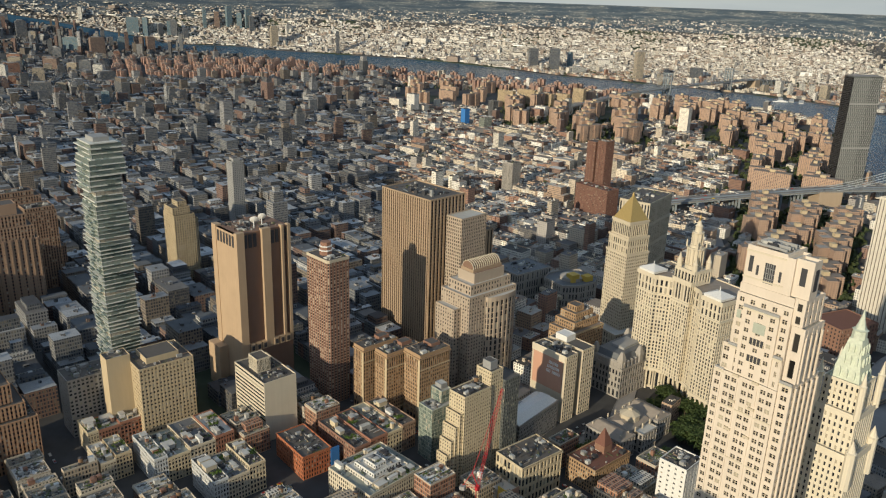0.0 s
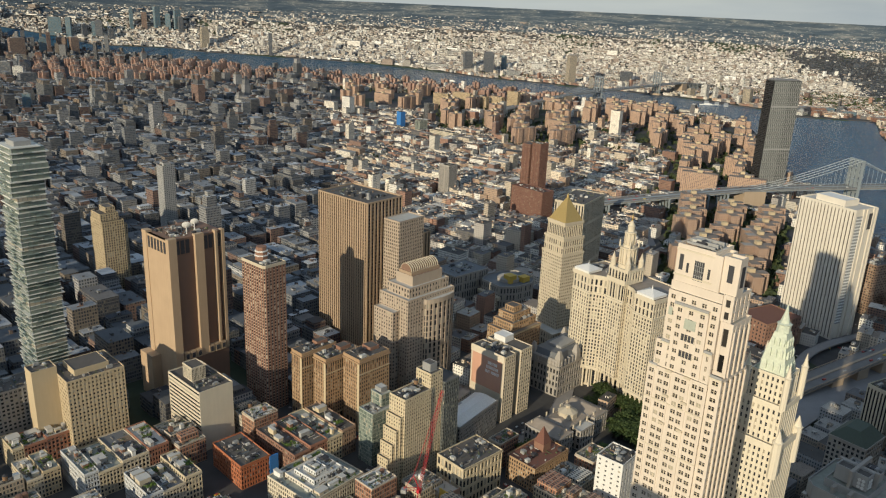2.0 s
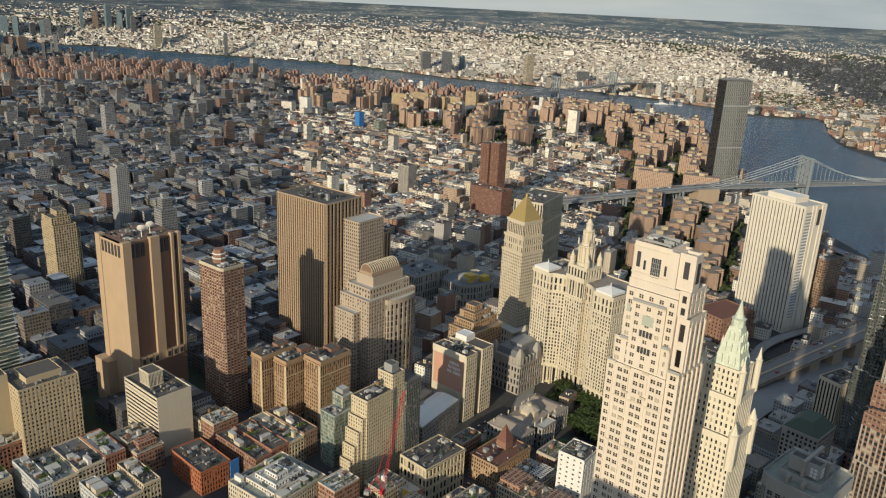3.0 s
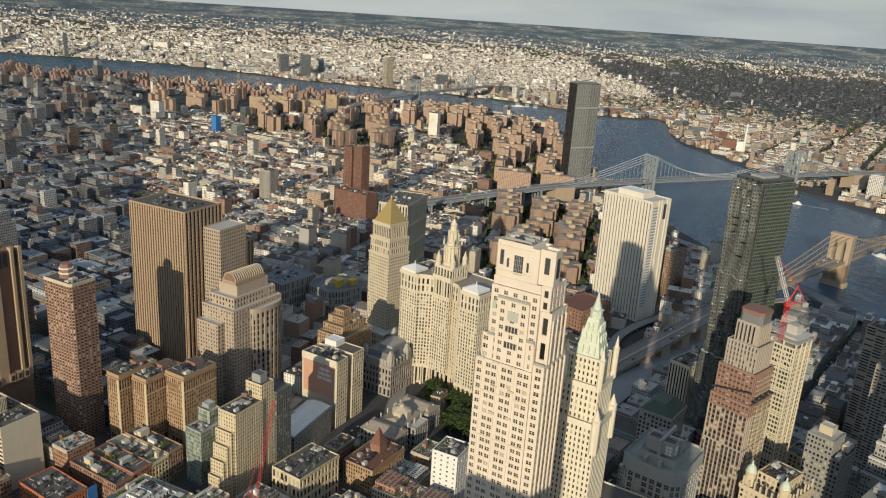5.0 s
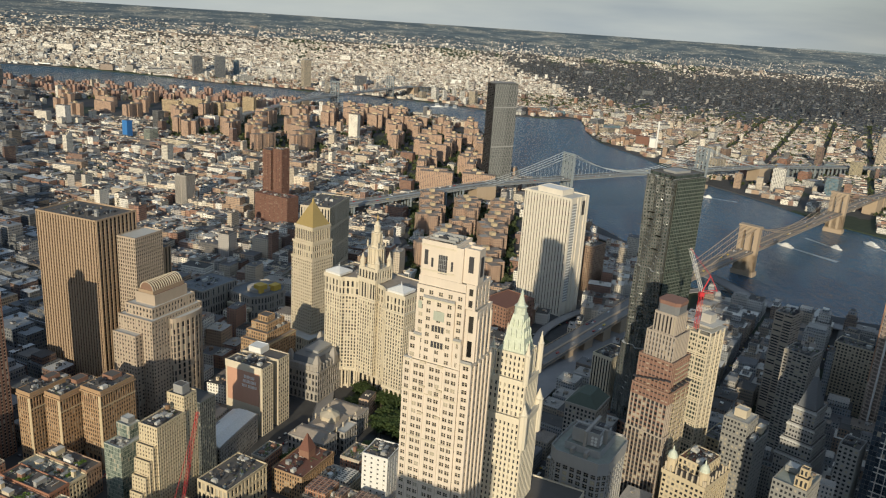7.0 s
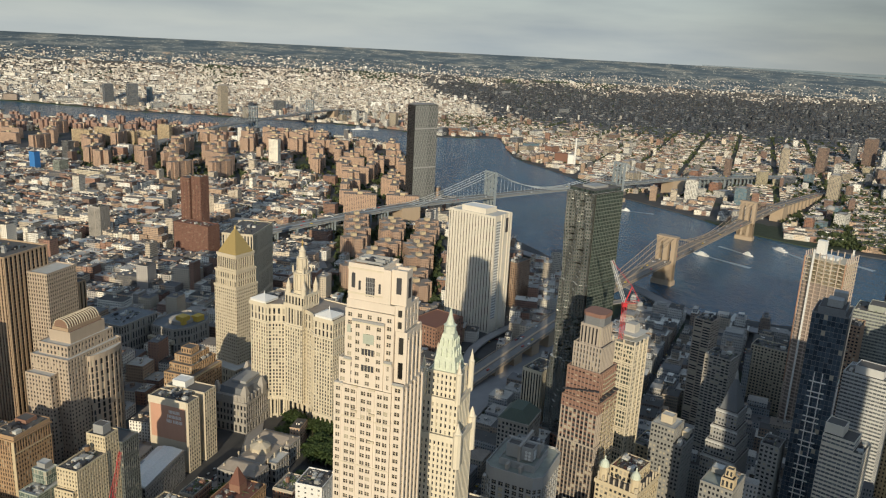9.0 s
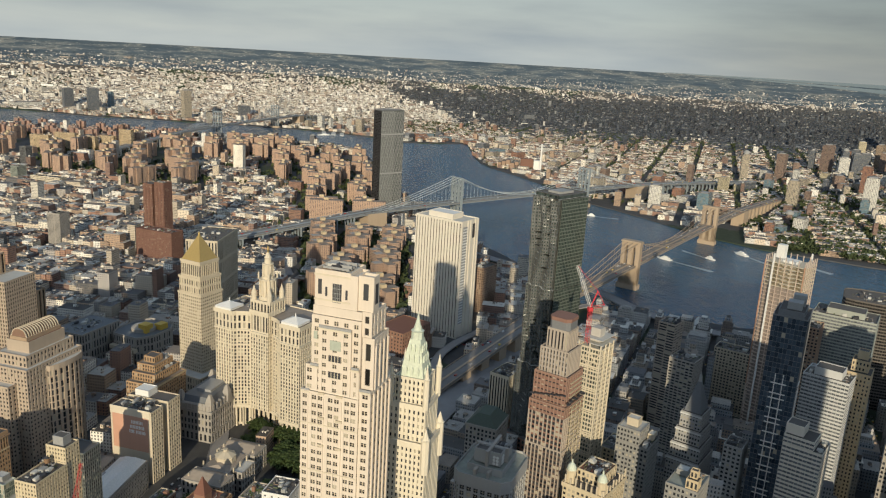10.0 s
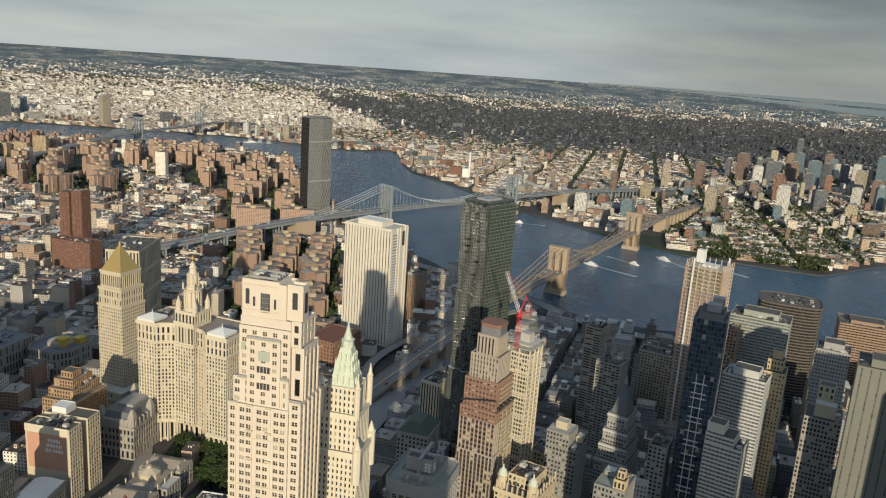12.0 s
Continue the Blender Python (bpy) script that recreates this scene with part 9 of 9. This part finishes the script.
power_station()


# ---------------------------------------------------------------- piers, boats
def boat(x, y, turn, length, label):
    root = empty("boat", x, y, turn, label, "boat", "river boats", -2.4)
    bm = bmesh.new()
    w = length * 0.13
    prism(bm, [(-w, -length / 2), (w, -length / 2), (w * 1.05, length * 0.2), (0, length / 2), (-w * 1.05, length * 0.2)], -0.5, 2.2)
    part("hull", bm, M_WHITEPAINT, root)
    bx = Boxes()
    bx.box(-w * 0.7, -length * 0.35, 2.2, w * 0.7, length * 0.15, 5)
    bx.box(-w * 0.5, -length * 0.2, 5, w * 0.5, length * 0.05, 7.2)
    piece("cabin", bx.mesh("cabin", M_WHITEPAINT), root)
    bm = bmesh.new()
    v = [bm.verts.new(c) for c in ((-w * 0.5, -length / 2, 0.04), (w * 0.5, -length / 2, 0.04), (w * 1.6, -length * 3.2, 0.04), (-w * 1.6, -length * 3.2, 0.04))]
    bm.faces.new(v)
    part("wake", bm, M_FOAM, root, "pale wake on the water")


M_FOAM = plain("wake_foam", (0.35, 0.40, 0.43), 0.6)
for b, d, turn, l in ((118.6, 1610, 60, 34), (121.8, 1660, 250, 24), (123.7, 1745, 80, 40), (126.4, 1750, 70, 36), (113.0, 1990, 30, 22), (57.8, 4380, 20, 40), (52.0, 5100, 20, 60), (75, 3800, 10, 40), (93.0, 3480, 340, 60)):
    p = lay(b, d)
    if d < 4300:
        boat(float(p[0]), float(p[1]), turn, l, "white ferry boat on the river")
for k, (b, d) in enumerate(((93.0, 3560), (93.7, 3540), (94.3, 3520), (119.5, 1180), (121.5, 1190))):
    p = lay(b, d)
    bm = bmesh.new()
    far_side = d > 1500
    prism(bm, [(-9, -50), (9, -50), (9, 50), (-9, 50)], -5, 0.8)
    ob = part("pier", bm, M_LIGHTROOF, None)
    ob.matrix_basis = pose(float(p[0]), float(p[1]), 0, 0, 0, -(b + (0 if far_side else 10)))
    tagged(ob, "flat pale river pier on piles", "pier", kind="structure")


# ---------------------------------------------------------------- cranes
def lattice(bx, p, q, w, n):
    """A lattice boom of four chords with zigzag lacing."""
    p, q = Vector(p), Vector(q)
    d = (q - p).normalized()
    s = d.cross(Vector((0.3, 0.2, 1))).normalized() * w / 2
    t = d.cross(s).normalized() * w / 2
    c = [s + t, s - t, -s - t, t - s]
    for v in c:
        bx.bar(p + v, q + v, w * 0.085)
    for i in range(n):
        a, b = p + (q - p) * i / n, p + (q - p) * (i + 1) / n
        for j in range(4):
            bx.bar(a + c[j], b + c[(j + 1) % 4], w * 0.045)


def crane(x, y, z, mast, tip, back, w, boom_mat, label, base=0.0):
    root = empty("tower_crane", x, y, 0, label, "crane")
    bx = Boxes()
    lattice(bx, (0, 0, base), (0, 0, z), w, max(4, int((z - base) / w)))
    piece("mast", bx.mesh("mast", mast), root, kind="stuff")
    bx = Boxes()
    lattice(bx, (0, 0, z + 2), tip, w * 0.8, 22)
    piece("boom", bx.mesh("boom", boom_mat), root, kind="stuff")
    bx = Boxes()
    lattice(bx, (0, 0, z + 2), back, w * 0.8, 6)
    piece("counter_jib", bx.mesh("counter_jib", mast), root, kind="stuff")
    bx = Boxes()
    bk = Vector(back)
    bx.box(bk.x - 2, bk.y - 2, bk.z - 3, bk.x + 2, bk.y + 2, bk.z)
    piece("counterweight", bx.mesh("counterweight", M_GREY), root)
    bx = Boxes()
    bx.bar((0, 0, z + 2), (back[0] * 0.4, back[1] * 0.4, z + 15), w * 0.3)
    bx.bar((back[0] * 0.4, back[1] * 0.4, z + 15), back, w * 0.15)
    bx.bar((back[0] * 0.4, back[1] * 0.4, z + 15), tip, 0.25)
    piece("mast_head", bx.mesh("mast_head", mast), root)
    bx = Boxes()
    bx.box(-1.6, -1.6, z - 1, 1.8, 1.8, z + 2)
    piece("cab", bx.mesh("cab", mast), root)


crane(477, 139, 32, M_REDPAINT, (17, -10, 110), (-9, 9, 38), 2.2, M_REDPAINT, "red luffing tower crane over a building site")
crane(521, -229, 203, M_REDPAINT, (14, 8, 234), (-3, -10, 207), 2.4, M_WHITEPAINT, "red and white luffing crane on a rising tower", 176)
site = Building("building_site", "concrete building site wrapped in yellow sheeting", "building site", 492, 120, 29, 14, 22, M_CONC, loose=0)
for i in range(6):
    site.block("floor_slab", 0, 0, i * 4, 14, 22, i * 4 + 0.4, M_CONC)
for x in (0.5, 7, 13.5):
    for y in (0.5, 11, 21.5):
        site.block("column", x - 0.4, y - 0.4, 0, x + 0.4, y + 0.4, 24, M_CONC)
site.block("sheeting", -0.6, 0, 10, -0.1, 9, 25, M_YELLOW, "yellow safety sheeting")
site.block("sheeting", 4, -0.6, 12, 13, -0.1, 24, M_NET, "orange safety netting")
site.close()


# ---------------------------------------------------------------- the town's fabric, after the named things
def merged(D, H, share, seed):
    """Some lots are taken together by broad warehouses and schools."""
    rnd = np.random.RandomState(seed)
    k = rnd.rand(len(D)) < share
    return np.where(k, D * rnd.uniform(1.8, 3.2, len(D)), D), np.where(k, H * rnd.uniform(1.15, 1.5, len(D)) + 3, H)


def town():
    # blocks west of the civic centre and up to the north
    X, Y, W, D, R = lots(60, -500, 3900, 4200, 29, block=(58, 126), street=(16, 20), lot=(9, 27), seed=11)
    b, d = polar(X, Y)
    k = (b > 20) & (b < 66) & (d > 640) & (d < near_shore(b) - 60) & (d < 4250) & clear_of(X, Y, 9)
    X, Y, W, D, R = X[k], Y[k], W[k], D[k], R[k]
    H = heights(len(X), 12, (11, 34), 0.03, (38, 66), R)
    H *= np.interp(np.hypot(X, Y), [600, 1200, 2500], [1.25, 1.0, 1.0])
    D, H = merged(D, H, 0.07, 91)
    fabric("city_blocks", "dense low masonry blocks with flat grey roofs", X, Y, W, D, H, 29, [M_LOFT, M_GREYROOF], 21, step=0.3)
    X, Y, W, D, R = lots(500, -900, 3700, 2600, 21, block=(50, 140), street=(16, 19), lot=(7, 19), seed=14)
    b, d = polar(X, Y)
    k = (b >= 66) & (b < 112) & (d > 640) & (d < near_shore(b) - 60) & clear_of(X, Y, 8)
    k &= ~((b > 95) & (d < 900))
    X, Y, W, D, R = X[k], Y[k], W[k], D[k], R[k]
    H = heights(len(X), 15, (9, 25), 0.025, (30, 56), R)
    D, H = merged(D, H, 0.05, 92)
    fabric("city_blocks", "low brick tenement blocks with pale flat roofs", X, Y, W, D, H, 21, [M_TOWN, M_ROOF], 22)
    X, Y, W, D, R = lots(300, -1500, 1500, 100, 35, block=(50, 80), street=(11, 12), lot=(14, 28), seed=17)
    b, d = polar(X, Y)
    k = (b >= 95) & (b < 150) & (d > 330) & (d < near_shore(b) - 50) & clear_of(X, Y, 9)
    k &= ~((b < 112) & (d >= 900)) & (b < 141)
    X, Y, W, D, R = X[k], Y[k], W[k], D[k], R[k]
    H = heights(len(X), 18, (18, 42), 0.16, (50, 90), R) * np.interp(np.hypot(X, Y), [400, 900, 1200], [1.0, 0.9, 0.5])
    b, d = polar(X, Y)
    H = np.where((b < 111) & (d > 470), np.minimum(H, 16 + 9 * R), np.where((b < 121) & (d > 660), np.minimum(H, 20 + 14 * R), H))
    fabric("city_blocks", "shaded financial-district blocks of grey masonry", X, Y, W, D, H, 35, [M_FIDI, M_ROOF], 23, step=0.7)
    # across the river, to the edge of the flat land
    X, Y, W, D, R = lots(1300, -3600, 4300, 3600, 31, block=(62, 130), street=(18, 19), lot=(9, 24), seed=19, deep=(0.48, 0.72))
    b, d = polar(X, Y)
    k = (b > 40) & (b < 150) & (d > far_shore(b) + 40) & (d < 4290) & clear_of(X, Y, 12)
    X, Y, W, D, R = X[k], Y[k], W[k], D[k], R[k]
    H = heights(len(X), 20, (8, 14), 0.03, (20, 40), R)
    b = polar(X, Y)[0]
    # inside the belt, darker wall and roof colours give the cloud shadow
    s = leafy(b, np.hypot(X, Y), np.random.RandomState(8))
    for j, (lab, m) in enumerate((("low pale city blocks across the river", M_TOWN), ("brownstone rows coloured for cloud shade among trees across the river", M_ROWHOUSE))):
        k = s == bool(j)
        fabric("far_blocks", lab, X[k], Y[k], W[k], D[k], H[k], 31, [m, M_BELTROOF if j else M_ROOF], 24 + j, bulk=not j)
    rnd = np.random.RandomState(31)
    n = 66000
    b = rnd.uniform(36, 150, n)
    d = 4300 * (16000 / 4300) ** rnd.beta(1.0, 1.6, n)
    d += rnd.rand(n) * 25
    k = (d > far_shore(b) + 50) | (d < near_shore(b) - 60)
    b, d = b[k], d[k]
    isle = d < near_shore(b)
    X, Y = d * np.sin(np.radians(b)), d * np.cos(np.radians(b))
    s = np.interp(d, [4300, 15000], [1.0, 2.0])
    big = np.where(rnd.rand(len(b)) < 0.07, rnd.uniform(2, 4.5, len(b)), 1.0)
    W, D = rnd.uniform(8, 21, len(b)) * s * big, rnd.uniform(6, 14, len(b)) * s * big
    H = heights(len(b), 33, (6, 11), 0.03, (16, 36)) * np.interp(d, [4300, 15000], [1, 1.4]) * np.where(isle, rnd.uniform(2.0, 4.5, len(b)), 1.0)
    t = 40 + rnd.choice([0, 25, 50], len(b))
    fabric("city_blocks", "hazy upper city blocks beside the river", X[isle], Y[isle], W[isle], D[isle], H[isle], t[isle], [M_LOFT, M_GREYROOF], 28, bulk=False, far=True)
    X, Y, W, D, H, t, b, d = [q[~isle] for q in (X, Y, W, D, H, t, b, d)]
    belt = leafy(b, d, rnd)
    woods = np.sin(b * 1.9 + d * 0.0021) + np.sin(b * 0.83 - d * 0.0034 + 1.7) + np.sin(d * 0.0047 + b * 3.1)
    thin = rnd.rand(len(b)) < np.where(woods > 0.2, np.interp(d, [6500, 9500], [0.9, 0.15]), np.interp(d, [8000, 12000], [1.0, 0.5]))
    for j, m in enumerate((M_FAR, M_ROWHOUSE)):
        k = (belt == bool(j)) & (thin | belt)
        fabric("far_blocks", "hazy low city reaching to the horizon", X[k], Y[k], W[k], D[k], H[k], t[k], [m, M_BELTROOF if j else M_ROOF], 26 + j, bulk=False, far=True)


def street_cars():
    """Cars parked and driving along the near streets."""
    rnd = np.random.RandomState(71)
    sets = []
    for x0, y0, x1, y1, bearing, block, street, lim in ((120, -60, 760, 760, 28, (50, 84), (12, 14), (26, 95, 285, 660)), (60, -500, 3900, 4200, 29, (58, 126), (16, 20), (24, 66, 640, 1300)),
                                                        (500, -900, 3700, 2600, 21, (50, 140), (16, 19), (66, 105, 640, 1500)), (300, -1500, 1500, 100, 35, (50, 80), (11, 12), (95, 140, 330, 1100))):
        b = radians(bearing)
        cx, cy, R = (x0 + x1) / 2, (y0 + y1) / 2, math.hypot(x1 - x0, y1 - y0) / 2
        n = 9000
        u, v = rnd.uniform(-R, R, n), rnd.uniform(-R, R, n)
        along = rnd.rand(n) < 0.5
        pu, pv = block[0] + street[0], block[1] + street[1]
        off = rnd.choice([1.9, 1.9, 4.6], n)
        flip = rnd.rand(n) < 0.5
        u = np.where(along, np.floor((u + R) / pu) * pu - R + block[0] + np.where(flip, off, street[0] - off), u)
        v = np.where(along, v, np.floor((v + R) / pv) * pv - R + block[1] + np.where(flip, off, street[1] - off))
        X, Y = cx + u * math.cos(b) + v * math.sin(b), cy - u * math.sin(b) + v * math.cos(b)
        az, d = polar(X, Y)
        k = (az > lim[0]) & (az < lim[1]) & (d > lim[2]) & (d < lim[3]) & (d < near_shore(az) - 40) & clear_of(X, Y, -3)
        X, Y, al = X[k][:900], Y[k][:900], along[k][:900]
        one = np.ones(len(X))
        turn = bearing + np.where(al, 0, 90)
        sets.append(upright(X, Y, 1.85 * one, 4.5 * one, 0.35, 0.75 * one, turn))
        sets.append(upright(X, Y, 1.6 * one, 2.4 * one, 1.1, 0.55 * one, turn))
    O, A, B, C = [np.concatenate([s[i] for s in sets]) for i in range(4)]
    tagged(new("street_cars", box_mesh("street_cars", O, A, B, C, M_TRAFFIC, bottom=False)), "small cars and vans along the narrow streets", "cars", kind="stuff")


town()
street_cars()
FAR_WOODS()
